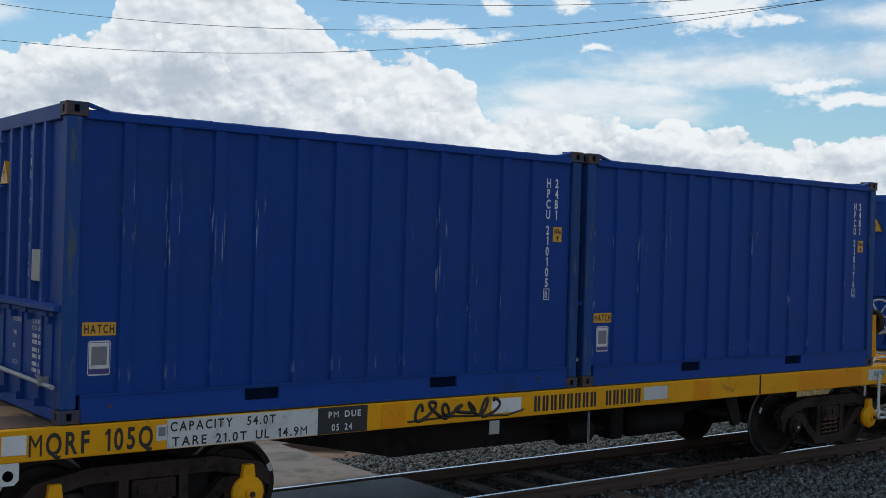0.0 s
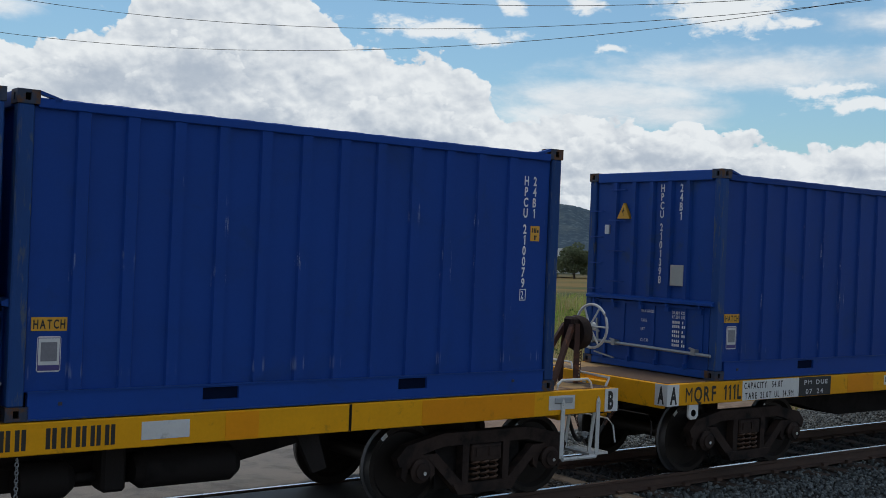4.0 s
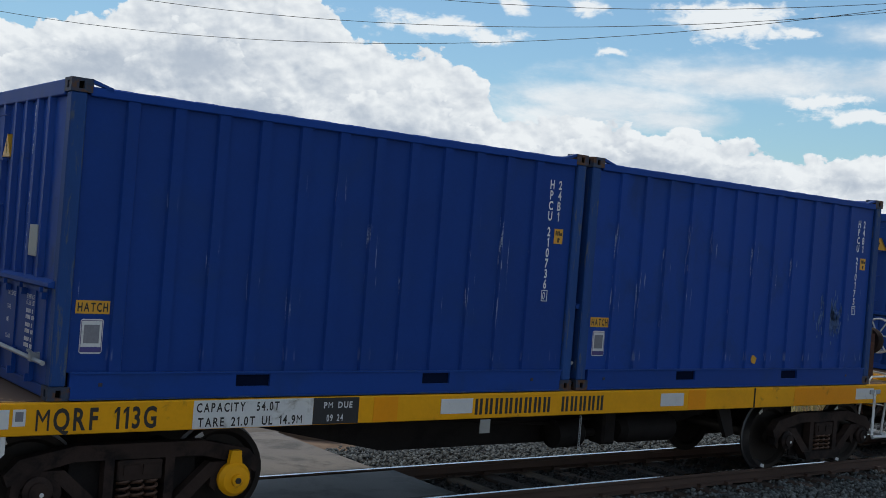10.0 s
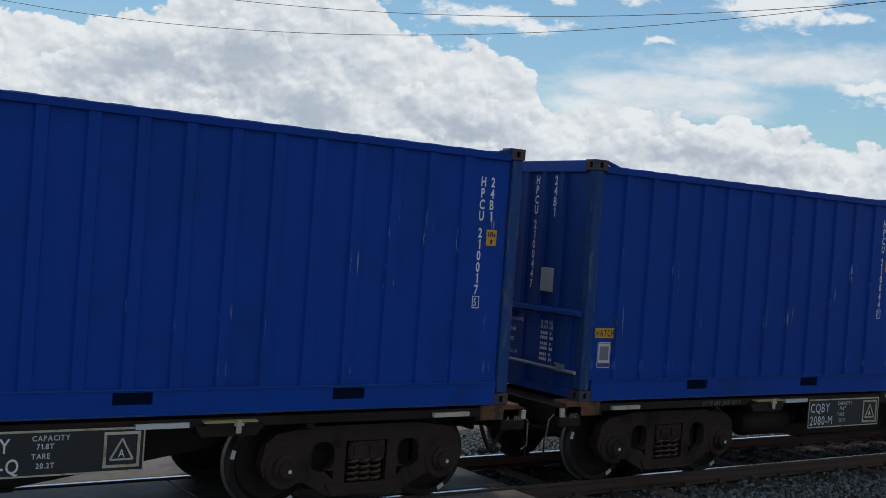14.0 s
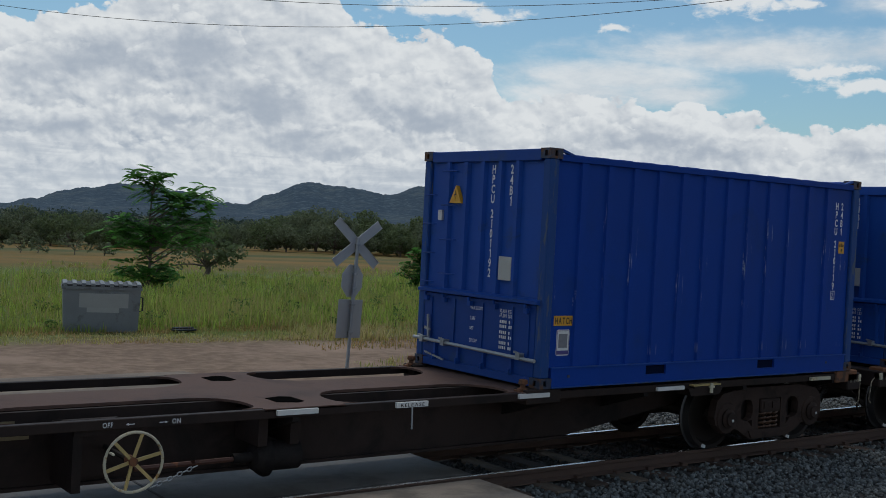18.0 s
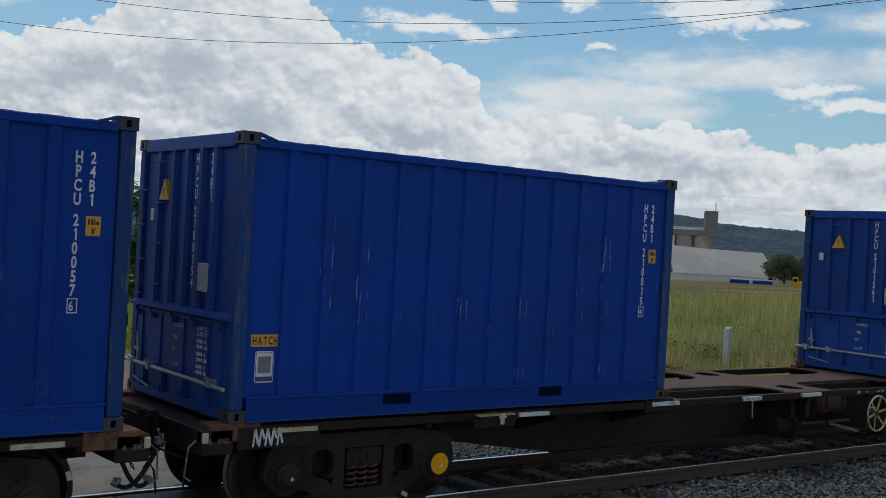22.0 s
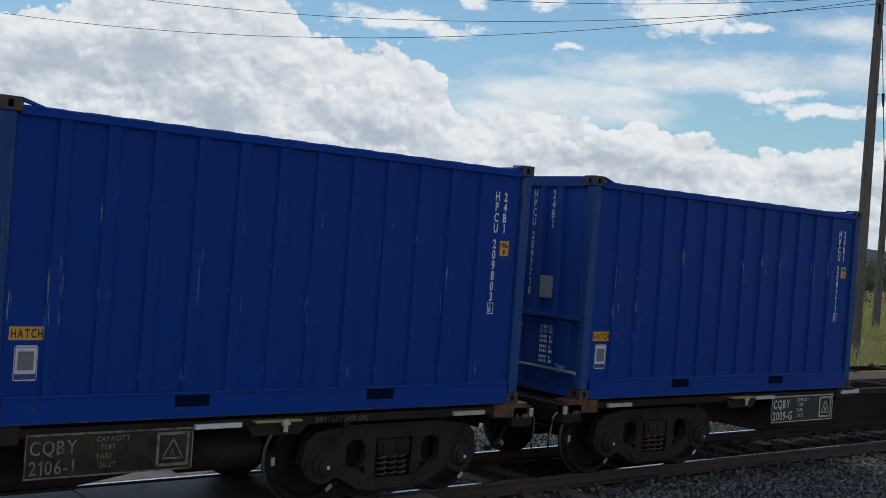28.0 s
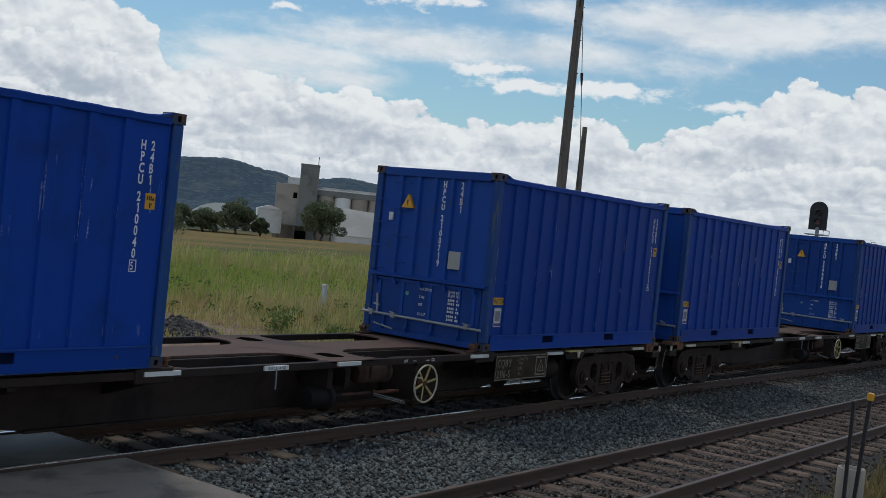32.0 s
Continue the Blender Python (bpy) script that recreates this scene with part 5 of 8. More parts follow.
def build_skeletal_wagon(code, cap_txt, ladder, flip, caps, wheels, graffiti=""):
    """A brown three-slot skeletal wagon; x = 0 is the front box's rear end, z = 0 the rail head."""
    w = thing("skeletal_wagon", "brown skeletal container wagon with an empty middle slot", "wagon", "wagons of the freight train")
    M = -3.1

    def mx(a, b=None):
        if b is None:
            return 2 * M - a if flip else a
        return tuple(sorted((2 * M - a, 2 * M - b))) if flip else (a, b)

    x0, x1, top = -12.52, 6.32, 1.0
    web = [(x0 + 0.3, 0.97), (x1 - 0.3, 0.97), (x1 - 0.3, 0.66), (3.4, 0.62), (1.15, 0.29), (-7.35, 0.29), (-9.6, 0.62), (x0 + 0.3, 0.66)]
    part("centre_sill", Shape().prism(web, "y", -0.46, -0.40).prism(web, "y", 0.40, 0.46).box(-7.35, 1.15, -0.52, 0.52, 0.270, 0.300), BROWN, w, "deep brown centre sill")
    for y in (-1.20, 1.12):
        part("side_rail", box_of(x0 + 0.1, x1 - 0.1, y, y + 0.08, 0.905, 0.995, 0.006), BROWN, w)
    deck = Shape()
    deck.box(-6.5, 0.35, -0.36, 0.36, 0.97, top)
    for a, b in ((-6.5, -5.95), (-0.25, 0.35)):
        deck.box(a, b, -1.20, -0.36, 0.975, top)
        deck.box(a, b, 0.36, 1.20, 0.975, top)
    if not ladder:
        deck.box(-3.45, -2.55, -1.20, -0.36, 0.975, top)
        deck.box(-3.45, -2.55, 0.36, 1.20, 0.975, top)
        for sg in (-1, 1):
            for a, b in ((-5.95, -3.45), (-2.55, -0.25)):
                for cx, qx in ((a, 1), (b, -1)):
                    for cy, qy, r in ((sg * 0.36, sg, 0.45), (sg * 1.12, -sg, 0.2)):
                        deck.prism(fillet(cx, cy, r, qx, qy), "z", 0.975, top)
    d = part("deck", deck, DECKBROWN, w, "worn red-brown deck plate")
    if ladder:
        for a in (-4.6, -3.1, -1.6):
            for sg in (-1, 1):
                part("cross_bar", Shape().bar((mx(a), sg * 0.36, 0.985), (mx(a - 0.15), sg * 1.14, 0.985), 0.06, 0.03), DECKBROWN, w)
        for a in (-5.55, -4.75):
            part("stop_post", Shape().prism([(mx(a) - 0.05, 0.93), (mx(a) + 0.05, 0.93), (mx(a) + 0.05, 1.03), (mx(a), 1.05), (mx(a) - 0.03, 1.03)], "y", -1.22, -1.14), BROWN, w)
            part("stop_post", Shape().prism([(mx(a) - 0.05, 0.93), (mx(a) + 0.05, 0.93), (mx(a) + 0.05, 1.02), (mx(a), 1.04), (mx(a) - 0.03, 1.02)], "y", 1.10, 1.18), BROWN, w)
        part("stop_shelf", box_of(*mx(-5.5, -4.8), -1.2, -0.9, 0.94, 0.97), DECKBROWN, w)
    else:
        for sg in (-1, 1):
            # the plate is not cut here: a near-black sheet paints the slot's shade
            part("deck_slot", Shape().prism([(-3.15, sg * 0.62), (-2.95, sg * 0.56), (-2.85, sg * 0.62), (-2.85, sg * 0.90), (-2.95, sg * 0.96), (-3.15, sg * 0.88)], "z", top - 0.001, top + 0.003), HOLE, d)
    for x in (-11.9, -9.9, -8.0, -6.35, -3.1, 0.15, 1.8, 3.7, 5.7):
        part("cross_bearer", Shape().prism([(-1.19, 0.94), (1.19, 0.94), (1.19, 0.86), (0.46, 0.62), (-0.46, 0.62), (-1.19, 0.86)], "x", x - 0.04, x + 0.04), GRIME, w)
    # container pedestals at the corners of the four outer slots' ends
    for x in (-12.18, -6.30, 0.09, 5.97):
        for y in (-1.10, 1.10):
            p = part("pedestal", box_of(x - 0.26, x + 0.26, y - 0.12, y + 0.12, 0.86, 1.028, 0.012), RUST if (x in (5.97, -12.18)) else BROWN, w, "rust-streaked corner pedestal")
            if -6.4 < x < 0.2:
                dx = 0.36 if x < -3 else -0.36
                part("twist_lock", Shape().lathe([(0.0, 0.0), (0.06, 0.0), (0.065, 0.03), (0.03, 0.045), (0.03, 0.07), (0.055, 0.085), (0.05, 0.13), (0.0, 0.14)], "z", (x + dx * 0.62, y, 1.0), 10).box(x + dx * 0.62 - 0.09, x + dx * 0.62 + 0.09, y - 0.05, y + 0.05, 0.998, 1.02), RUST, p)
    f = -1.225
    for a, b, z0, z1 in ((-3.33, -2.88, 0.935, 0.985), (-0.29, 0.16, 0.94, 0.99), (1.96, 2.45, 0.92, 0.965), (5.1, 5.55, 0.92, 0.965), (-6.45, -5.95, 0.94, 0.99), (-8.65, -8.2, 0.92, 0.965), (-11.75, -11.3, 0.92, 0.965)):
        part("reflector_strip", box_of(a, b, f - 0.012, f + 0.03, z0, z1), CREAM if (a > 4 or a < -11) else WHITE, w, "narrow white reflector strip")
    for a in (2.50, -9.36):
        j = part("jacking_pad", Shape().prism([(a, 0.93), (a + 0.68, 0.93), (a + 0.60, 0.83), (a + 0.06, 0.83)], "y", f - 0.03, f + 0.2).box(a + 0.1, a + 0.6, f - 0.05, f + 0.15, 0.93, 0.955), BROWN, w)
        part("jack_plate", box_of(a + 0.08, a + 0.60, f - 0.055, f + 0.10, 0.957, 0.975), TAN, j)
        part("jack_clamp", Shape().box(a + 0.38, a + 0.43, f - 0.075, f - 0.052, 0.86, 0.985, 0.005).box(a + 0.36, a + 0.45, f - 0.08, f - 0.055, 0.93, 0.955), CREAM, j)
    words = write("EMPTY LIFT JACK ONLY", (mx(-9.6, -8.5)[0] - 0.6 if not flip else 3.3, f - 0.002 + 0.02, 0.925), SIDE_R, SIDE_U, 0.05, 0.75)
    part("lift_wording", words, DIMLETTER, w)["kind"] = "stuff"
    for x, dd in ((x0, -1), (x1, 1)):
        a, b = sorted((x, x - dd * 0.32))
        part("headstock", box_of(a, b, -1.22, 1.22, 0.74, 0.985, 0.015), BROWN, w)
        part("end_word", write(("B" if (dd < 0) != flip else "A") + "  END", (a + 0.06, -1.223, 0.85), SIDE_R, SIDE_U, 0.05, 0.8), DIMLETTER, w)
        part("corner_marker", box_of(a if dd < 0 else b - 0.06, (a + 0.06) if dd < 0 else b, -1.235, -1.12, 0.86, 0.96, 0.008), CREAM, w)
        coupler(w, x, dd, GRIME, 0.84)
        part("uncoupling_lever", Shape().tube([(x + dd * 0.03, -1.15, 0.88), (x + dd * 0.10, -1.15, 0.82), (x + dd * 0.12, -1.13, 0.55), (x + dd * 0.05, -1.12, 0.5)], 0.010, 5), DIMLETTER, w)
    # number board
    fresh = code in ("CQBY 2009-G", "CQBY 2005-Q", "CQBY 2166-L", "CQBY 2080-M", "CQBY 2174-B")
    ink, rim = (LETTER, CREAM) if fresh else (DIMLETTER, DIMLETTER)
    a, b = mx(-8.15, -6.6) if not ladder else mx(0.47, 2.05)
    nb = part("number_board", box_of(a, b, f - 0.002, f + 0.02, 0.565, 0.945), BLACK if fresh else BOARDRUST, w, "black number board with a white border" if fresh else "rust-stained number board with faded figures")
    e = f - 0.006
    for q in ((a, b, 0.93, 0.948), (a, b, 0.562, 0.576), (a, a + 0.012, 0.576, 0.93), (b - 0.012, b, 0.576, 0.93)):
        part("border", box_of(q[0], q[1], e, f, q[2], q[3]), rim, nb)
    l1, l2 = code.split() if code else ("", "")
    part("board_code", write(l1, (a + 0.04, e, 0.77), SIDE_R, SIDE_U, 0.12, 0.8), ink, nb)
    part("board_code", write(l2, (a + 0.04, e, 0.60), SIDE_R, SIDE_U, 0.12, 0.8), ink, nb)
    part("board_capacity", write("CAPACITY", (a + 0.62, e, 0.86), SIDE_R, SIDE_U, 0.045, 0.9), ink, nb)
    part("board_capacity", write(cap_txt, (a + 0.66, e, 0.79), SIDE_R, SIDE_U, 0.045, 0.9), ink, nb)
    part("board_tare", write("TARE", (a + 0.62, e, 0.71), SIDE_R, SIDE_U, 0.045, 0.9), ink, nb)
    part("board_tare", write("20.2T", (a + 0.66, e, 0.63), SIDE_R, SIDE_U, 0.045, 0.9), ink, nb)
    t0 = b - 0.36
    for q in ((t0, b - 0.04, 0.885, 0.91), (t0, b - 0.04, 0.60, 0.625), (t0, t0 + 0.025, 0.625, 0.885), (b - 0.065, b - 0.04, 0.625, 0.885)):
        part("mark_frame", box_of(q[0], q[1], e, f, q[2], q[3]), rim, nb)
    tc = t0 + 0.16
    for p, q in (((tc, 0.85), (tc - 0.10, 0.67)), ((tc, 0.85), (tc + 0.10, 0.67)), ((tc - 0.10, 0.67), (tc + 0.10, 0.67))):
        part("mark_triangle", Shape().bar((p[0], e, p[1]), (q[0], e, q[1]), 0.006, 0.016), rim, nb)
    part("mark_letter", write("A", (tc - 0.03, e, 0.69), SIDE_R, SIDE_U, 0.07, 0.8), ink, nb)
    # hand brake wheel on its bracket
    hx, hy, hz = mx(-4.75), -1.27, 0.62
    hw = part("hand_wheel", ring((hx, hy, hz), "y", 0.265, 0.014), CREAM, w, "cream six-spoked hand wheel", True)
    for i in range(6):
        t = math.pi / 3 * i + 0.25
        part("spoke", Shape().bar((hx + 0.03 * math.cos(t), hy + 0.03, hz + 0.03 * math.sin(t)), (hx + 0.262 * math.cos(t), hy, hz + 0.262 * math.sin(t)), 0.014, 0.03), TAN, hw)
    part("hub", Shape().lathe([(0.0, -0.02), (0.04, -0.02), (0.045, 0.10), (0.0, 0.10)], "y", (hx, hy + 0.02, hz), 12), RUST, hw)
    part("handle", Shape().tube([(hx - 0.22, hy - 0.01, hz + 0.10), (hx - 0.22, hy - 0.09, hz + 0.10)], 0.012, 6), CREAM, hw)
    a, b = mx(-5.25, -4.65)
    for y0, y1 in ((-1.16, -1.10), (-0.62, -0.56)):
        part("bracket_rail", box_of(a, b, y0, y1, 0.86, 0.90), BROWN, w)
    part("bracket_leg", Shape().prism([(a, 0.90), (a + 0.08, 0.90), (a + 0.08, 0.36), (a, 0.36)], "y", -1.14, -0.57), BROWN, w)
    part("bracket_back", box_of(a + 0.08, b, -0.56, -0.50, 0.36, 0.86), BROWN, w)
    part("bracket_stay", Shape().bar((a + 0.04, -1.13, 0.895), (b - 0.04, -0.60, 0.895), 0.05, 0.02), BROWN, w)
    part("brake_shaft", Shape().tube([(hx, hy + 0.05, hz), (hx, -0.5, hz)], 0.025, 8), GRIME, w)
    # brake cylinder, rods, reservoir
    a, b = mx(-3.5, -2.85)
    s = 1 if not flip else -1
    part("brake_cylinder", Shape().lathe([(0.0, -0.32), (0.05, -0.32), (0.05, -0.12), (0.13, -0.10), (0.20, 0.0), (0.20, 0.04), (0.15, 0.06), (0.15, 0.38), (0.0, 0.40)] if s > 0 else [(0.0, 0.32), (0.05, 0.32), (0.05, 0.12), (0.13, 0.10), (0.20, 0.0), (0.20, -0.04), (0.15, -0.06), (0.15, -0.38), (0.0, -0.40)], "x", ((a + b) / 2 - 0.1, -0.85, 0.47), 18), GRIME, w, "", True)
    part("cylinder_hanger", Shape().box(a + 0.1, a + 0.2, -1.0, -0.5, 0.6, 0.92).box(b - 0.2, b - 0.1, -1.0, -0.5, 0.6, 0.92), BROWN, w)
    part("brake_rod", Shape().tube([(mx(-4.6), -0.9, 0.47), (mx(-3.4), -0.86, 0.47)], 0.025, 6).bar((mx(-4.0), -0.95, 0.50), (mx(-4.05), -0.70, 0.42), 0.05, 0.03), RUSTDARK, w)
    part("safety_chain", chain((mx(-4.0), -0.95, 0.46), (mx(-4.5), -1.1, 0.34), 9), GALV, w)
    part("release_ring", Shape().tube([(mx(-1.75), f, 0.93), (mx(-1.75), f - 0.01, 0.70)], 0.01, 5), GALV, w)
    part("release_plate", box_of(*mx(-1.95, -1.55), f - 0.008, f + 0.03, 0.93, 0.985), WHITE, w, "white release plate")
    part("release_word", spread("RELEASE", mx(-1.95, -1.55)[0] + 0.05, mx(-1.95, -1.55)[1] - 0.05, f - 0.010, 0.938, 0.036), STENCIL, w)["kind"] = "stuff"
    a = mx(-5.0, -4.3)[0]
    part("brake_mark", write("OFF", (a - 0.02, -1.203, 0.925), SIDE_R, SIDE_U, 0.045, 0.8), LETTER, w)
    part("brake_mark", write("ON", (a + 0.62, -1.203, 0.925), SIDE_R, SIDE_U, 0.045, 0.8), LETTER, w)
    for u, q in ((0.20, -1), (0.50, 1)):
        part("brake_arrow", Shape().box(a + u, a + u + 0.07, -1.204, -1.20, 0.94, 0.947).prism([(a + u + 0.035 + q * 0.045, 0.9435), (a + u + 0.035 + q * 0.02, 0.955), (a + u + 0.035 + q * 0.02, 0.932)], "y", -1.204, -1.20), LETTER, w)
    a, b = mx(-2.1, -0.9) if not ladder else mx(-5.6, -5.2)
    part("air_reservoir", Shape().lathe([(0.0, -0.5), (0.14, -0.47), (0.20, -0.38), (0.20, 0.38), (0.14, 0.47), (0.0, 0.5)] if not ladder else [(0.0, -0.24), (0.10, -0.22), (0.17, -0.12), (0.17, 0.12), (0.10, 0.22), (0.0, 0.24)], "x", (mx(-8.6) if not ladder else (a + b) / 2, -0.78, 0.62), 16), BROWN, w, "", True)
    pipe = Shape()
    rnd = random.Random(4)
    for i in range(7):
        px = mx(-7.2) + rnd.uniform(-0.5, 0.5)
        pipe.tube([(px, -0.62, 0.85), (px + rnd.uniform(-0.3, 0.3), -0.75, 0.6 + rnd.uniform(-0.1, 0.1)), (px + rnd.uniform(-0.6, 0.6), -0.65, 0.5)], 0.014, 5)
    part("brake_pipework", pipe.linked(), GRIME, w)
    part("train_pipe", Shape().tube([(x0 + 0.2, -0.6, 0.82), (x1 - 0.2, -0.6, 0.82)], 0.022, 6), GRIME, w)
    if not ladder and not flip:
        lg = Shape()
        for k, (u, v) in enumerate(((0.0, 0.0), (0.08, -0.03))):
            lg.bar((-5.95 + u, -0.468, 0.66 + v), (-5.80 + u, -0.468, 0.88 + v), 0.006, 0.03).bar((-5.80 + u, -0.468, 0.88 + v), (-5.55 + u, -0.468, 0.88 + v), 0.006, 0.03).bar((-5.75 + u, -0.468, 0.77 + v), (-5.50 + u, -0.468, 0.77 + v), 0.006, 0.03)
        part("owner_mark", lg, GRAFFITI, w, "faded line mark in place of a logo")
    if flip and not ladder:
        part("auxiliary_reservoir", Shape().lathe([(0.0, -0.36), (0.10, -0.35), (0.155, -0.29), (0.16, 0.29), (0.10, 0.35), (0.0, 0.36)], "x", (mx(-4.0), -0.86, 0.76), 16), RESERVOIR, w, "dull brown air reservoir", True)
        for dx in (-0.2, 0.2):
            part("reservoir_strap", Shape().box(mx(-4.0) + dx - 0.02, mx(-4.0) + dx + 0.02, -1.025, -0.5, 0.90, 0.93).box(mx(-4.0) + dx - 0.02, mx(-4.0) + dx + 0.02, -1.025, -1.015, 0.70, 0.92), BROWN, w)
    if graffiti == "sill":
        rg = random.Random(9)
        for gx, n in ((-3.9, 3), (-2.2, 4)):
            tag = Shape()
            for i in range(n):
                cx = gx + 0.34 * i
                pts = [(cx + 0.15 * math.cos(t) + 0.04 * rg.uniform(-1, 1), -0.466, 0.62 + 0.15 * math.sin(t * (1 if i % 2 else 1.3))) for t in (0.5 + 5.0 * j / 12 for j in range(13))]
                tag.tube(pts, 0.019, 4)
            part("graffiti_tag", tag.linked(), GRAFFITI, w, "scrawled pale graffiti")
        tag = Shape()
        tag.tube([(-6.62 + 0.5 * u + 0.04 * math.cos(38 * u), -1.228, 0.915 + 0.045 * math.sin(38 * u + 1.3 * math.sin(15 * u))) for u in (j / 90 for j in range(91))], 0.008, 4)
        part("graffiti_tag", tag.linked(), LETTER, w, "white graffiti scrawl")
    if graffiti == "end":
        tag = Shape()
        for i in range(5):
            cx = x0 + 0.52 + 0.065 * i
            tag.bar((cx, -1.228, 0.80), (cx + 0.02, -1.228, 0.97), 0.006, 0.018).bar((cx + 0.02, -1.228, 0.97), (cx + 0.055, -1.228, 0.82 + 0.05 * (i % 2)), 0.006, 0.022)
        part("graffiti_plate", box_of(x0 + 0.36, x0 + 1.25, -1.222, -1.12, 0.78, 0.985), BROWN, w)
        part("graffiti_tag", tag, LETTER, w, "silver graffiti scrawl")
    build_bogie(w, 4.42, True, caps[2:], wheels)
    build_bogie(w, 2 * M - 4.42, True, caps[:2], wheels)
    return w


# where each box's rear end stands along the line at the start, and its number
BOXES = [(24.32, ""), (18.18, ""), (9.33, "2101762"), (3.19, "2101058"), (-5.65, "2097683"), (-11.79, "2101398"), (-20.64, "2100792"), (-26.78, "2107190"),
         (-35.62, "2097641"), (-41.76, "2099794"), (-50.61, "2101757"), (-56.75, "2107360"), (-64.71, "2097831"), (-76.97, "2100447"),
         (-84.05, "2100175"), (-96.31, "2097657"), (-103.39, "2101192"), (-115.66, "2100956"), (-122.73, "2101361"), (-135.00, "2100154"),
         (-142.07, "2100576"), (-154.34, "2100128"), (-161.41, "2100832"), (-173.68, "2097718"), (-180.76, "2098036"), (-193.02, "2100621"),
         (-200.10, "2100719"), (-212.37, "2100405"), (-219.44, ""), (-231.71, "")]
FLATS, SKELETONS = 12, 18
# how far the train has rolled, second by second
ROLLED = [(0, 0.02), (1, 5.73), (2, 11.53), (3, 17.37), (4, 23.32), (5, 29.35), (6, 35.43), (7, 41.51), (8, 47.4), (9, 53.59), (10, 59.89), (11, 66.17),
          (12, 72.69), (13, 79.05), (14, 85.55), (15, 92.1), (16, 98.68), (17, 105.22), (18, 111.93), (19, 118.77), (20, 125.89), (21, 132.75), (22, 139.85),
          (23, 147.0), (24, 154.13), (25, 161.35), (26, 168.63), (27, 175.92), (27.5, 179.94), (28, 183.72), (29, 191.28), (30, 198.93), (31, 206.69), (32, 214.42)]
MOVERS, TURNING = [], []          # (thing, x at the start, height), (wheelset, x on its wagon, wagon's x at the start)

proto, later = build_container(BLUE_DULL), build_container(BLUE)
for k, (sx, num) in enumerate(BOXES):
    on_flat = k < FLATS
    z = 1.247 if on_flat else 1.029
    c = proto if k == 0 else later if k == FLATS else copy_thing(proto if on_flat else later, pose(sx, 0, z))
    MOVERS.append((c, sx, z))
for k, (c, sx, z) in enumerate(MOVERS):
    c.matrix_basis = pose(sx, 0, z)
    number_container(c, BOXES[k][1])
    c["label"] = "scuffed dark blue steel shipping container on a " + ("yellow flat wagon" if k < FLATS else "brown skeletal wagon")
# marks that set single boxes apart
smear = Shape()
rs = random.Random(31)
for i in range(190):
    a, z, h = 5.02 + rs.gauss(0, 0.15), 0.90 + rs.gauss(0, 0.14), rs.uniform(0.03, 0.16)
    smear.bar((a, -HALF + 0.0405, z), (a + rs.uniform(-0.03, 0.03), -HALF + 0.0405, z + h), 0.004, rs.uniform(0.006, 0.018))
smear.bar((4.78, -HALF + 0.0405, 1.0), (5.25, -HALF + 0.0405, 1.06), 0.004, 0.012)
part("paint_smear", smear.linked(), SMEAR, MOVERS[10][0], "white spray smear")
for k, x, z in ((10, 3.32, 0.36), (9, 1.55, 0.33), (20, 4.0, 0.34), (23, 3.6, 0.35)):
    r = random.Random(k)
    part("sticker_scrap", Shape().prism([(x + 0.07 * math.cos(t) * r.uniform(0.6, 1.1), z + 0.07 * math.sin(t) * r.uniform(0.6, 1.1)) for t in (0.3, 1.2, 2.0, 3.1, 4.2, 5.4)], "y", -HALF + 0.036, -HALF + 0.042), YELLOW_LABEL if k < 15 else WHITE, MOVERS[k][0])
for k in (12, 14, 22, 24, 26):
    part("round_sticker", Shape().lathe([(0.0, -0.002), (0.035, -0.002), (0.035, 0.002)], "x", (0.0185, 0.36, 0.72), 12), GREENSPOT, MOVERS[k][0])

yel, pl = "yellow", "plain"
STAND = (12.98, 1, YELLOW, -0.62)
STAND_RUSTY = (12.98, 1, RUSTDARK, -0.62)
# code, inspection date, axle caps, end letters, brake stands; then plates, code, capacity, inspection panel's end, name, tag along the sill
FLAT_ROWS = [("", "", (pl, pl, pl, pl), "B", "A", (), (((4.6, 5.05), (7.3, 7.75)), (-0.2, 0.9), (1.0, 2.3), 2.9, (5.4, 7.1), 3.8)),
             ("MQRF 105Q", "05 24", (yel, yel, pl, yel), "A", "B", (STAND,), (((-0.47, -0.27), (4.73, 5.16), (7.16, 7.59), (12.04, 12.4)), (-0.25, 0.83), (0.96, 2.52), 3.10, (5.36, 7.14), 0.86)),
             ("MQRF 111L", "07 24", (pl, pl, pl, pl), "A", "B", (STAND,), (((4.15, 4.6), (7.31, 7.77), (12.1, 12.5)), (-0.58, 0.51), (0.53, 1.74), 2.48, (5.37, 6.87), 3.82)),
             ("MQRF 108U", "11 24", (pl, pl, pl, pl), "A", "B", (STAND_RUSTY,), (((-0.62, -0.28), (4.67, 5.11), (7.3, 7.75), (12.1, 12.5)), (-0.16, 0.86), (0.90, 2.06), 2.64, (5.34, 7.10), 3.82)),
             ("MQRF 106C", "05 24", (yel, yel, yel, yel), "B", "A", ((-0.88, -1, YELLOW, 0.5),), (((-0.36, 0.07), (4.58, 5.03), (7.73, 8.19)), (0.09, 1.14), (1.36, 2.55), 3.20, (5.75, 7.67), -0.48)),
             ("MQRF 113G", "09 24", (pl, yel, pl, pl), "A", "B", (STAND_RUSTY,), (((-0.6, -0.31), (4.15, 4.58), (7.59, 8.02), (11.83, 12.29)), (-0.09, 0.97), (1.32, 2.58), 3.11, (4.62, 6.62), -0.28))]
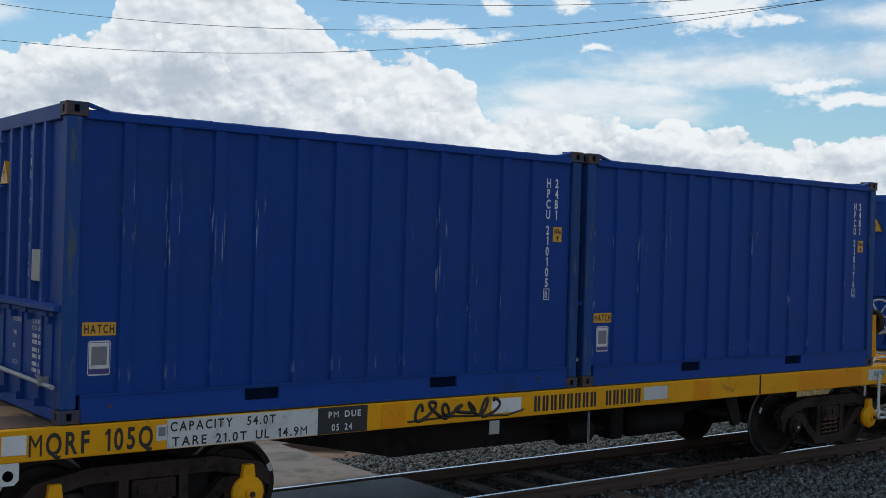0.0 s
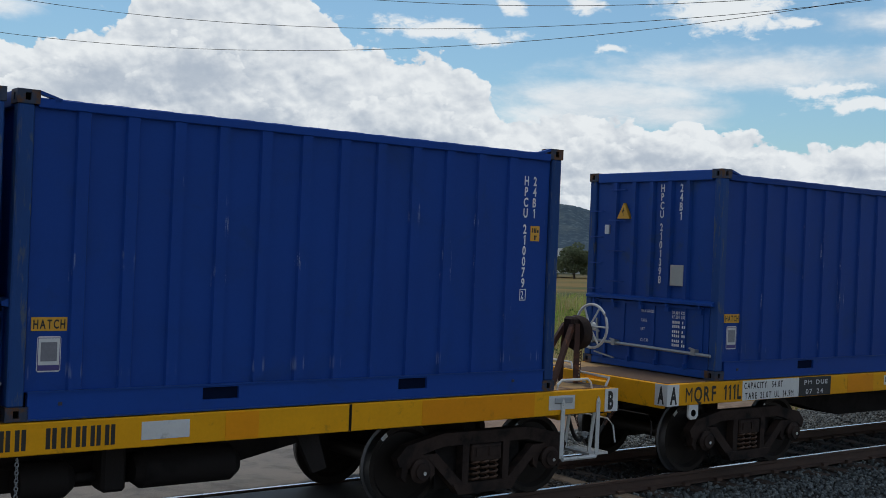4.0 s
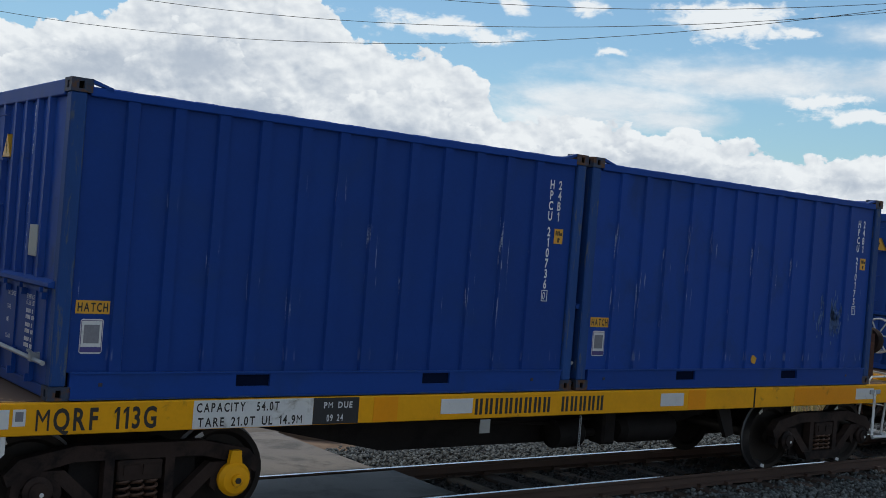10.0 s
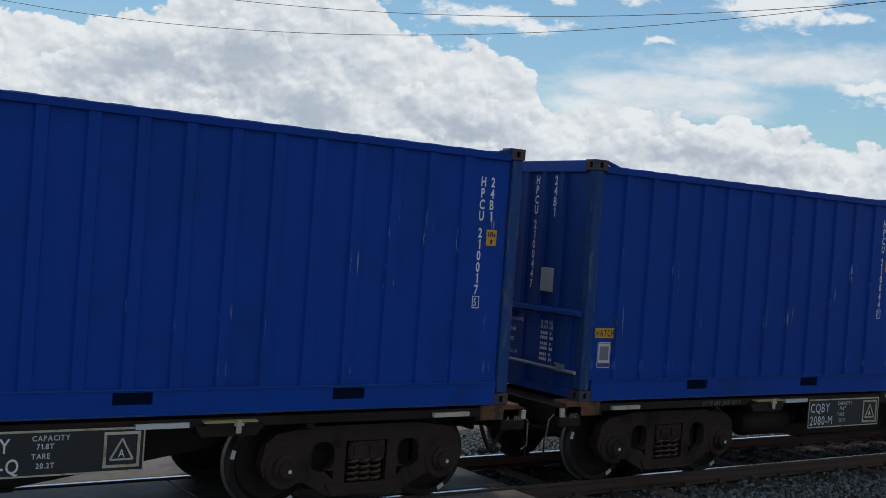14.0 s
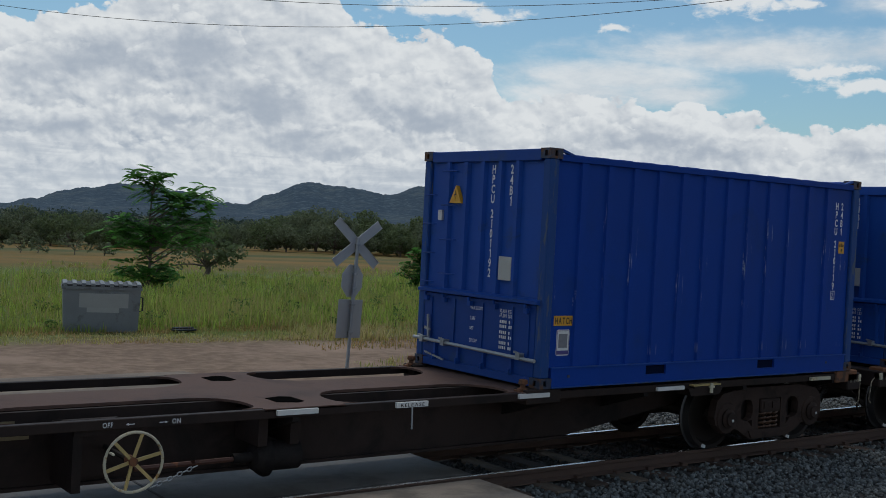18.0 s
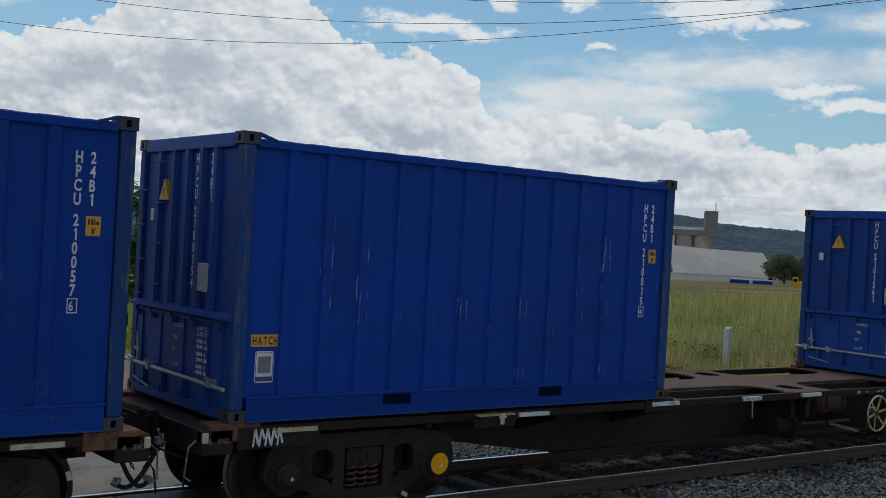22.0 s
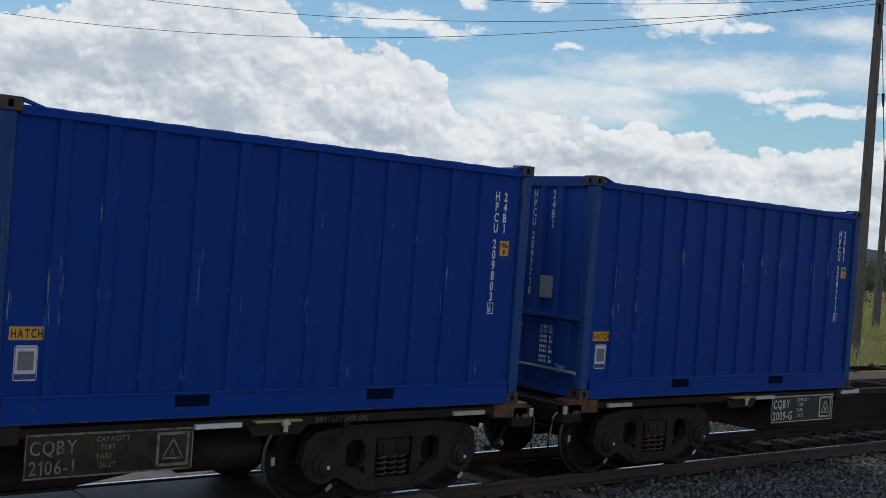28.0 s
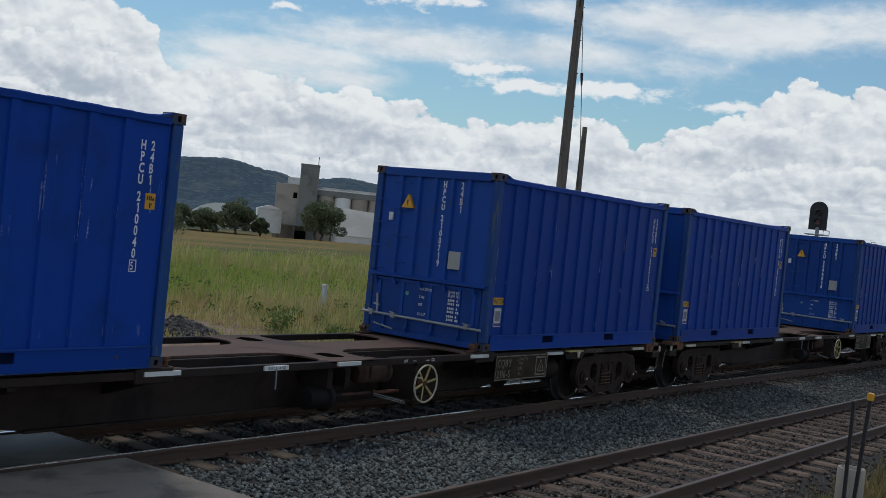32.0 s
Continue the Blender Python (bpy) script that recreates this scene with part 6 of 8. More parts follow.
for i, row in enumerate(FLAT_ROWS):
    ws = []
    w = build_flat_wagon(*row, ws, i == 1)
    sx = BOXES[2 * i + 1][0]
    MOVERS.append((w, sx, 0.0))
    TURNING += [(a, b, sx) for a, b in ws]
SKEL_ROWS = [("CQBY 2080-M", "71.8T", False, False, (pl,) * 4, ""), ("CQBY 2005-Q", "71.8T", True, False, (pl,) * 4, ""),
             ("CQBY 2174-B", "71.8T", False, False, (pl,) * 4, ""), ("CQBY 2166-L", "71.8T", False, True, (pl, "ring", pl, pl), "end"),
             ("CQBY 2030", "71.8T", True, False, (pl,) * 4, "sill"), ("CQBY 2009-G", "71.8T", True, True, (pl,) * 4, ""),
             ("CQBY 2106-J", "71.8T", False, True, (pl,) * 4, ""), ("CQBY 2116-S", "71.8T", False, True, (pl,) * 4, ""),
             ("", "71.8T", False, False, (pl,) * 4, "")]
for i, row in enumerate(SKEL_ROWS):
    ws = []
    w = build_skeletal_wagon(*row[:5], ws, row[5])
    sx = BOXES[FLATS + 2 * i][0]
    MOVERS.append((w, sx, 0.0))
    TURNING += [(a, b, sx) for a, b in ws]


def rolled(t):
    for (t0, a), (t1, b) in zip(ROLLED, ROLLED[1:]):
        if t <= t1:
            return a + (b - a) * (t - t0) / (t1 - t0)
    return ROLLED[-1][1]


def motions():
    for ob, sx, z in MOVERS:
        walk(ob, [(t, pose(sx + d, 0, z)) for t, d in ROLLED])
    for ob, lx, sx in TURNING:
        rows, t = [], 0.0
        while t <= 32.001:
            x = sx + lx + rolled(t)
            if t < 0.01 or t > 31.99 or -4 < x < 46:
                rows.append((t, pose(lx, 0, AXLE_Z, 0, math.degrees(rolled(t) / WHEEL_R), 0)))
            t += 2 / 30
        fixed = list(rows)
        # wheels out of sight hold still
        if len(fixed) > 1 and fixed[1][0] - fixed[0][0] > 0.1:
            fixed[0] = (0.0, fixed[1][1])
        if len(fixed) > 1 and fixed[-1][0] - fixed[-2][0] > 0.1:
            fixed[-1] = (32.0, fixed[-2][1])
        if fixed[-1][0] < 31.9:
            fixed.append((32.0, fixed[-1][1]))
        walk(ob, fixed)

# ---- ground, road, railway ----------------------------------------------
def ground_material():
    """Earth, green belt and dry paddock, told apart by where they lie."""
    m = bpy.data.materials.new("open_ground")
    m.use_nodes = True
    nt = m.node_tree
    bsdf = nt.nodes["Principled BSDF"]
    tc = nt.nodes.new("ShaderNodeTexCoord")
    sep = nt.nodes.new("ShaderNodeSeparateXYZ")
    nt.links.new(tc.outputs["Object"], sep.inputs[0])
    v = tc.outputs["Object"]
    n1, n2, n3 = fbm(nt, v, 0.25, 6.0, 0.6), fbm(nt, v, 3.0, 6.0, 0.65), fbm(nt, v, 0.03, 5.0, 0.6)
    y = fmath(nt, "ADD", sep.outputs["Y"], fmath(nt, "MULTIPLY_ADD", n1, 5.0, -2.5))
    dirt = mixcol(nt, ramp01(nt, n2, 0.35, 0.7), (0.165, 0.112, 0.078), (0.275, 0.195, 0.138))
    dirt = mixcol(nt, ramp01(nt, n1, 0.45, 0.7), dirt, (0.310, 0.218, 0.160))
    green = mixcol(nt, ramp01(nt, n2, 0.3, 0.7), (0.075, 0.105, 0.022), (0.16, 0.195, 0.045))
    straw = mixcol(nt, ramp01(nt, n1, 0.35, 0.65), (0.20, 0.125, 0.040), (0.12, 0.112, 0.036))
    straw = mixcol(nt, ramp01(nt, n3, 0.42, 0.6), straw, (0.235, 0.140, 0.044))
    bands = nt.nodes.new("ShaderNodeMapping")
    bands.inputs["Scale"].default_value = (0.018, 0.055, 0.1)
    nt.links.new(v, bands.inputs["Vector"])
    nb = fbm(nt, bands.outputs[0], 1.0, 4.0, 0.6)
    straw = mixcol(nt, ramp01(nt, nb, 0.46, 0.60), straw, (0.080, 0.092, 0.030))
    straw = mixcol(nt, ramp01(nt, y, 225.0, 300.0), straw, (0.040, 0.048, 0.026))
    col = mixcol(nt, ramp01(nt, y, 13.5, 17.5), dirt, green)
    col = mixcol(nt, ramp01(nt, y, 48.0, 60.0), col, straw)
    # weeds along the line away from the road
    x = fmath(nt, "ADD", sep.outputs["X"], fmath(nt, "MULTIPLY_ADD", n1, 6.0, -3.0))
    weeds = fmath(nt, "MULTIPLY", ramp01(nt, x, 20.0, 24.0), ramp01(nt, n2, 0.30, 0.55))
    near = fmath(nt, "SUBTRACT", 1.0, ramp01(nt, y, 13.5, 17.5))
    col = mixcol(nt, fmath(nt, "MULTIPLY", weeds, near), col, (0.105, 0.10, 0.04))
    nt.links.new(col, bsdf.inputs["Base Color"])
    bsdf.inputs["Roughness"].default_value = 0.95
    bsdf.inputs["Specular IOR Level"].default_value = 0.15
    bp = nt.nodes.new("ShaderNodeBump")
    bp.inputs["Strength"].default_value, bp.inputs["Distance"].default_value = 0.4, 0.02
    nt.links.new(fbm(nt, v, 14.0, 5.0, 0.7), bp.inputs["Height"])
    nt.links.new(bp.outputs[0], bsdf.inputs["Normal"])
    return m


def lerp_table(t, table):
    for (a, u), (b, w) in zip(table, table[1:]):
        if t <= b:
            k = max(0.0, (t - a) / (b - a))
            return u + (w - u) * (k * k * (3 - 2 * k))
    return table[-1][1]


def ground_z(x, y):
    z = lerp_table(y, [(-60, -0.6), (-12, -0.35), (-7.2, -0.42), (-5.9, -0.42), (-5.0, -0.5), (3.6, -0.5), (6.0, -0.32), (14, -0.3), (60, -0.8), (160, -2.7), (230, -4.7), (420, -5.5), (9000, -5.5)])
    if -9.0 < x < (8.0 if -6.4 < y < 3.5 else 10.5) and -40 < y < 13:
        k = min(1.0, (10.5 - x) / 1.6, (x + 9.0) / 1.5)
        road = lerp_table(y, [(-40, -0.25), (-14, -0.12), (4.0, -0.10), (12.9, -0.3), (13, -0.3)])
        z = z + (road - z) * max(0.0, min(1.0, k))
    return z


def build_ground():
    xs = [-4600, -2400, -1200, -600, -320, -180, -100, -60, -36, -20, -12, -9, -8, -7, -4, 0, 4, 7, 8.4, 9.2, 10, 11, 12.5, 14.5, 17, 20, 24, 28, 34, 42, 52, 66, 86, 115, 160, 230, 330, 480, 720, 1100, 1700, 2600, 4600]
    ys = [-2500, -900, -300, -120, -60, -40, -30, -22, -16, -13, -11, -9, -8, -7.2, -6, -4, -2, 0, 2, 3.6, 4.8, 6, 7.5, 9, 11, 13, 14.5, 16, 18, 21, 25, 30, 36, 44, 54, 66, 82, 100, 125, 160, 195, 230, 290, 360, 420, 600, 1000, 1800, 3000, 4600]
    s = Shape()
    s.v = [(x, y, ground_z(x, y) + (noise.noise((x * 0.21, y * 0.21, 3.0)) * 0.06 if y > 6 and abs(x) < 300 else 0.0)) for x in xs for y in ys]
    n = len(ys)
    s.f = [(i * n + j, (i + 1) * n + j, (i + 1) * n + j + 1, i * n + j + 1) for i in range(len(xs) - 1) for j in range(n - 1)]
    s.m = [0] * len(s.f)
    g = new("ground", s.mesh("ground", ground_material(), True))
    tagged(g, "bare earth, green verge and dry paddocks running to the hills", "ground", kind="structure")


ASPHALT = surface("worn_asphalt", (0.200, 0.170, 0.142), 0.75, 0.0, 0.34, 0.9, 70.0, 0.6, (0.10, 0.086, 0.073), 0.56, 0.10, 1.6, 0.4, 0.0)
PANEL = surface("smooth_crossing_panel", (0.085, 0.079, 0.074), 0.62, 0.0, 0.34, 1.1, 50.0, 0.2, (0.040, 0.036, 0.033), 0.53, 0.12, 1.6, 0.35, 0.05)
EARTHY = surface("dusty_road_edge", (0.13, 0.10, 0.075), 0.85, 0.0, 0.25, 0.9, 70.0, 0.5, (0.20, 0.155, 0.11), 0.55, 0.12, 0.8)
BALLAST = surface("ballast_bed", (0.062, 0.058, 0.056), 0.9, 0.0, 0.35, 4.0, 22.0, 1.0, (0.035, 0.030, 0.027), 0.52, 0.1, 9.0, 0.2, 0.0, height=0.05)


def stone_material(name, base, spread):
    m = bpy.data.materials.new(name)
    m.use_nodes = True
    nt = m.node_tree
    b = nt.nodes["Principled BSDF"]
    g = nt.nodes.new("ShaderNodeNewGeometry")
    tone = fmath(nt, "MULTIPLY_ADD", fmath(nt, "POWER", g.outputs["Random Per Island"], 1.6), spread, 1.0 - spread * 0.45)
    sc = nt.nodes.new("ShaderNodeVectorMath")
    sc.operation = "SCALE"
    sc.inputs[0].default_value = base
    nt.links.new(tone, sc.inputs["Scale"])
    nt.links.new(sc.outputs[0], b.inputs["Base Color"])
    b.inputs["Roughness"].default_value = 0.85
    return m


STONE = stone_material("crushed_stone", (0.108, 0.116, 0.112), 1.15)
STONE_EARTHY = stone_material("earthy_rubble", (0.098, 0.086, 0.078), 1.1)
# dark from oil and from the train's shade, both put into the colour
STONE_OILY_SHADED = stone_material("oily_shaded_stone", (0.040, 0.037, 0.035), 1.2)


STONE_RUSTY = stone_material("rusty_stone", (0.095, 0.070, 0.057), 1.2)


def scatter_stones(name, spots, label, size=(0.021, 0.045), mat=None):
    """Many small angular stones in one object; spots are (x, y, z)."""
    rng = np.random.default_rng(5)
    n = len(spots)
    base = np.array([(1, 0, 0), (-1, 0, 0), (0, 1, 0), (0, -1, 0), (0, 0, 1), (0, 0, -1)], float)
    tri = np.array([(0, 2, 4), (2, 1, 4), (1, 3, 4), (3, 0, 4), (2, 0, 5), (1, 2, 5), (3, 1, 5), (0, 3, 5)])
    r = rng.uniform(size[0], size[1], (n, 1, 1)) * rng.uniform(0.55, 1.35, (n, 6, 1))
    v = base[None] * r
    q = rng.normal(size=(n, 4))
    q /= np.linalg.norm(q, axis=1, keepdims=True)
    w, x, y, z = q.T
    R = np.stack([np.stack([1 - 2 * (y * y + z * z), 2 * (x * y - z * w), 2 * (x * z + y * w)], -1), np.stack([2 * (x * y + z * w), 1 - 2 * (x * x + z * z), 2 * (y * z - x * w)], -1), np.stack([2 * (x * z - y * w), 2 * (y * z + x * w), 1 - 2 * (x * x + y * y)], -1)], 1)
    v = np.einsum("nij,nkj->nki", R, v) + np.array(spots)[:, None, :]
    f = (tri[None] + 6 * np.arange(n)[:, None, None]).reshape(-1, 3)
    return flat_mesh(name, v.reshape(-1, 3), f, mat or STONE, label, "ballast")


def flat_mesh(name, v, f, mat, label, category, parent=None):
    me = bpy.data.meshes.new(name)
    me.vertices.add(len(v))
    me.vertices.foreach_set("co", np.ascontiguousarray(v, np.float32).ravel())
    k = f.shape[1]
    me.loops.add(f.size)
    me.loops.foreach_set("vertex_index", np.ascontiguousarray(f, np.int32).ravel())
    me.polygons.add(len(f))
    me.polygons.foreach_set("loop_start", np.arange(0, f.size, k, dtype=np.int32))
    me.materials.append(mat)
    me.update(calc_edges=True)
    ob = new(name, me)
    if parent:
        ob.parent = parent
        ob["kind"] = "stuff"
        if label:
            ob["label"] = label
        return ob
    return tagged(ob, label, category, kind="stuff")


TRACK2 = -4.45
EDGE = 8.15                      # where the road ends and open ballast begins


def build_road():
    road = thing("road", "worn asphalt road over a level crossing", "road", kind="structure")
    x0 = -7.0
    part("asphalt", box_of(x0, EDGE - 0.05, -40.0, TRACK2 - 0.85, -0.6, -0.02, 0.02), ASPHALT, road)
    part("asphalt", box_of(x0, EDGE - 0.1, TRACK2 + 0.80, -0.84, -0.6, -0.012, 0.02), ASPHALT, road)
    part("asphalt", box_of(x0, EDGE - 0.2, 0.84, 3.4, -0.6, -0.015, 0.02), ASPHALT, road)
    part("dusty_ramp", Shape().prism([(3.38, -0.6), (3.38, -0.02), (5.5, -0.045), (9.5, -0.22), (9.5, -0.6)], "x", x0, EDGE + 0.9), EARTHY, road, "dusty earth ramp")
    for yc in (0.0, TRACK2):
        for a, b in ((x0, -3.2), (-3.18, 0.62), (0.64, 4.52), (4.54, EDGE - 0.05)):
            part("crossing_panel", box_of(a, b, yc - 0.645, yc + 0.645, -0.2, -0.008, 0.01), PANEL, road, "smooth grey crossing panel")


def rail_shape(y, a, b):
    prof = [(-0.070, -0.165), (0.070, -0.165), (0.070, -0.150), (0.012, -0.125), (0.010, -0.050), (0.036, -0.038), (0.036, -0.006), (0.028, 0.0), (-0.028, 0.0), (-0.036, -0.006), (-0.036, -0.038), (-0.010, -0.050), (-0.012, -0.125), (-0.070, -0.150)]
    s = Shape().prism([(y + u, z) for u, z in prof], "x", a, b)
    # the running surface is the face between the two top points
    s.m[2 + 7] = 1
    return s


SLEEPER_PALE = surface("fresh_sleeper", (0.125, 0.098, 0.074), 0.9, 0.0, 0.3, 3.0, 60.0, 0.4, (0.09, 0.07, 0.055), 0.57, 0.1, 3.0, spec=0.15, stretch=(3, 0.4, 3))
RAILDULL = surface("dull_rail_head", (0.16, 0.12, 0.10), 0.5, 0.6, 0.2, 2.0, 50.0, 0.1)


def build_tracks():
    rng = random.Random(11)
    sl = Shape().box(-0.12, 0.12, -1.25, 1.25, -0.14, 0.0, 0.015).mesh("sleeper", SLEEPER)
    pale = Shape().box(-0.12, 0.12, -1.27, 1.27, -0.14, 0.0, 0.015).mesh("sleeper", SLEEPER_PALE)
    old = Shape().box(-0.12, 0.12, -1.22, 1.22, -0.14, 0.0, 0.03).mesh("sleeper", SLEEPER_OLD)
    for name, yc, top, label in (("railway_track", 0.0, RAILTOP, "railway track with polished rails on weathered sleepers"), ("siding_track", TRACK2, RAILDULL, "little-used siding track with rusty rails")):
        tr = thing(name, label, "railway track", kind="structure")
        for q in (-0.7535, 0.7535):
            part("rail", rail_shape(yc + q, -320.0, 460.0), [RAILSIDE, top], tr)
        clips = Shape()
        x, n = EDGE + 0.25, 0
        rest = Shape()
        while x < 330:
            dx, yo = rng.uniform(-0.03, 0.03), rng.uniform(-0.04, 0.04)
            if n < 150:
                o = part("sleeper", pale if n in (1, 3) and yc == 0.0 else sl if yc == 0.0 else old, None, tr)
                o.matrix_local = pose(x + dx, yc + yo, (-0.152 if n < 4 and yc == 0.0 else -0.168) + rng.uniform(-0.008, 0.0), 0, rng.uniform(-1, 1), rng.uniform(-1.2, 1.2))
                for q in (-0.7535, 0.7535):
                    for e in (-0.085, 0.085):
                        clips.box(x + dx - 0.05, x + dx + 0.05, yc + q + e - 0.03, yc + q + e + 0.03, -0.17, -0.125)
            else:
                rest.box(x - 0.12, x + 0.12, yc - 1.25, yc + 1.25, -0.3, -0.168)
            x += 0.62 + rng.uniform(-0.02, 0.02)
            n += 1
        for k in range(480):
            xx = -7.4 - 0.62 * k
            rest.box(xx - 0.12, xx + 0.12, yc - 1.25, yc + 1.25, -0.3, -0.168)
        part("rail_clips", clips, RAILSIDE, tr)["kind"] = "stuff"
        part("far_sleepers", rest, SLEEPER, tr)["kind"] = "stuff"


def build_ballast():
    prof = [(-6.5, -0.58), (-6.0, -0.36), (-5.65, -0.22), (TRACK2, -0.195), (-2.9, -0.24), (-1.7, -0.20), (0.0, -0.205), (1.7, -0.20), (2.2, -0.22), (3.3, -0.29), (4.9, -0.55)]
    s = Shape()
    for a, b in ((-320, -7.0), (EDGE - 0.3, 460)):
        xs = [a + (b - a) * (i / 60) ** (2.2 if a > 0 else 1.0) for i in range(61)]
        o = len(s.v)
        s.v += [(x, y, z + 0.02 * noise.noise((x * 1.3, y * 1.7, 1.0))) for x in xs for y, z in prof]
        n = len(prof)
        s.f += [(o + i * n + j, o + (i + 1) * n + j, o + (i + 1) * n + j + 1, o + i * n + j + 1) for i in range(60) for j in range(n - 1)]
    s.m = [0] * len(s.f)
    tagged(new("ballast", s.mesh("ballast", BALLAST, True)), "grey crushed-stone ballast bed", "ballast", kind="structure")
    rng = np.random.default_rng(3)
    spots = []
    for a, b, per in ((EDGE - 0.25, 14, 330), (14, 20, 260), (20, 28, 150), (28, 42, 70), (42, 70, 26)):
        n = int((b - a) * 10.5 * per)
        x, y = rng.uniform(a, b, n), rng.uniform(-6.1, 4.4, n)
        keep = np.ones(n, bool)
        for yc in (0.0, TRACK2):
            keep &= ~((np.abs(np.abs(y - yc) - 0.7535) < 0.09))
            inside = np.abs(y - yc) < (0.70 if yc == 0.0 else 1.28)
            keep &= ~((np.abs(np.abs(y) - 1.05) < 0.23) & (rng.uniform(0, 1, n) < 0.5)) if yc == 0.0 else True
            keep &= ~(inside & (rng.uniform(0, 1, n) < (0.12 if yc == 0 else 0.35)))
        keep &= ~((y < -5.3) & (rng.uniform(0, 1, n) < 0.55))
        zz = np.interp(y, [p[0] for p in prof], [p[1] for p in prof]) + 0.004 + rng.uniform(0, 0.018, n)
        spots += [(p, q, r) for p, q, r, k in zip(x, y, zz, keep) if k]
    scatter_stones("ballast_stones", [p for p in spots if p[1] > -3.2 and abs(p[1]) > 0.72], "loose angular ballast stones between the tracks")
    scatter_stones("oily_shaded_stones", [p for p in spots if abs(p[1]) <= 0.72], "oily ballast stones between the running rails, darkened further for the train's shade", mat=STONE_OILY_SHADED)
    scatter_stones("siding_stones", [p for p in spots if p[1] <= -3.2], "rust-stained stones round the siding sleepers", mat=STONE_RUSTY)


# ---- plants --------------------------------------------------------------
def leaf_material(name, base, spread=0.7, warm=(0.20, 0.16, 0.04), warm_part=0.0, drifts=()):
    m = bpy.data.materials.new(name)
    m.use_nodes = True
    nt = m.node_tree
    b = nt.nodes["Principled BSDF"]
    g = nt.nodes.new("ShaderNodeNewGeometry")
    info = nt.nodes.new("ShaderNodeObjectInfo")
    rp = fmath(nt, "FRACT", fmath(nt, "ADD", g.outputs["Random Per Island"], info.outputs["Random"]))
    sc = nt.nodes.new("ShaderNodeVectorMath")
    sc.operation = "SCALE"
    sc.inputs[0].default_value = base
    nt.links.new(fmath(nt, "MULTIPLY_ADD", rp, spread, 1.0 - spread / 2), sc.inputs["Scale"])
    col = sc.outputs[0]
    if warm_part > 0:
        r2 = fmath(nt, "FRACT", fmath(nt, "MULTIPLY", g.outputs["Random Per Island"], 17.3))
        col = mixcol(nt, ramp01(nt, r2, 1.0 - warm_part - 0.08, 1.0 - warm_part + 0.08), col, warm)
    if drifts:
        tc = nt.nodes.new("ShaderNodeTexCoord")
        for k, (tint, scale, lo, hi) in enumerate(drifts):
            shift = nt.nodes.new("ShaderNodeMapping")
            shift.inputs["Location"].default_value = (13.0 * k, 7.0 * k, 0)
            nt.links.new(tc.outputs["Object"], shift.inputs["Vector"])
            d = fbm(nt, shift.outputs[0], scale, 4.0, 0.6)
            col = mixcol(nt, fmath(nt, "MULTIPLY", ramp01(nt, d, lo, hi), 0.75), col, tint)
    nt.links.new(col, b.inputs["Base Color"])
    b.inputs["Roughness"].default_value = 0.6
    b.inputs["Specular IOR Level"].default_value = 0.25
    tr = nt.nodes.new("ShaderNodeBsdfTranslucent")
    nt.links.new(col, tr.inputs["Color"])
    mix = nt.nodes.new("ShaderNodeMixShader")
    mix.inputs[0].default_value = 0.48
    nt.links.new(b.outputs[0], mix.inputs[1])
    nt.links.new(tr.outputs[0], mix.inputs[2])
    nt.links.new(mix.outputs[0], nt.nodes["Material Output"].inputs["Surface"])
    return m


GRASS = leaf_material("tall_green_grass", (0.30, 0.38, 0.075), 0.9, (0.42, 0.35, 0.15), 0.22, (((0.38, 0.33, 0.12), 0.22, 0.50, 0.68), ((0.13, 0.22, 0.05), 0.45, 0.56, 0.70)))
DRYGRASS = leaf_material("drying_grass", (0.44, 0.40, 0.14), 0.8, (0.54, 0.43, 0.22), 0.45, (((0.25, 0.32, 0.09), 0.25, 0.48, 0.62), ((0.42, 0.25, 0.14), 0.4, 0.54, 0.68)))
STRAW = leaf_material("straw_grass", (0.40, 0.27, 0.11), 0.7, (0.24, 0.22, 0.07), 0.3)
REDGRASS = leaf_material("reddish_dry_grass", (0.27, 0.19, 0.098), 0.8, (0.17, 0.20, 0.06), 0.35)
LEAF_BRIGHT = leaf_material("compound_leaves", (0.10, 0.26, 0.055), 0.9)
WEED = leaf_material("weed_leaves", (0.10, 0.17, 0.045), 0.9, (0.26, 0.20, 0.08), 0.18)
LEAF_WOODS = leaf_material("woodland_leaves", (0.050, 0.075, 0.058), 0.6)
LEAF_DARK = leaf_material("dark_leaves", (0.115, 0.150, 0.068), 0.7)
LEAF_GUM = leaf_material("gum_leaves", (0.135, 0.162, 0.092), 0.7)
BARK = surface("grey_bark", (0.12, 0.10, 0.08), 0.9, 0.0, 0.3, 3.0, 30.0, 0.5)


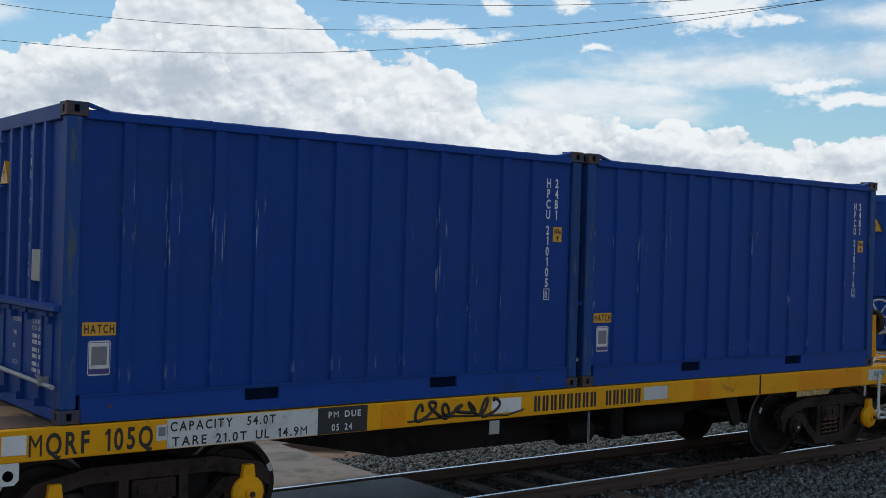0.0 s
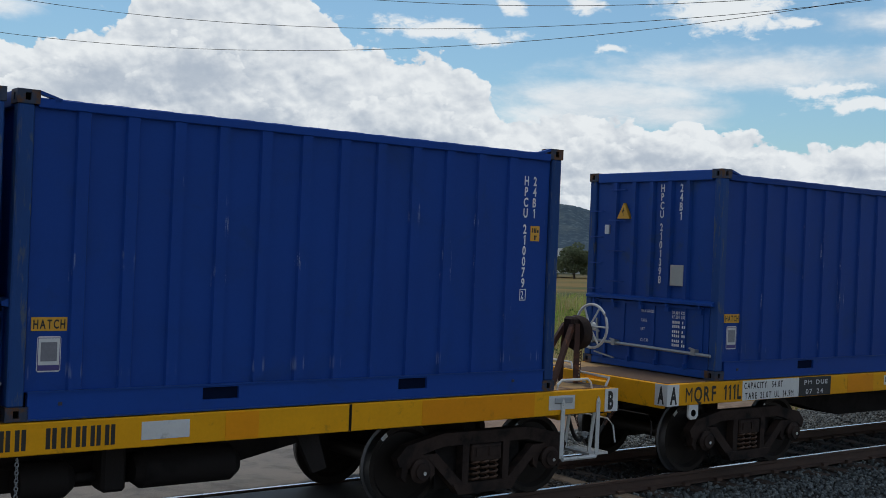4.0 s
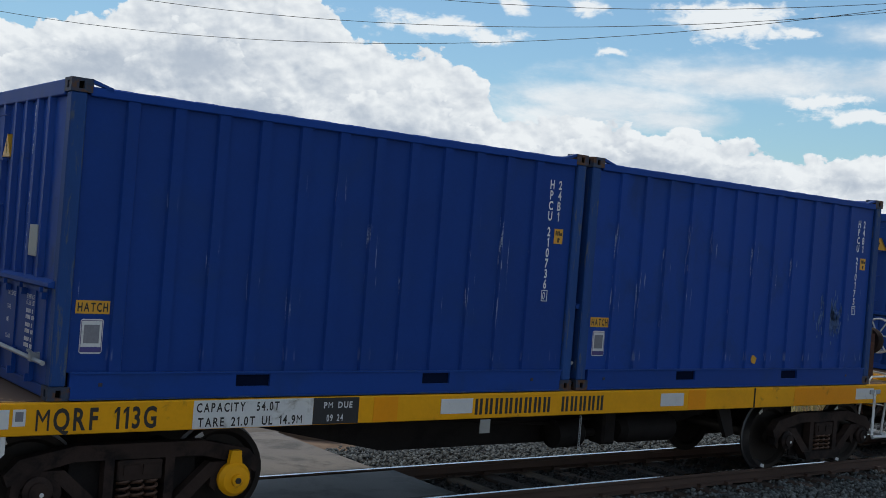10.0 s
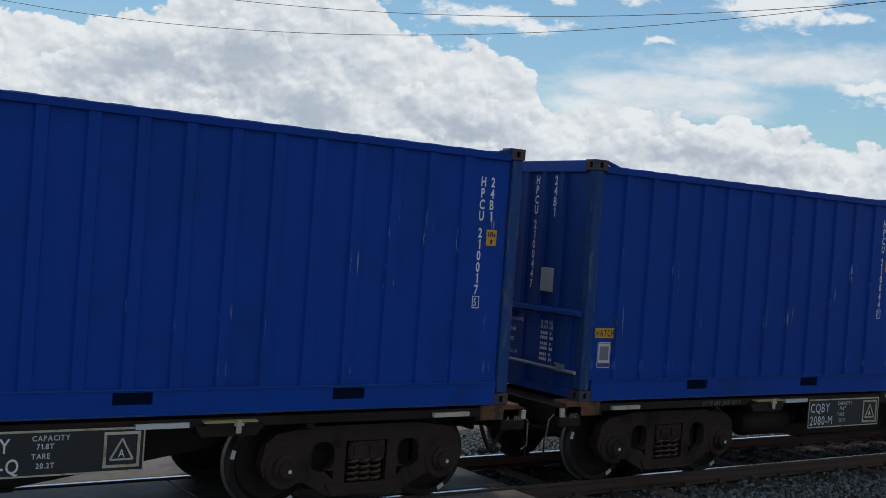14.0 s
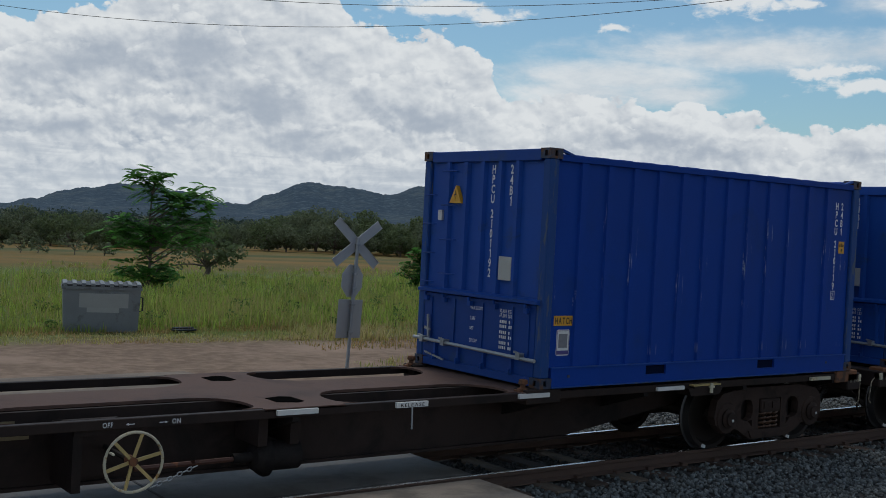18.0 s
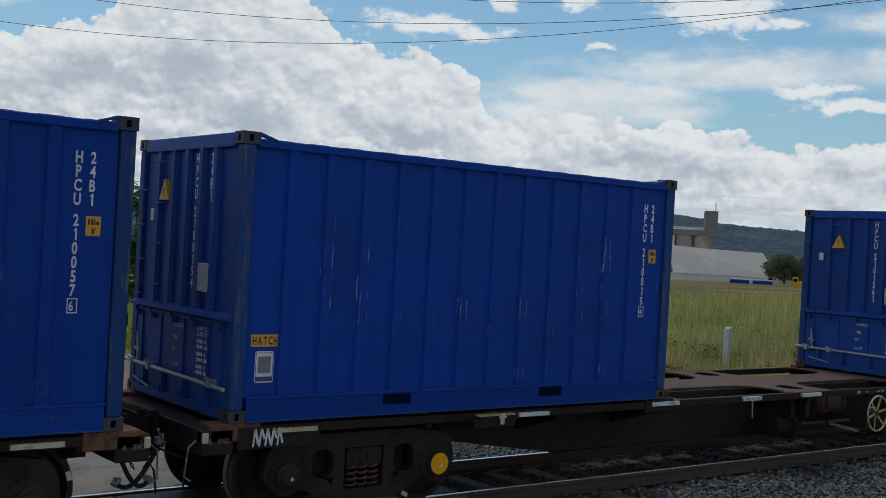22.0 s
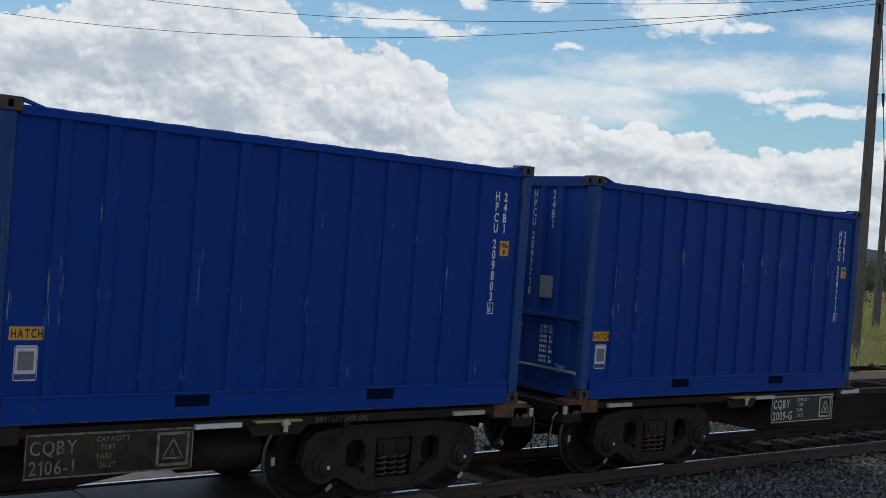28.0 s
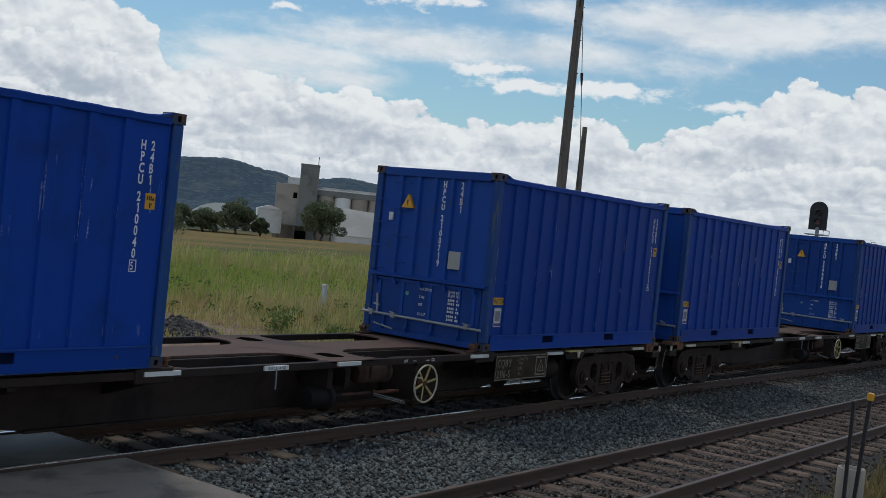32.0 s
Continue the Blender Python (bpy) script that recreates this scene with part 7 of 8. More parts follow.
def grass_field(name, regions, mat, label, seed, blade=(0.005, 0.011)):
    """Bent blades in tufts; regions: (x0, x1, y0, y1, number, low, high)."""
    rng = np.random.default_rng(seed)
    vs, n_all = [], 0
    for x0, x1, y0, y1, n, lo, hi in regions:
        tx, ty = rng.uniform(x0, x1, n // 5 + 1), y0 + (y1 - y0) * rng.uniform(0, 1, n // 5 + 1) ** 1.25
        i = rng.integers(0, len(tx), n)
        x, y = tx[i] + rng.normal(0, 0.10, n), ty[i] + rng.normal(0, 0.10, n)
        patch = np.array([noise.noise((a * 0.16, b * 0.16, 5.0)) for a, b in zip(tx, ty)])[i]
        tuft = rng.uniform(0.55, 1.25, len(tx))[i]
        h = rng.uniform(lo, hi, n) * (1.0 + 0.7 * patch) * tuft
        a, lean = rng.uniform(0, 2 * math.pi, n), np.abs(rng.normal(0.15, 0.42, n)).clip(0.05, 1.2)
        w = rng.uniform(blade[0], blade[1], n) * (1.0 + np.hypot(x, y + 10.7) / 45.0)
        z = np.array([ground_z(p, q) for p, q in zip(tx, ty)])[i] - 0.02
        dx, dy = np.cos(a), np.sin(a)
        sx, sy = -dy * w, dx * w
        # blades face the open side as often as not
        for k, (u, bend, ww) in enumerate(((0, 0, 1.0), (0.55, 0.3, 0.8), (1.0, 1.0, 0.08))):
            cx, cy, cz = x + dx * lean * h * bend, y + dy * lean * h * bend, z + h * u
            vs.append(np.stack([cx - sx * ww, cy - sy * ww, cz], 1))
            vs.append(np.stack([cx + sx * ww, cy + sy * ww, cz], 1))
    out, faces, o = [], [], 0
    for r in range(len(regions)):
        blk = np.stack(vs[6 * r:6 * r + 6], 1)
        n = len(blk)
        out.append(blk.reshape(-1, 3))
        b = (o + 6 * np.arange(n))[:, None]
        faces.append(np.concatenate([b + np.array([[0, 1, 3, 2]]), b + np.array([[2, 3, 5, 4]])]))
        o += 6 * n
    flat_mesh(name, np.concatenate(out), np.concatenate(faces), mat, label, "grass")


def limb(s, p, q, r0, r1, n=6):
    p, q = Vector(p), Vector(q)
    m = p.lerp(q, 0.5) + Vector((0.04, -0.03, 0.05)) * (q - p).length
    s.tube([p, m, q], [r0, (r0 + r1) / 2, r1], n)


def compound_tree(name, x, y, height, spread, seed, label, sprays, shoots, mat=LEAF_BRIGHT):
    """A young tree with a bare leader and long feathered leaves in bursts at its shoots."""
    t = thing(name, label, "tree", at=pose(x, y, ground_z(x, y) - 0.05))
    rng = random.Random(seed)
    s, tips = Shape(), []
    top = height * 0.86
    s.tube([(0, 0, 0), (0.05, -0.02, top * 0.35), (-0.03, 0.03, top * 0.7), (0.02, 0.0, top)], [0.07, 0.055, 0.04, 0.02], 7)
    for k, tip in enumerate(shoots):
        z = min(top * 0.95, max(0.15, tip[2] - 0.35 - 0.45 * math.hypot(tip[0], tip[1])))
        limb(s, (0, 0, z), tip, 0.035, 0.014)
        tips += [tip] * 3
        for j in range(2):
            b = rng.uniform(0, 6.28)
            p = Vector((0, 0, z)).lerp(Vector(tip), rng.uniform(0.55, 0.9))
            q = p + Vector((math.cos(b), math.sin(b), rng.uniform(0.1, 0.5))) * rng.uniform(0.12, 0.26) * spread
            limb(s, p, q, 0.02, 0.008, 5)
            tips.append(tuple(q))
    part("trunk", s.linked(), BARK, t, "", True)
    vs, fs = [], []
    for k in range(sprays):
        c = Vector(rng.choice(tips)) + Vector((rng.gauss(0, 0.09), rng.gauss(0, 0.09), rng.gauss(0, 0.08))) * spread
        a, up = rng.uniform(0, 6.28), rng.uniform(-0.35, 0.75)
        d = Vector((math.cos(a), math.sin(a), up)).normalized()
        L = rng.uniform(0.5, 0.85) * (height / 4.8) ** 0.5
        side = d.cross(Vector((0, 0, 1))).normalized()
        for j in range(7):
            u = (j + 1) / 7
            p = c + d * (L * u) + Vector((0, 0, -0.35 * L * u * u))
            ll = 0.30 * L * math.sin(math.pi * (0.15 + 0.8 * u)) + 0.04
            for q in (-1, 1):
                tip = p + (side * q * 0.9 + d * 0.45).normalized() * ll + Vector((0, 0, -0.25 * ll))
                w = d * (0.34 * ll)
                m = (p + tip) / 2 + Vector((0, 0, 0.02))
                o = len(vs)
                vs += [p[:], (m - w)[:], tip[:], (m + w)[:]]
                fs.append((o, o + 1, o + 2, o + 3))
    flat_mesh("crown", np.array(vs), np.array(fs), mat, "", "", t)
    return t


def leafy_crown(rng, clumps, per, size, out):
    """Leaves in clumps, each a small bent blade."""
    vs, fs = [], []
    for (cx, cy, cz, r) in clumps:
        for k in range(per):
            u = Vector((rng.gauss(0, 1), rng.gauss(0, 1), rng.gauss(0, 1)))
            u = u.normalized() * (r * rng.uniform(0.35, 1.0) ** 0.6)
            p = Vector((cx, cy, cz)) + Vector((u.x, u.y, u.z * 0.75))
            d = Vector((rng.gauss(0, 1), rng.gauss(0, 1), rng.gauss(-0.3, 0.7))).normalized()
            s = d.cross(Vector((rng.gauss(0, 1), rng.gauss(0, 1), rng.gauss(0, 1)))).normalized()
            L = size * rng.uniform(0.6, 1.4)
            o = len(vs)
            vs += [(p - d * L)[:], (p - s * L * 0.45)[:], (p + d * L)[:], (p + s * L * 0.45)[:]]
            fs.append((o, o + 1, o + 2, o + 3))
    return np.array(vs), np.array(fs)


def broad_tree(name, at, height, width, seed, label, mat, clump_n=14, per=60, leaf=0.16, trunk=0.3, group=""):
    t = thing(name, label, "tree", group, at=at)
    rng = random.Random(seed)
    s, clumps = Shape(), []
    fork = height * rng.uniform(0.14, 0.24)
    limb(s, (0, 0, -0.1), (rng.uniform(-0.1, 0.1) * width, 0, fork), trunk * 0.5, trunk * 0.36, 7)
    for k in range(clump_n):
        a, r = 2.4 * k + rng.uniform(-0.4, 0.4), width * 0.5 * math.sqrt((k + 0.5) / clump_n)
        h = height * (0.93 - 0.45 * (r / (width * 0.5)) ** 1.6) * rng.uniform(0.86, 1.04)
        if k % 3 == 2:
            h *= 0.55
        c = (r * math.cos(a), r * math.sin(a), h)
        limb(s, (0, 0, fork * rng.uniform(0.75, 1.0)), (c[0] * 0.9, c[1] * 0.9, c[2] - 0.05 * height), trunk * 0.2, trunk * 0.05, 5)
        clumps.append((*c, width * rng.uniform(0.15, 0.25)))
    part("trunk", s.linked(), BARK, t, "", True)
    v, f = leafy_crown(rng, clumps, per, leaf, t)
    flat_mesh("crown", v, f, mat, "", "", t)
    return t


def bearing(az, d):
    return d * math.sin(radians(az)), EYE[1] + d * math.cos(radians(az))


def build_plants():
    grass_field("tall_grass", [(4, 62, 17.2, 30, 52000, 0.22, 0.52), (8, 80, 26, 46, 30000, 0.25, 0.55), (20, 110, 40, 60, 12000, 0.2, 0.4), (40, 84, 20, 44, 6000, 0.5, 0.95)], GRASS, "tall green roadside grass with seed heads", 21)
    grass_field("verge_straw", [(4, 30, 16.7, 18.9, 12000, 0.04, 0.17), (14, 26, 12.5, 16.5, 2600, 0.04, 0.12)], STRAW, "short straw-coloured grass along the edge of the dirt", 25)
    grass_field("wayside_grass", [(20.5, 30, 8.5, 17.5, 9500, 0.10, 0.36), (15.0, 24, 14.2, 17.5, 3500, 0.08, 0.3), (16.5, 21, 9.0, 11.0, 900, 0.05, 0.2), (21, 60, 4.2, 17.5, 26000, 0.3, 0.75), (30, 120, 4.5, 24, 12000, 0.35, 0.7), (38, 84, 14, 44, 15000, 0.6, 1.15), (4.5, 17, 14.6, 17.8, 6000, 0.05, 0.16), (13.2, 17.5, 9, 10.5, 500, 0.06, 0.16)], DRYGRASS, "drying wayside grass between road and track", 22)
    grass_field("siding_grass", [(17.0, 40, -9.5, -6.1, 9000, 0.15, 0.42), (13.2, 17.4, -7.4, -6.1, 2200, 0.06, 0.22), (10.5, 30, -6.5, -5.6, 8200, 0.04, 0.17), (13, 40, -3.2, -1.6, 300, 0.04, 0.13)], REDGRASS, "thin dry grass beside the siding", 23)
    # broad-leaved weeds among the grass
    rw = random.Random(91)
    clumps = []
    for k in range(330):
        x, y = rw.uniform(5, 60), 17.6 + 24 * rw.random() ** 1.5
        if k % 3 == 0:
            x, y = rw.uniform(22, 58), rw.uniform(5.5, 17)
        r = rw.uniform(0.12, 0.34)
        clumps.append((x, y, ground_z(x, y) + r * rw.uniform(0.5, 1.1), r))
    for x, y, r in ((21.4, 9.9, 0.42), (26.2, 10.4, 0.5), (24.2, 12.2, 0.4), (29.5, 9.4, 0.5), (22.6, 8.9, 0.3), (27.8, 12.6, 0.45), (31.5, 11.0, 0.5)):
        for k in range(7):
            q = r * rw.uniform(0.4, 0.8)
            px, py = x + rw.gauss(0, r * 0.7), y + rw.gauss(0, r * 0.7)
            clumps.append((px, py, ground_z(px, py) + q * rw.uniform(0.5, 1.4), q))
    v, f = leafy_crown(rw, clumps, 46, 0.055, None)
    flat_mesh("weeds", v, f, WEED, "broad-leaved green weeds among the roadside grass", "weeds")
    bursts = ((-0.35, 4.75), (0.0, 4.9), (0.45, 4.55), (0.2, 4.2), (0.95, 4.0), (1.5, 4.1), (2.2, 4.25), (1.8, 3.7), (2.4, 3.6), (1.2, 3.3), (2.0, 3.0), (1.5, 2.5), (2.3, 2.4), (0.7, 3.5), (0.9, 2.8),
              (-0.9, 2.9), (-1.2, 2.5), (-0.5, 2.6), (-0.9, 2.1), (0.3, 1.9), (0.2, 2.4), (-0.6, 1.1), (-1.0, 0.9), (0.5, 1.0), (0.95, 0.8), (-0.2, 0.6), (0.35, 0.45))
    rb = random.Random(12)
    compound_tree("young_tree", 17.95, 33.3, 5.0, 1.9, 3, "slender young tree with long feathered bright green leaves", 560,
                  [(0.92 * d + rb.uniform(-0.15, 0.15), -0.39 * d + rb.uniform(-0.45, 0.45), z) for d, z in bursts])
    bursts = [(-0.10, 2.05), (0.25, 1.95), (-0.35, 1.75), (0.5, 1.6), (0.1, 1.55), (-0.55, 1.3), (0.65, 1.2), (0.0, 1.1), (-0.7, 0.85), (0.7, 0.8), (-0.3, 0.8), (0.35, 0.7), (-0.5, 0.4), (0.5, 0.35), (0.0, 0.35)]
    compound_tree("young_tree", 34.3, 37.0, 2.3, 1.0, 8, "small bushy young tree with feathered green leaves in grass", 330,
                  [(0.8 * d + rb.uniform(-0.2, 0.2), -0.6 * d + rb.uniform(-0.2, 0.2), z) for d, z in bursts])
    broad_tree("paddock_tree", pose(27.8, 49.0, ground_z(27, 49)), 2.9, 4.0, 5, "low dark spreading tree standing in the paddock", LEAF_DARK, 16, 110, 0.13, 0.35)
    # trees before the silo
    for i, (az, d, h, w) in enumerate(((47.75, 270, 9.8, 9.6), (43.5, 285, 8.4, 8.5), (41.9, 292, 6.2, 8.4), (44.7, 288, 4.6, 4), (40.2, 292, 8.5, 9), (54.4, 300, 8, 9), (55.6, 310, 7, 9))):
        x, y = bearing(az, d)
        broad_tree("silo_tree", pose(x, y, ground_z(x, y) + 0.1), h, w, 40 + i, "broad dark gum tree standing before the grain silos", LEAF_GUM, 26, 210, 0.34, 0.7, "trees by the silos")
    # the line of trees across the paddock
    rng = random.Random(77)
    protos = [broad_tree("paddock_gum", pose(-400 - 20 * k, 200, ground_z(-400, 200)), 4.6 + 0.5 * k, 5.2 + 0.6 * k, 60 + k, "grey-green gum tree in the tree line across the paddock", LEAF_GUM if k % 2 else LEAF_DARK, 20, 130, 0.22, 0.34, "tree line across the paddock") for k in range(4)]
    for k in range(120):
        az = 9.0 + 31.0 * k / 120 + rng.uniform(-0.4, 0.4)
        d = rng.uniform(165, 215) if az > 26 else rng.uniform(150, 180)
        x, y = bearing(az, d)
        place_scaled(protos[k % 4], x, y, rng.uniform(0.78, 1.25) if az > 28 else rng.uniform(0.5, 0.85), rng)
    for k in range(16):
        az = 57 + 20 * k / 16 + rng.uniform(-0.5, 0.5)
        x, y = bearing(az, rng.uniform(120, 240))
        place_scaled(protos[k % 4], x, y, rng.uniform(0.8, 1.3), rng)
    # woods far across the plain
    rf = random.Random(55)
    clumps = []
    for k in range(1500):
        a, q = rf.uniform(-5, 80), 430 * 3.4 ** rf.random()
        x, y = bearing(a, q)
        h = rf.uniform(2.5, 6.5) * (1 + 0.5 * noise.noise((a * 0.5, q * 0.01, 2.0)))
        clumps.append((x, y, ground_z(x, y) + h * 0.55, h))
    v, f = leafy_crown(rf, clumps, 22, 1.1, None)
    flat_mesh("far_woods", v, f, LEAF_WOODS, "far grey-green woods across the plain below the hills", "woods")
    # low bushes in the paddock
    for az, d, h in ((16.2, 96, 1.6), (17.0, 97, 1.2), (18.7, 95, 1.9), (15.0, 99, 1.3), (20.1, 94, 1.1)):
        x, y = bearing(az, d)
        broad_tree("paddock_bush", pose(x, y, ground_z(x, y)), h, h * 1.3, int(az * 10), "small rounded bush in the dry paddock", LEAF_GUM, 7, 40, 0.12, 0.1, "bushes in the paddock")


def place_scaled(proto, x, y, sc, rng):
    o = copy_thing(proto, pose(x, y, ground_z(x, y) - 0.1, 0, 0, rng.uniform(0, 360)))
    o.scale = (sc, sc, sc * rng.uniform(0.8, 1.1))
    return o


# ---- hills ---------------------------------------------------------------
def build_hills():
    m = bpy.data.materials.new("hazy_wooded_slope")
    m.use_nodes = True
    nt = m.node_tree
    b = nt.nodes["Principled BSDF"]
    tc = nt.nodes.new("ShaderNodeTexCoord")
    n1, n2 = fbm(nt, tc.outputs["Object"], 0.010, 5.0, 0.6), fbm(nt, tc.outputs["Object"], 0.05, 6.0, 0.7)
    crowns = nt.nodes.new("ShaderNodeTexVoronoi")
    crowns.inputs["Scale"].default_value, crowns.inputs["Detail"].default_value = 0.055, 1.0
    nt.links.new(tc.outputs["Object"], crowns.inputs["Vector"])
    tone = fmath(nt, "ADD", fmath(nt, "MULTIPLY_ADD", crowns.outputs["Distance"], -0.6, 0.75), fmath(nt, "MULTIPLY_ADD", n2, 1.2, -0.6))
    # distance haze is put into these colours: the woods are tinted blue-grey
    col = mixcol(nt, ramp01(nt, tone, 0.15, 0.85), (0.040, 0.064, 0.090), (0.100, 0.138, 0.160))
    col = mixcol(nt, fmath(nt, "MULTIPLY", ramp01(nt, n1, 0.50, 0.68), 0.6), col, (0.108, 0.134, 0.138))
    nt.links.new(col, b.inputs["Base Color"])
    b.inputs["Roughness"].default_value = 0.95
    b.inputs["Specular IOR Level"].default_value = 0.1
    bp = nt.nodes.new("ShaderNodeBump")
    bp.inputs["Strength"].default_value, bp.inputs["Distance"].default_value = 0.35, 10.0
    nt.links.new(n2, bp.inputs["Height"])
    nt.links.new(bp.outputs[0], b.inputs["Normal"])
    far = [(-30, 0.3), (2, 0.2), (9, -0.1), (14.2, -0.12), (15.4, 0.02), (16.7, 0.33), (18.0, 0.75), (19.3, 1.03), (20.6, 1.23), (21.9, 1.30), (23.5, 1.05), (25.6, 0.60), (26.7, 0.57), (28.0, 1.15), (29.7, 1.87), (31.4, 1.72), (34.0, 1.44), (35.6, 1.95),
           (37.4, 2.4), (40.0, 2.25), (42.6, 2.43), (45.3, 2.02), (46.5, 1.75), (47.5, 1.92), (48.6, 2.10), (50.0, 1.97), (51.6, 1.70), (53.6, 1.62), (56.5, 1.46), (62, 1.0), (70, 0.6), (100, 0.5)]
    rise = [(-30, 0.0), (15, 0.0), (24, 0.20), (31, 0.05), (38, 0.3), (43, 0.1), (47, 0.25), (52, 0.1), (59, 0.35), (70, 0.1), (100, 0.1)]
    for name, dist, crest, label in (("hill_range", 3300.0, far, "range of dark wooded hills on the horizon, haze painted in as blue-grey"), ("low_rise", 2300.0, rise, "low wooded rise before the hills, tinted with the same haze")):
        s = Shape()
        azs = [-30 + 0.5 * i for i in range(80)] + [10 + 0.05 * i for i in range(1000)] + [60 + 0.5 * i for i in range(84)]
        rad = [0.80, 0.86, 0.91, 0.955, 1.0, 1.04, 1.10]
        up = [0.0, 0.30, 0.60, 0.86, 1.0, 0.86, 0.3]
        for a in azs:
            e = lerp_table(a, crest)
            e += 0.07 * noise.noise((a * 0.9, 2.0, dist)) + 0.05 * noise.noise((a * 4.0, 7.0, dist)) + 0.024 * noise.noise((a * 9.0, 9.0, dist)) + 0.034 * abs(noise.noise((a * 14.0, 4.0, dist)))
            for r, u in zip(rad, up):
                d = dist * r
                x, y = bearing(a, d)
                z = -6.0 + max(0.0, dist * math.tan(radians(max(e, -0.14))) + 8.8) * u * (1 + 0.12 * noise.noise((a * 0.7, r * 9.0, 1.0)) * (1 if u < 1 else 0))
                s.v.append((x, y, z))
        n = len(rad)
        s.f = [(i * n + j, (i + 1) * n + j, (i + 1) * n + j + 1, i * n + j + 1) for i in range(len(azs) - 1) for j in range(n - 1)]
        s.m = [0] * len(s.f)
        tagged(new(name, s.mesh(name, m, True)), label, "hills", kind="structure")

# ---- things beyond and beside the track ----------------------------------
TARPAULIN = surface("dusty_tarpaulin", (0.40, 0.375, 0.34), 0.8, 0.0, 0.12, 0.12, 2.0, 0.1, (0.52, 0.50, 0.47), 0.56, 0.06, 0.09)
CONCRETE = surface("pale_concrete", (0.36, 0.31, 0.26), 0.85, 0.0, 0.15, 0.15, 3.0, 0.1, (0.24, 0.22, 0.19), 0.58, 0.1, 0.12)
CONCRETE_DARK = surface("weathered_concrete", (0.20, 0.20, 0.19), 0.85, 0.0, 0.15, 0.15, 3.0, 0.1, (0.13, 0.13, 0.12), 0.58, 0.1, 0.15)
SHEETWHITE = surface("white_sheeting", (0.72, 0.72, 0.70), 0.55, 0.0, 0.1, 0.1, 2.0, 0.1, (0.42, 0.40, 0.37), 0.58, 0.1, 0.07)
SIGNBACK = surface("dull_sign_back", (0.36, 0.37, 0.37), 0.55, 0.4, 0.12, 4.0, 40.0, 0.05)
BINSTEEL = surface("grey_bin_steel", (0.20, 0.215, 0.22), 0.55, 0.3, 0.18, 2.5, 40.0, 0.1, (0.13, 0.13, 0.13), 0.6, 0.08, 3.0)
POLEWOOD = surface("weathered_pole", (0.15, 0.125, 0.105), 0.85, 0.0, 0.25, 2.0, 40.0, 0.4, (0.08, 0.07, 0.06), 0.58, 0.1, 3.0, stretch=(4, 4, 0.4))
WIRE = surface("dark_wire", (0.03, 0.03, 0.032), 0.6, 0.3, 0.1, 5.0, 50.0, 0.0)
SIGNALBLACK = surface("signal_black", (0.014, 0.014, 0.015), 0.5, 0.0, 0.2, 5.0, 50.0, 0.05)
DULLRED = surface("unlit_red_lens", (0.10, 0.015, 0.012), 0.25, 0.0, 0.1, 5.0, 50.0, 0.0)


def frame_at(az, d, z=0.0):
    """A pose on the bearing, its x to the right across the view, its y away."""
    x, y = bearing(az, d)
    return pose(x, y, z, 0, 0, -az)


def crossbuck():
    t = thing("crossbuck_sign", "railway crossbuck and stop sign seen from behind on a grey post", "road sign", at=pose(12.76, 9.55, -0.34, 0, 2.6, 0))
    part("post", Shape().tube([(0, 0, 0), (0, 0, 2.82)], 0.038, 10), GALV, t, "grey steel post", True)
    for k, s in enumerate((-1, 1)):
        b = Shape().box(-0.68, 0.68, -0.006, 0.006, -0.095, 0.095).box(-0.68, 0.68, -0.022, 0.0, 0.087, 0.099).box(-0.68, 0.68, -0.022, 0.0, -0.099, -0.087)
        o = part("sign_blade", b, SIGNBACK, t, "aluminium crossbuck blade")
        o.matrix_local = Matrix.Translation((0.02, 0.05 + 0.026 * k, 2.70)) @ pose(0, 0, 0, 0, 0, -4) @ pose(0, 0, 0, 0, s * 41, 0)
    a = [math.pi / 8 + math.pi / 4 * i for i in range(8)]
    o = part("stop_board", Shape().prism([(0.37 * math.cos(q), 0.37 * math.sin(q)) for q in a], "y", -0.004, 0.004), SIGNBACK, t, "octagonal board, grey back")
    o.matrix_local = Matrix.Translation((-0.03, 0.05, 1.90)) @ pose(0, 0, 0, 0, 0, 18)
    o = part("lower_board", box_of(-0.40, 0.40, -0.004, 0.004, -0.41, 0.41, 0.003), SIGNBACK, t, "rectangular board, grey back")
    o.matrix_local = Matrix.Translation((-0.02, 0.05, 1.09)) @ pose(0, 0, 0, 0, 0, 18)
    for z in (2.68, 2.05, 1.75, 1.40, 0.80):
        part("clamp", Shape().box(-0.05, 0.05, -0.045, 0.05, z - 0.02, z + 0.02, 0.005), GALV, t)


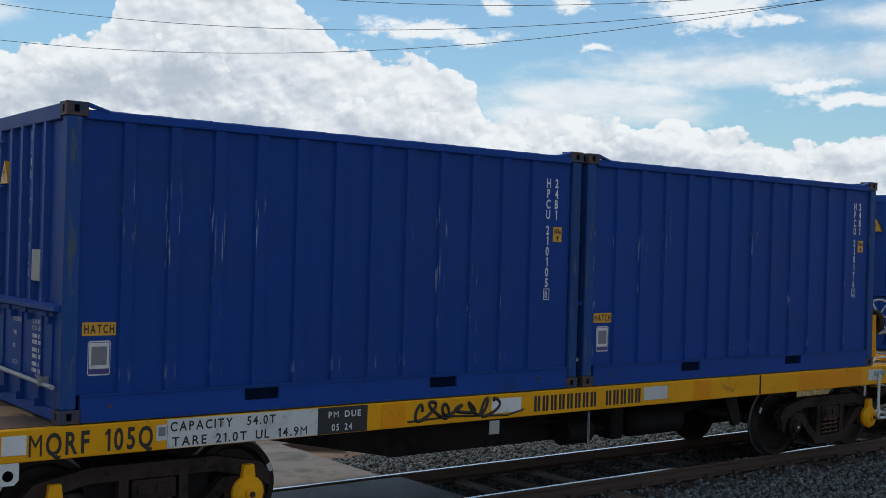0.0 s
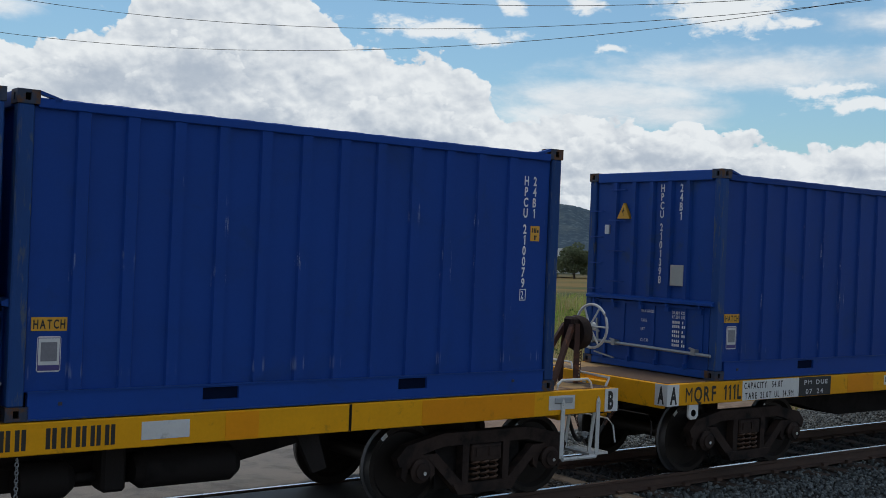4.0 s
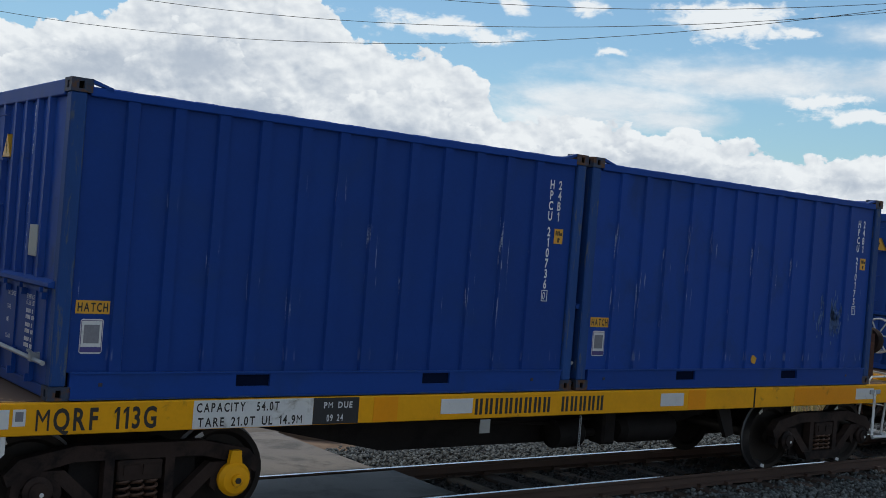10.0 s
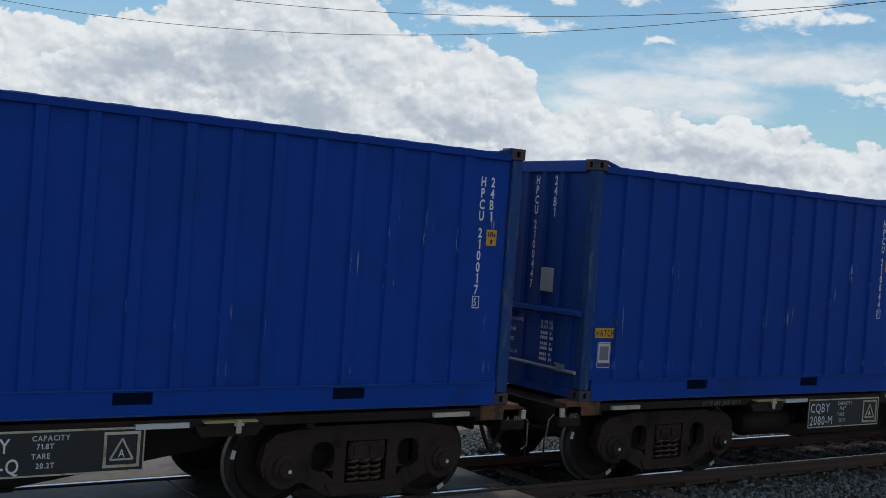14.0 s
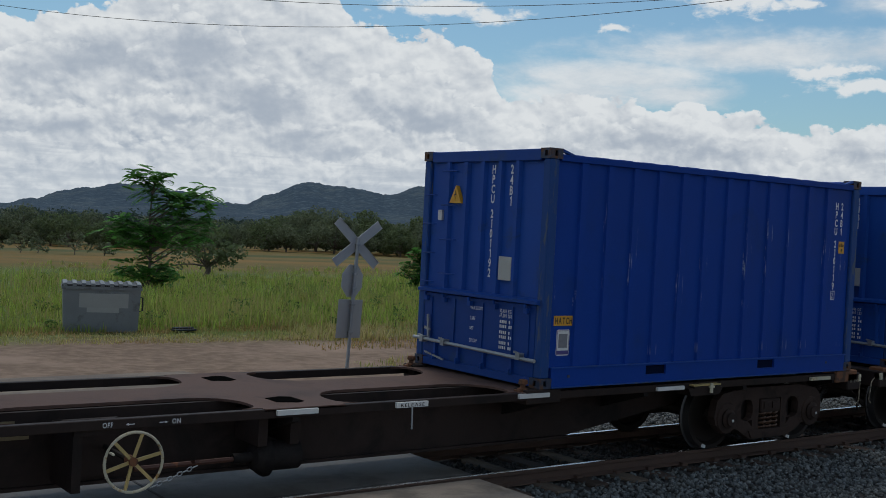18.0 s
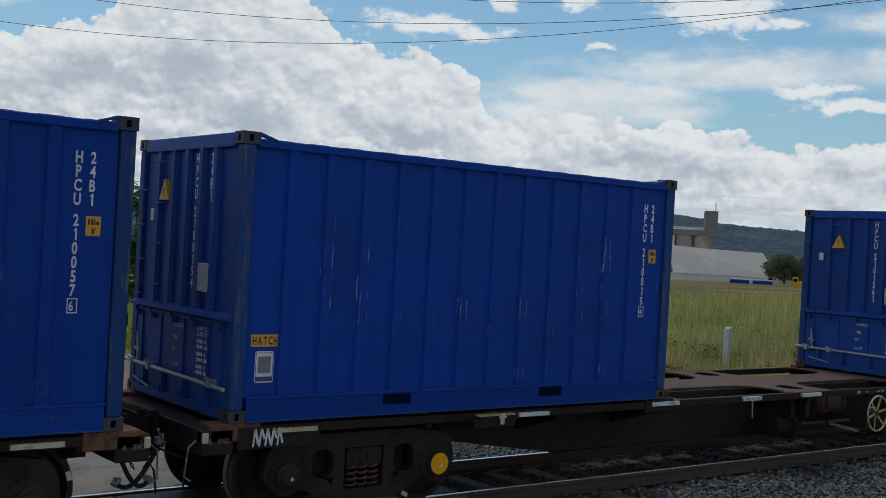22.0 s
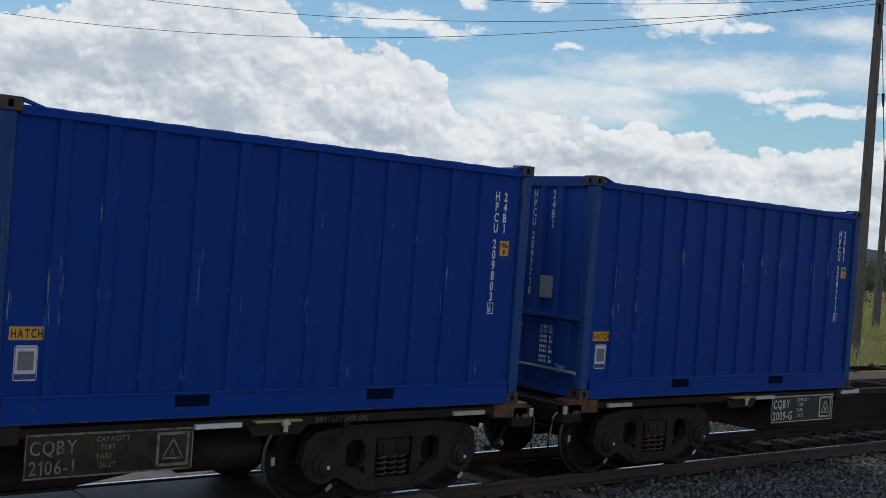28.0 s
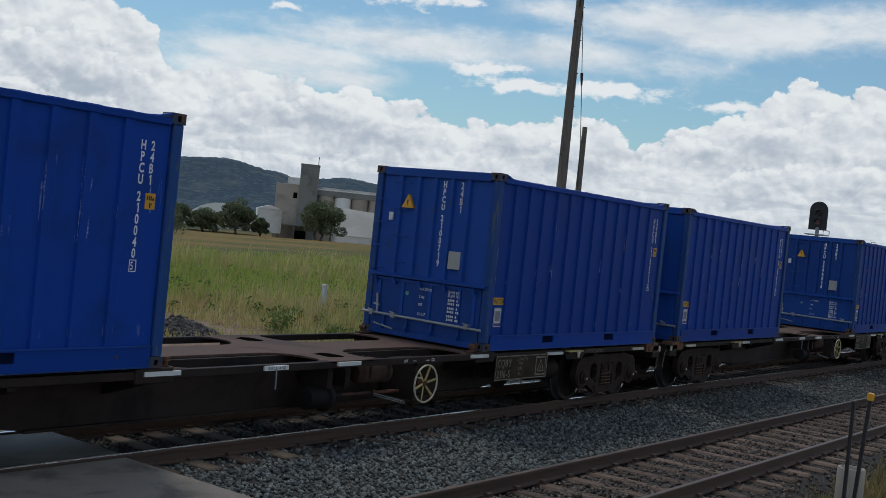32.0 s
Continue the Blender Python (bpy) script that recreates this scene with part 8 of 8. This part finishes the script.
def skip_bin():
    t = thing("waste_bin", "grey steel waste bin with a ribbed lid beside the dirt road", "bin", at=pose(10.35, 17.72, -0.31, 0, 0, -17.0))
    b = Shape().prism([(-0.90, 0.0), (0.90, 0.0), (0.95, 1.12), (-0.95, 1.12)], "y", -0.52, 0.52)
    part("body", b, BINSTEEL, t)
    part("rim", Shape().box(-0.98, 0.98, -0.56, -0.50, 1.08, 1.15).box(-0.98, 0.98, 0.50, 0.56, 1.08, 1.15).box(-0.98, -0.92, -0.5, 0.5, 1.08, 1.15).box(0.92, 0.98, -0.5, 0.5, 1.08, 1.15), BINSTEEL, t)
    part("lid", Shape().prism([(-0.56, 1.155), (0.56, 1.155), (0.56, 1.22), (-0.1, 1.25), (-0.56, 1.20)], "x", -0.97, 0.97), BLACK, t, "ribbed dark lid")
    for i in range(9):
        x = -0.90 + 0.225 * i
        part("lid_rib", Shape().prism([(-0.57, 1.16), (-0.57, 1.235), (-0.1, 1.28), (0.56, 1.25), (0.56, 1.20)], "x", x - 0.05, x + 0.05), BINSTEEL, t)
    part("notice", box_of(-0.55, 0.65, -0.526, -0.521, 0.62, 0.98), GREYPLATE, t, "peeling pale notice")
    part("notice", box_of(-0.36, 0.42, -0.526, -0.521, 0.50, 0.62), GREYPLATE, t)
    part("side_handle", Shape().tube([(0.94, -0.3, 0.9), (1.02, -0.3, 0.88), (1.02, -0.3, 0.55), (0.94, -0.3, 0.53)], 0.02, 6), BLACK, t)
    for x in (-0.7, 0.0, 0.7):
        part("skid", box_of(x - 0.06, x + 0.06, -0.5, 0.5, -0.02, 0.04), GRIME, t)


def guide_post(x, y, h, seed):
    t = thing("guide_post", "weathered white timber guide post in the grass", "post", "white posts along the line", at=pose(x, y, ground_z(x, y) - 0.05, random.Random(seed).uniform(-2, 2), random.Random(seed + 1).uniform(-2, 2), 10))
    part("post", Shape().box(-0.075, 0.075, -0.075, 0.075, 0, h - 0.04, 0.01), WHITE, t)
    part("cap", Shape().prism([(-0.08, h - 0.05), (0.08, h - 0.05), (0.05, h), (-0.05, h)], "y", -0.08, 0.08), WHITE, t)


def stone_heap():
    t = thing("stone_heap", "low heap of earthy grey-brown rubble beside the track", "stone heap", at=pose(18.4, 10.4, -0.34))
    s = Shape()
    n, k = 22, 6
    for j in range(k + 1):
        r = 0.88 * (1 - j / k)
        for i in range(n):
            a = 2 * math.pi * i / n
            q = 1 + 0.18 * noise.noise((math.cos(a) * 2, math.sin(a) * 2, j * 0.7))
            s.v.append((r * q * math.cos(a) * 1.15, r * q * math.sin(a), 0.42 * (j / k) ** 0.8 * q))
    for j in range(k):
        s.f += [(j * n + i, j * n + (i + 1) % n, (j + 1) * n + (i + 1) % n, (j + 1) * n + i) for i in range(n)]
    s.m = [0] * len(s.f)
    part("core", s, BALLAST, t)
    rng = random.Random(6)
    pts = []
    for i in range(900):
        u, a = math.sqrt(rng.random()), rng.uniform(0, 6.28)
        pts.append((1.08 * u * math.cos(a), 0.94 * u * math.sin(a), max(0.03, 0.44 * (1 - u * 0.9)) * rng.uniform(0.75, 1.02)))
    o = scatter_stones("heap_rubble", pts, "", (0.03, 0.07), STONE_EARTHY)
    o.parent = t
    for key in ("category",):
        if key in o:
            del o[key]


def power_pole(x, y, h, r, label, arm):
    z0 = ground_z(x, y)
    t = thing("power_pole", label, "pole", at=pose(x, y, z0))
    part("pole", Shape().tube([(0, 0, -0.3), (0.01, 0, h * 0.3), (0, 0.01, h * 0.7), (0, 0, h)], [r, r * 0.92, r * 0.78, r * 0.66], 12), POLEWOOD, t, "", True)
    for i in range(int(h / 0.62)):
        z = 2.6 + 0.62 * i
        if z > h - 0.2:
            break
        q = 1 if i % 2 else -1
        part("climbing_peg", Shape().tube([(q * 0.10, 0, z), (q * (r + 0.14), -0.02, z + 0.02)], 0.014, 5), WIRE, t)
    if arm:
        c = part("cross_arm", Shape().bar((-1.15, -0.66, h - 0.75), (1.15, 0.66, h - 0.75), 0.10, 0.12), POLEWOOD, t)
        for k in (-1, -0.35, 0.35, 1):
            part("insulator", Shape().lathe([(0.0, 0.0), (0.05, 0.0), (0.06, 0.06), (0.04, 0.09), (0.05, 0.13), (0.02, 0.17), (0.0, 0.17)], "z", (1.08 * k, 0.62 * k, h - 0.69), 10), BLACK, c)
        part("arm_brace", Shape().bar((-0.6, -0.34, h - 0.8), (0, 0, h - 1.35), 0.03, 0.03).bar((0.6, 0.34, h - 0.8), (0, 0, h - 1.35), 0.03, 0.03), WIRE, t)
        part("hanging_cord", Shape().tube([(0.0, -0.16, h - 1.4), (0.0, -0.40, h - 3.9), (0.0, -0.62, h - 6.2), (0.0, -0.70, h - 8.0)], 0.014, 5), WIRE, t)
        part("cord_weight", Shape().tube([(0.0, -0.38, h - 3.7), (0.0, -0.42, h - 4.15)], [0.06, 0.035], 8), WIRE, t)
    return t


def overhead_wires():
    t = thing("overhead_wires", "three thin sagging overhead power wires", "wires")
    for i, (z0, z1, sag) in enumerate(((12.45, 18.73, 4.41), (12.27, 21.42, 4.22), (12.54, 26.5, 4.9))):
        p, q = Vector((36.3, 10.6, z0)), Vector((-3.0, 66.0, z1))
        pts = [p.lerp(q, k / 40) - Vector((0, 0, sag * 4 * (k / 40) * (1 - k / 40))) for k in range(41)]
        part("wire", Shape().tube(pts, 0.011, 4), WIRE, t)
        q2 = Vector((64.0, -28.0, 16.0 + 0.3 * i))
        pts = [p.lerp(q2, k / 24) - Vector((0, 0, 0.3 * 4 * (k / 24) * (1 - k / 24))) for k in range(25)]
        part("wire", Shape().tube(pts, 0.010, 4), WIRE, t)


def rail_signal():
    t = thing("rail_signal", "black colour-light rail signal on a post behind the train", "signal", at=pose(42.6, 3.0, -0.55))
    part("mast", Shape().tube([(0, 0, 0), (0, 0, 4.9)], 0.07, 10), GALV, t)
    h = Shape()
    rr = 0.33
    outline = [(-rr, 4.75), (rr, 4.75), (rr, 5.50)] + [(rr * math.cos(a), 5.50 + rr * math.sin(a)) for a in (math.pi * i / 10 for i in range(1, 10))] + [(-rr, 5.50)]
    hd = part("backboard", h.prism(outline, "x", -0.02, 0.02), SIGNALBLACK, t)
    hd.matrix_local = pose(0, 0, 0.05, 0, 0, 12)
    for z, m in ((5.05, DULLRED), (5.40, SIGNALBLACK)):
        part("lens", Shape().lathe([(0.0, -0.10), (0.10, -0.10), (0.105, -0.03)], "x", (0, 0, z), 14), m, hd)
        part("visor", Shape().tube([(-0.30, 0.115 * math.cos(a), z + 0.115 * math.sin(a)) for a in (math.pi * i / 8 for i in range(9))], 0.012, 4).add([(x, 0.12 * math.cos(a), z + 0.12 * math.sin(a)) for x in (-0.30, -0.02) for a in (math.pi * i / 8 for i in range(9))], [(i, i + 1, 10 + i, 9 + i) for i in range(8)]), SIGNALBLACK, hd)
    part("platform", Shape().box(-0.35, 0.35, -0.35, 0.35, 4.60, 4.64).tube([(-0.35, -0.35, 4.62), (-0.35, -0.35, 4.80), (0.35, -0.35, 4.80), (0.35, -0.35, 4.62)], 0.015, 5), GALV, t)
    for i in range(9):
        part("rung", Shape().tube([(-0.12, -0.18, 0.5 + 0.45 * i), (0.12, -0.18, 0.5 + 0.45 * i)], 0.012, 5), GALV, t)


def marker_posts():
    t = thing("marker_post", "thin black steel marker post", "post", "marker posts beside the siding", at=pose(14.65, -6.68, -0.42, 0, 0, 0))
    part("post", Shape().box(-0.022, 0.022, -0.022, 0.022, 0, 1.62, 0.006), BLACK, t)
    t = thing("marker_post", "thin black steel marker post with a yellow cap", "post", "marker posts beside the siding", at=pose(15.38, -6.60, -0.42, 3, 0, 0))
    part("post", Shape().box(-0.024, 0.024, -0.024, 0.024, 0, 1.62, 0.006), BLACK, t)
    part("cap", Shape().box(-0.04, 0.04, -0.04, 0.04, 1.58, 1.68, 0.01), YELLOW_LABEL, t, "yellow plastic cap")
    t = thing("concrete_pipe", "short upright pale concrete pipe in the grass", "pipe", at=pose(15.9, -6.40, -0.44))
    part("ring", Shape().lathe([(0.14, 0.0), (0.185, 0.0), (0.185, 0.57), (0.175, 0.59), (0.15, 0.59), (0.14, 0.57), (0.14, 0.0)], "z", (0, 0, 0), 24), CONCRETE, t, "", True)


def silos():
    base = -4.9
    t = thing("grain_silo", "pale concrete grain silo with a tall elevator tower", "silo", at=frame_at(48.2, 352, base))
    part("annexe", box_of(-17.8, -10.4, -3, 6, 0, 16.9, 0.1), CONCRETE, t)
    part("annexe_rail", Shape().box(-14.5, -10.4, -3, 6, 16.9, 19.0), SHEETWHITE, t)
    part("annexe_window", box_of(-12.4, -11.2, -3.04, -2.9, 12.6, 14.4), HOLE, t)
    part("tower", box_of(-10.8, -5.2, -3.6, 4, 0, 23.0, 0.1), CONCRETE_DARK, t, "grey elevator tower")
    part("tower_cap", box_of(-10.9, -5.1, -3.7, 4.1, 22.8, 23.5), CONCRETE_DARK, t)
    part("mast", Shape().tube([(-5.6, -3, 23), (-5.6, -3, 26)], 0.12, 5), WIRE, t)
    for i in range(4):
        x = -2.4 + 5.3 * i
        part("bin_cylinder", Shape().lathe([(0.0, 0.0), (2.62, 0.0), (2.62, 14.2), (0.0, 14.3)], "z", (x, 0, 0), 28), CONCRETE if i != 1 else SHEETWHITE, t, "", True)
        part("bin_cylinder", Shape().lathe([(0.0, 0.0), (2.62, 0.0), (2.62, 14.2), (0.0, 14.3)], "z", (x, 5.6, 0), 28), CONCRETE, t, "", True)
    part("gallery", Shape().prism([(-2.0, 14.3), (5.5, 14.3), (5.5, 16.2), (1.75, 17.0), (-2.0, 16.2)], "x", -5.2, 17.0), CONCRETE_DARK, t, "long roof gallery")
    part("gallery_edge", box_of(-5.2, 17.0, -2.1, -1.95, 16.0, 16.35), SHEETWHITE, t)
    part("far_tower", box_of(13.9, 17.8, -2.2, 5.0, 14.0, 22.0, 0.1), CONCRETE_DARK, t)
    part("mast", Shape().tube([(17.0, -2, 22), (17.0, -2, 24.4)], 0.12, 5), WIRE, t)
    part("dump_shed", Shape().box(-16, -6.5, -8.5, -3.4, 4.2, 4.6).box(-16, -15.6, -8.5, -8.1, 0, 4.2).box(-6.9, -6.5, -8.5, -8.1, 0, 4.2).box(-11.4, -11.0, -8.5, -8.1, 0, 4.2), CONCRETE_DARK, t)
    part("dump_hopper", box_of(-10.8, -7.5, -7.5, -4.0, 0.0, 2.8, 0.1), HOLE, t)
    s = thing("grain_shed", "long pale grain bunker shed with a sloping white roof", "shed", at=frame_at(51.2, 335, base))
    # walls with a hipped, sagging roof
    part("wall", Shape().box(-15.5, 17.0, -4, 8, 0, 3.0), SHEETWHITE, s)
    part("roof", Shape().add([(-15.6, -4.2, 3.0), (17.1, -4.2, 3.0), (17.1, 8.2, 3.0), (-15.6, 8.2, 3.0), (-15.0, 2, 11.0), (-4.0, 2, 10.4), (12.5, 2, 10.0)], [(0, 1, 6, 5, 4), (1, 2, 6), (2, 3, 4, 5, 6), (3, 0, 4)]), TARPAULIN, s, "sloping dusty pale roof")
    part("gable_door", box_of(14.2, 15.4, -4.06, -3.9, 4.0 - 2.6, 5.2 - 2.3), HOLE, s)
    w = thing("storage_shed", "bright white arched storage shed behind trees", "shed", at=frame_at(42.75, 330, base + 1.7))
    arc = [(-10.5 * math.cos(a), 7.2 * math.sin(a)) for a in (math.pi * i / 14 for i in range(15))]
    part("arched_roof", Shape().prism(arc, "y", -3, 18), SHEETWHITE, w)
    part("side_shed", box_of(9.8, 16.8, -4, 12, 0, 6.8, 0.1), SHEETWHITE, w)
    part("side_roof", Shape().prism([(9.6, 6.8), (17.0, 6.8), (13.3, 8.0)], "y", -4.2, 12.2), SHEETWHITE, w)
    h = thing("farm_house", "small distant red-brown house with a pale roof among trees", "house", at=frame_at(39.2, 165, -2.6))
    part("wall", box_of(-1.1, 1.1, -1.1, 1.1, 0, 1.5), RUST, h)
    part("roof", Shape().prism([(-1.3, 1.45), (1.3, 1.45), (0, 2.0)], "x", -1.3, 1.3), TARPAULIN, h)
    part("window", box_of(0.3, 0.8, -1.13, -1.05, 0.6, 1.2), HOLE, h)
    # a parked locomotive and wagons by the silo
    e = thing("parked_locomotive", "small yellow locomotive parked by the distant silo", "locomotive", at=frame_at(55.15, 262, -3.55))
    part("body", box_of(-1.2, 1.4, -1.3, 1.3, 0.9, 2.2, 0.1), YELLOW, e)
    part("cab", box_of(-1.6, -0.4, -1.4, 1.4, 0.9, 3.1, 0.1), YELLOW, e)
    part("cab_window", box_of(-1.4, -0.6, -1.43, -1.38, 2.2, 2.8), HOLE, e)
    part("underframe", box_of(-1.8, 1.6, -1.2, 1.2, 0.3, 0.9), GRIME, e)
    for i, az in enumerate((52.3, 53.4, 56.1, 57.2)):
        g = thing("parked_wagon", "dark blue freight wagon parked by the distant silo", "wagon", "parked wagons by the silo", at=frame_at(az, 268, -3.6))
        part("body", box_of(-2.2, 2.2, -1.3, 1.3, 0.9, 1.9 if az < 54 else 2.4, 0.06), BLUE, g)
        part("underframe", box_of(-2.3, 2.3, -1.1, 1.1, 0.35, 0.9), GRIME, g)
        part("roof", box_of(-2.2, 2.2, -1.32, 1.32, 1.88 if az < 54 else 2.38, 2.05 if az < 54 else 2.5), SHEETWHITE if az < 54 else BLUE, g)


def roadside_litter():
    t = thing("timber_offcut", "short dark timber offcut lying on the grass edge", "timber", at=pose(12.3, 16.9, -0.27, 0, 0, 5))
    part("board", Shape().box(-0.32, 0.32, -0.12, 0.12, 0, 0.05, 0.01), BLACK, t)
    part("board", Shape().box(-0.28, 0.30, 0.0, 0.14, 0.05, 0.09, 0.01), BLACK, t)


build_ground()
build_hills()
crossbuck()
skip_bin()
for i, (x, y, h) in enumerate(((27.6, 14.0, 1.0), (27.5, 10.9, 1.05), (25.3, 9.2, 1.3), (44.0, 12.0, 1.0))):
    guide_post(x, y, h, 20 + i)
stone_heap()
power_pole(36.3, 10.6, 13.1, 0.21, "tall weathered timber power pole with climbing pegs", True)
x_, y_ = bearing(60.5, 61)
power_pole(x_, y_, 9.4, 0.2, "shorter bare timber pole behind the line", False)
overhead_wires()
rail_signal()
marker_posts()
silos()
roadside_litter()
build_plants()
build_road()
build_tracks()
build_ballast()
motions()
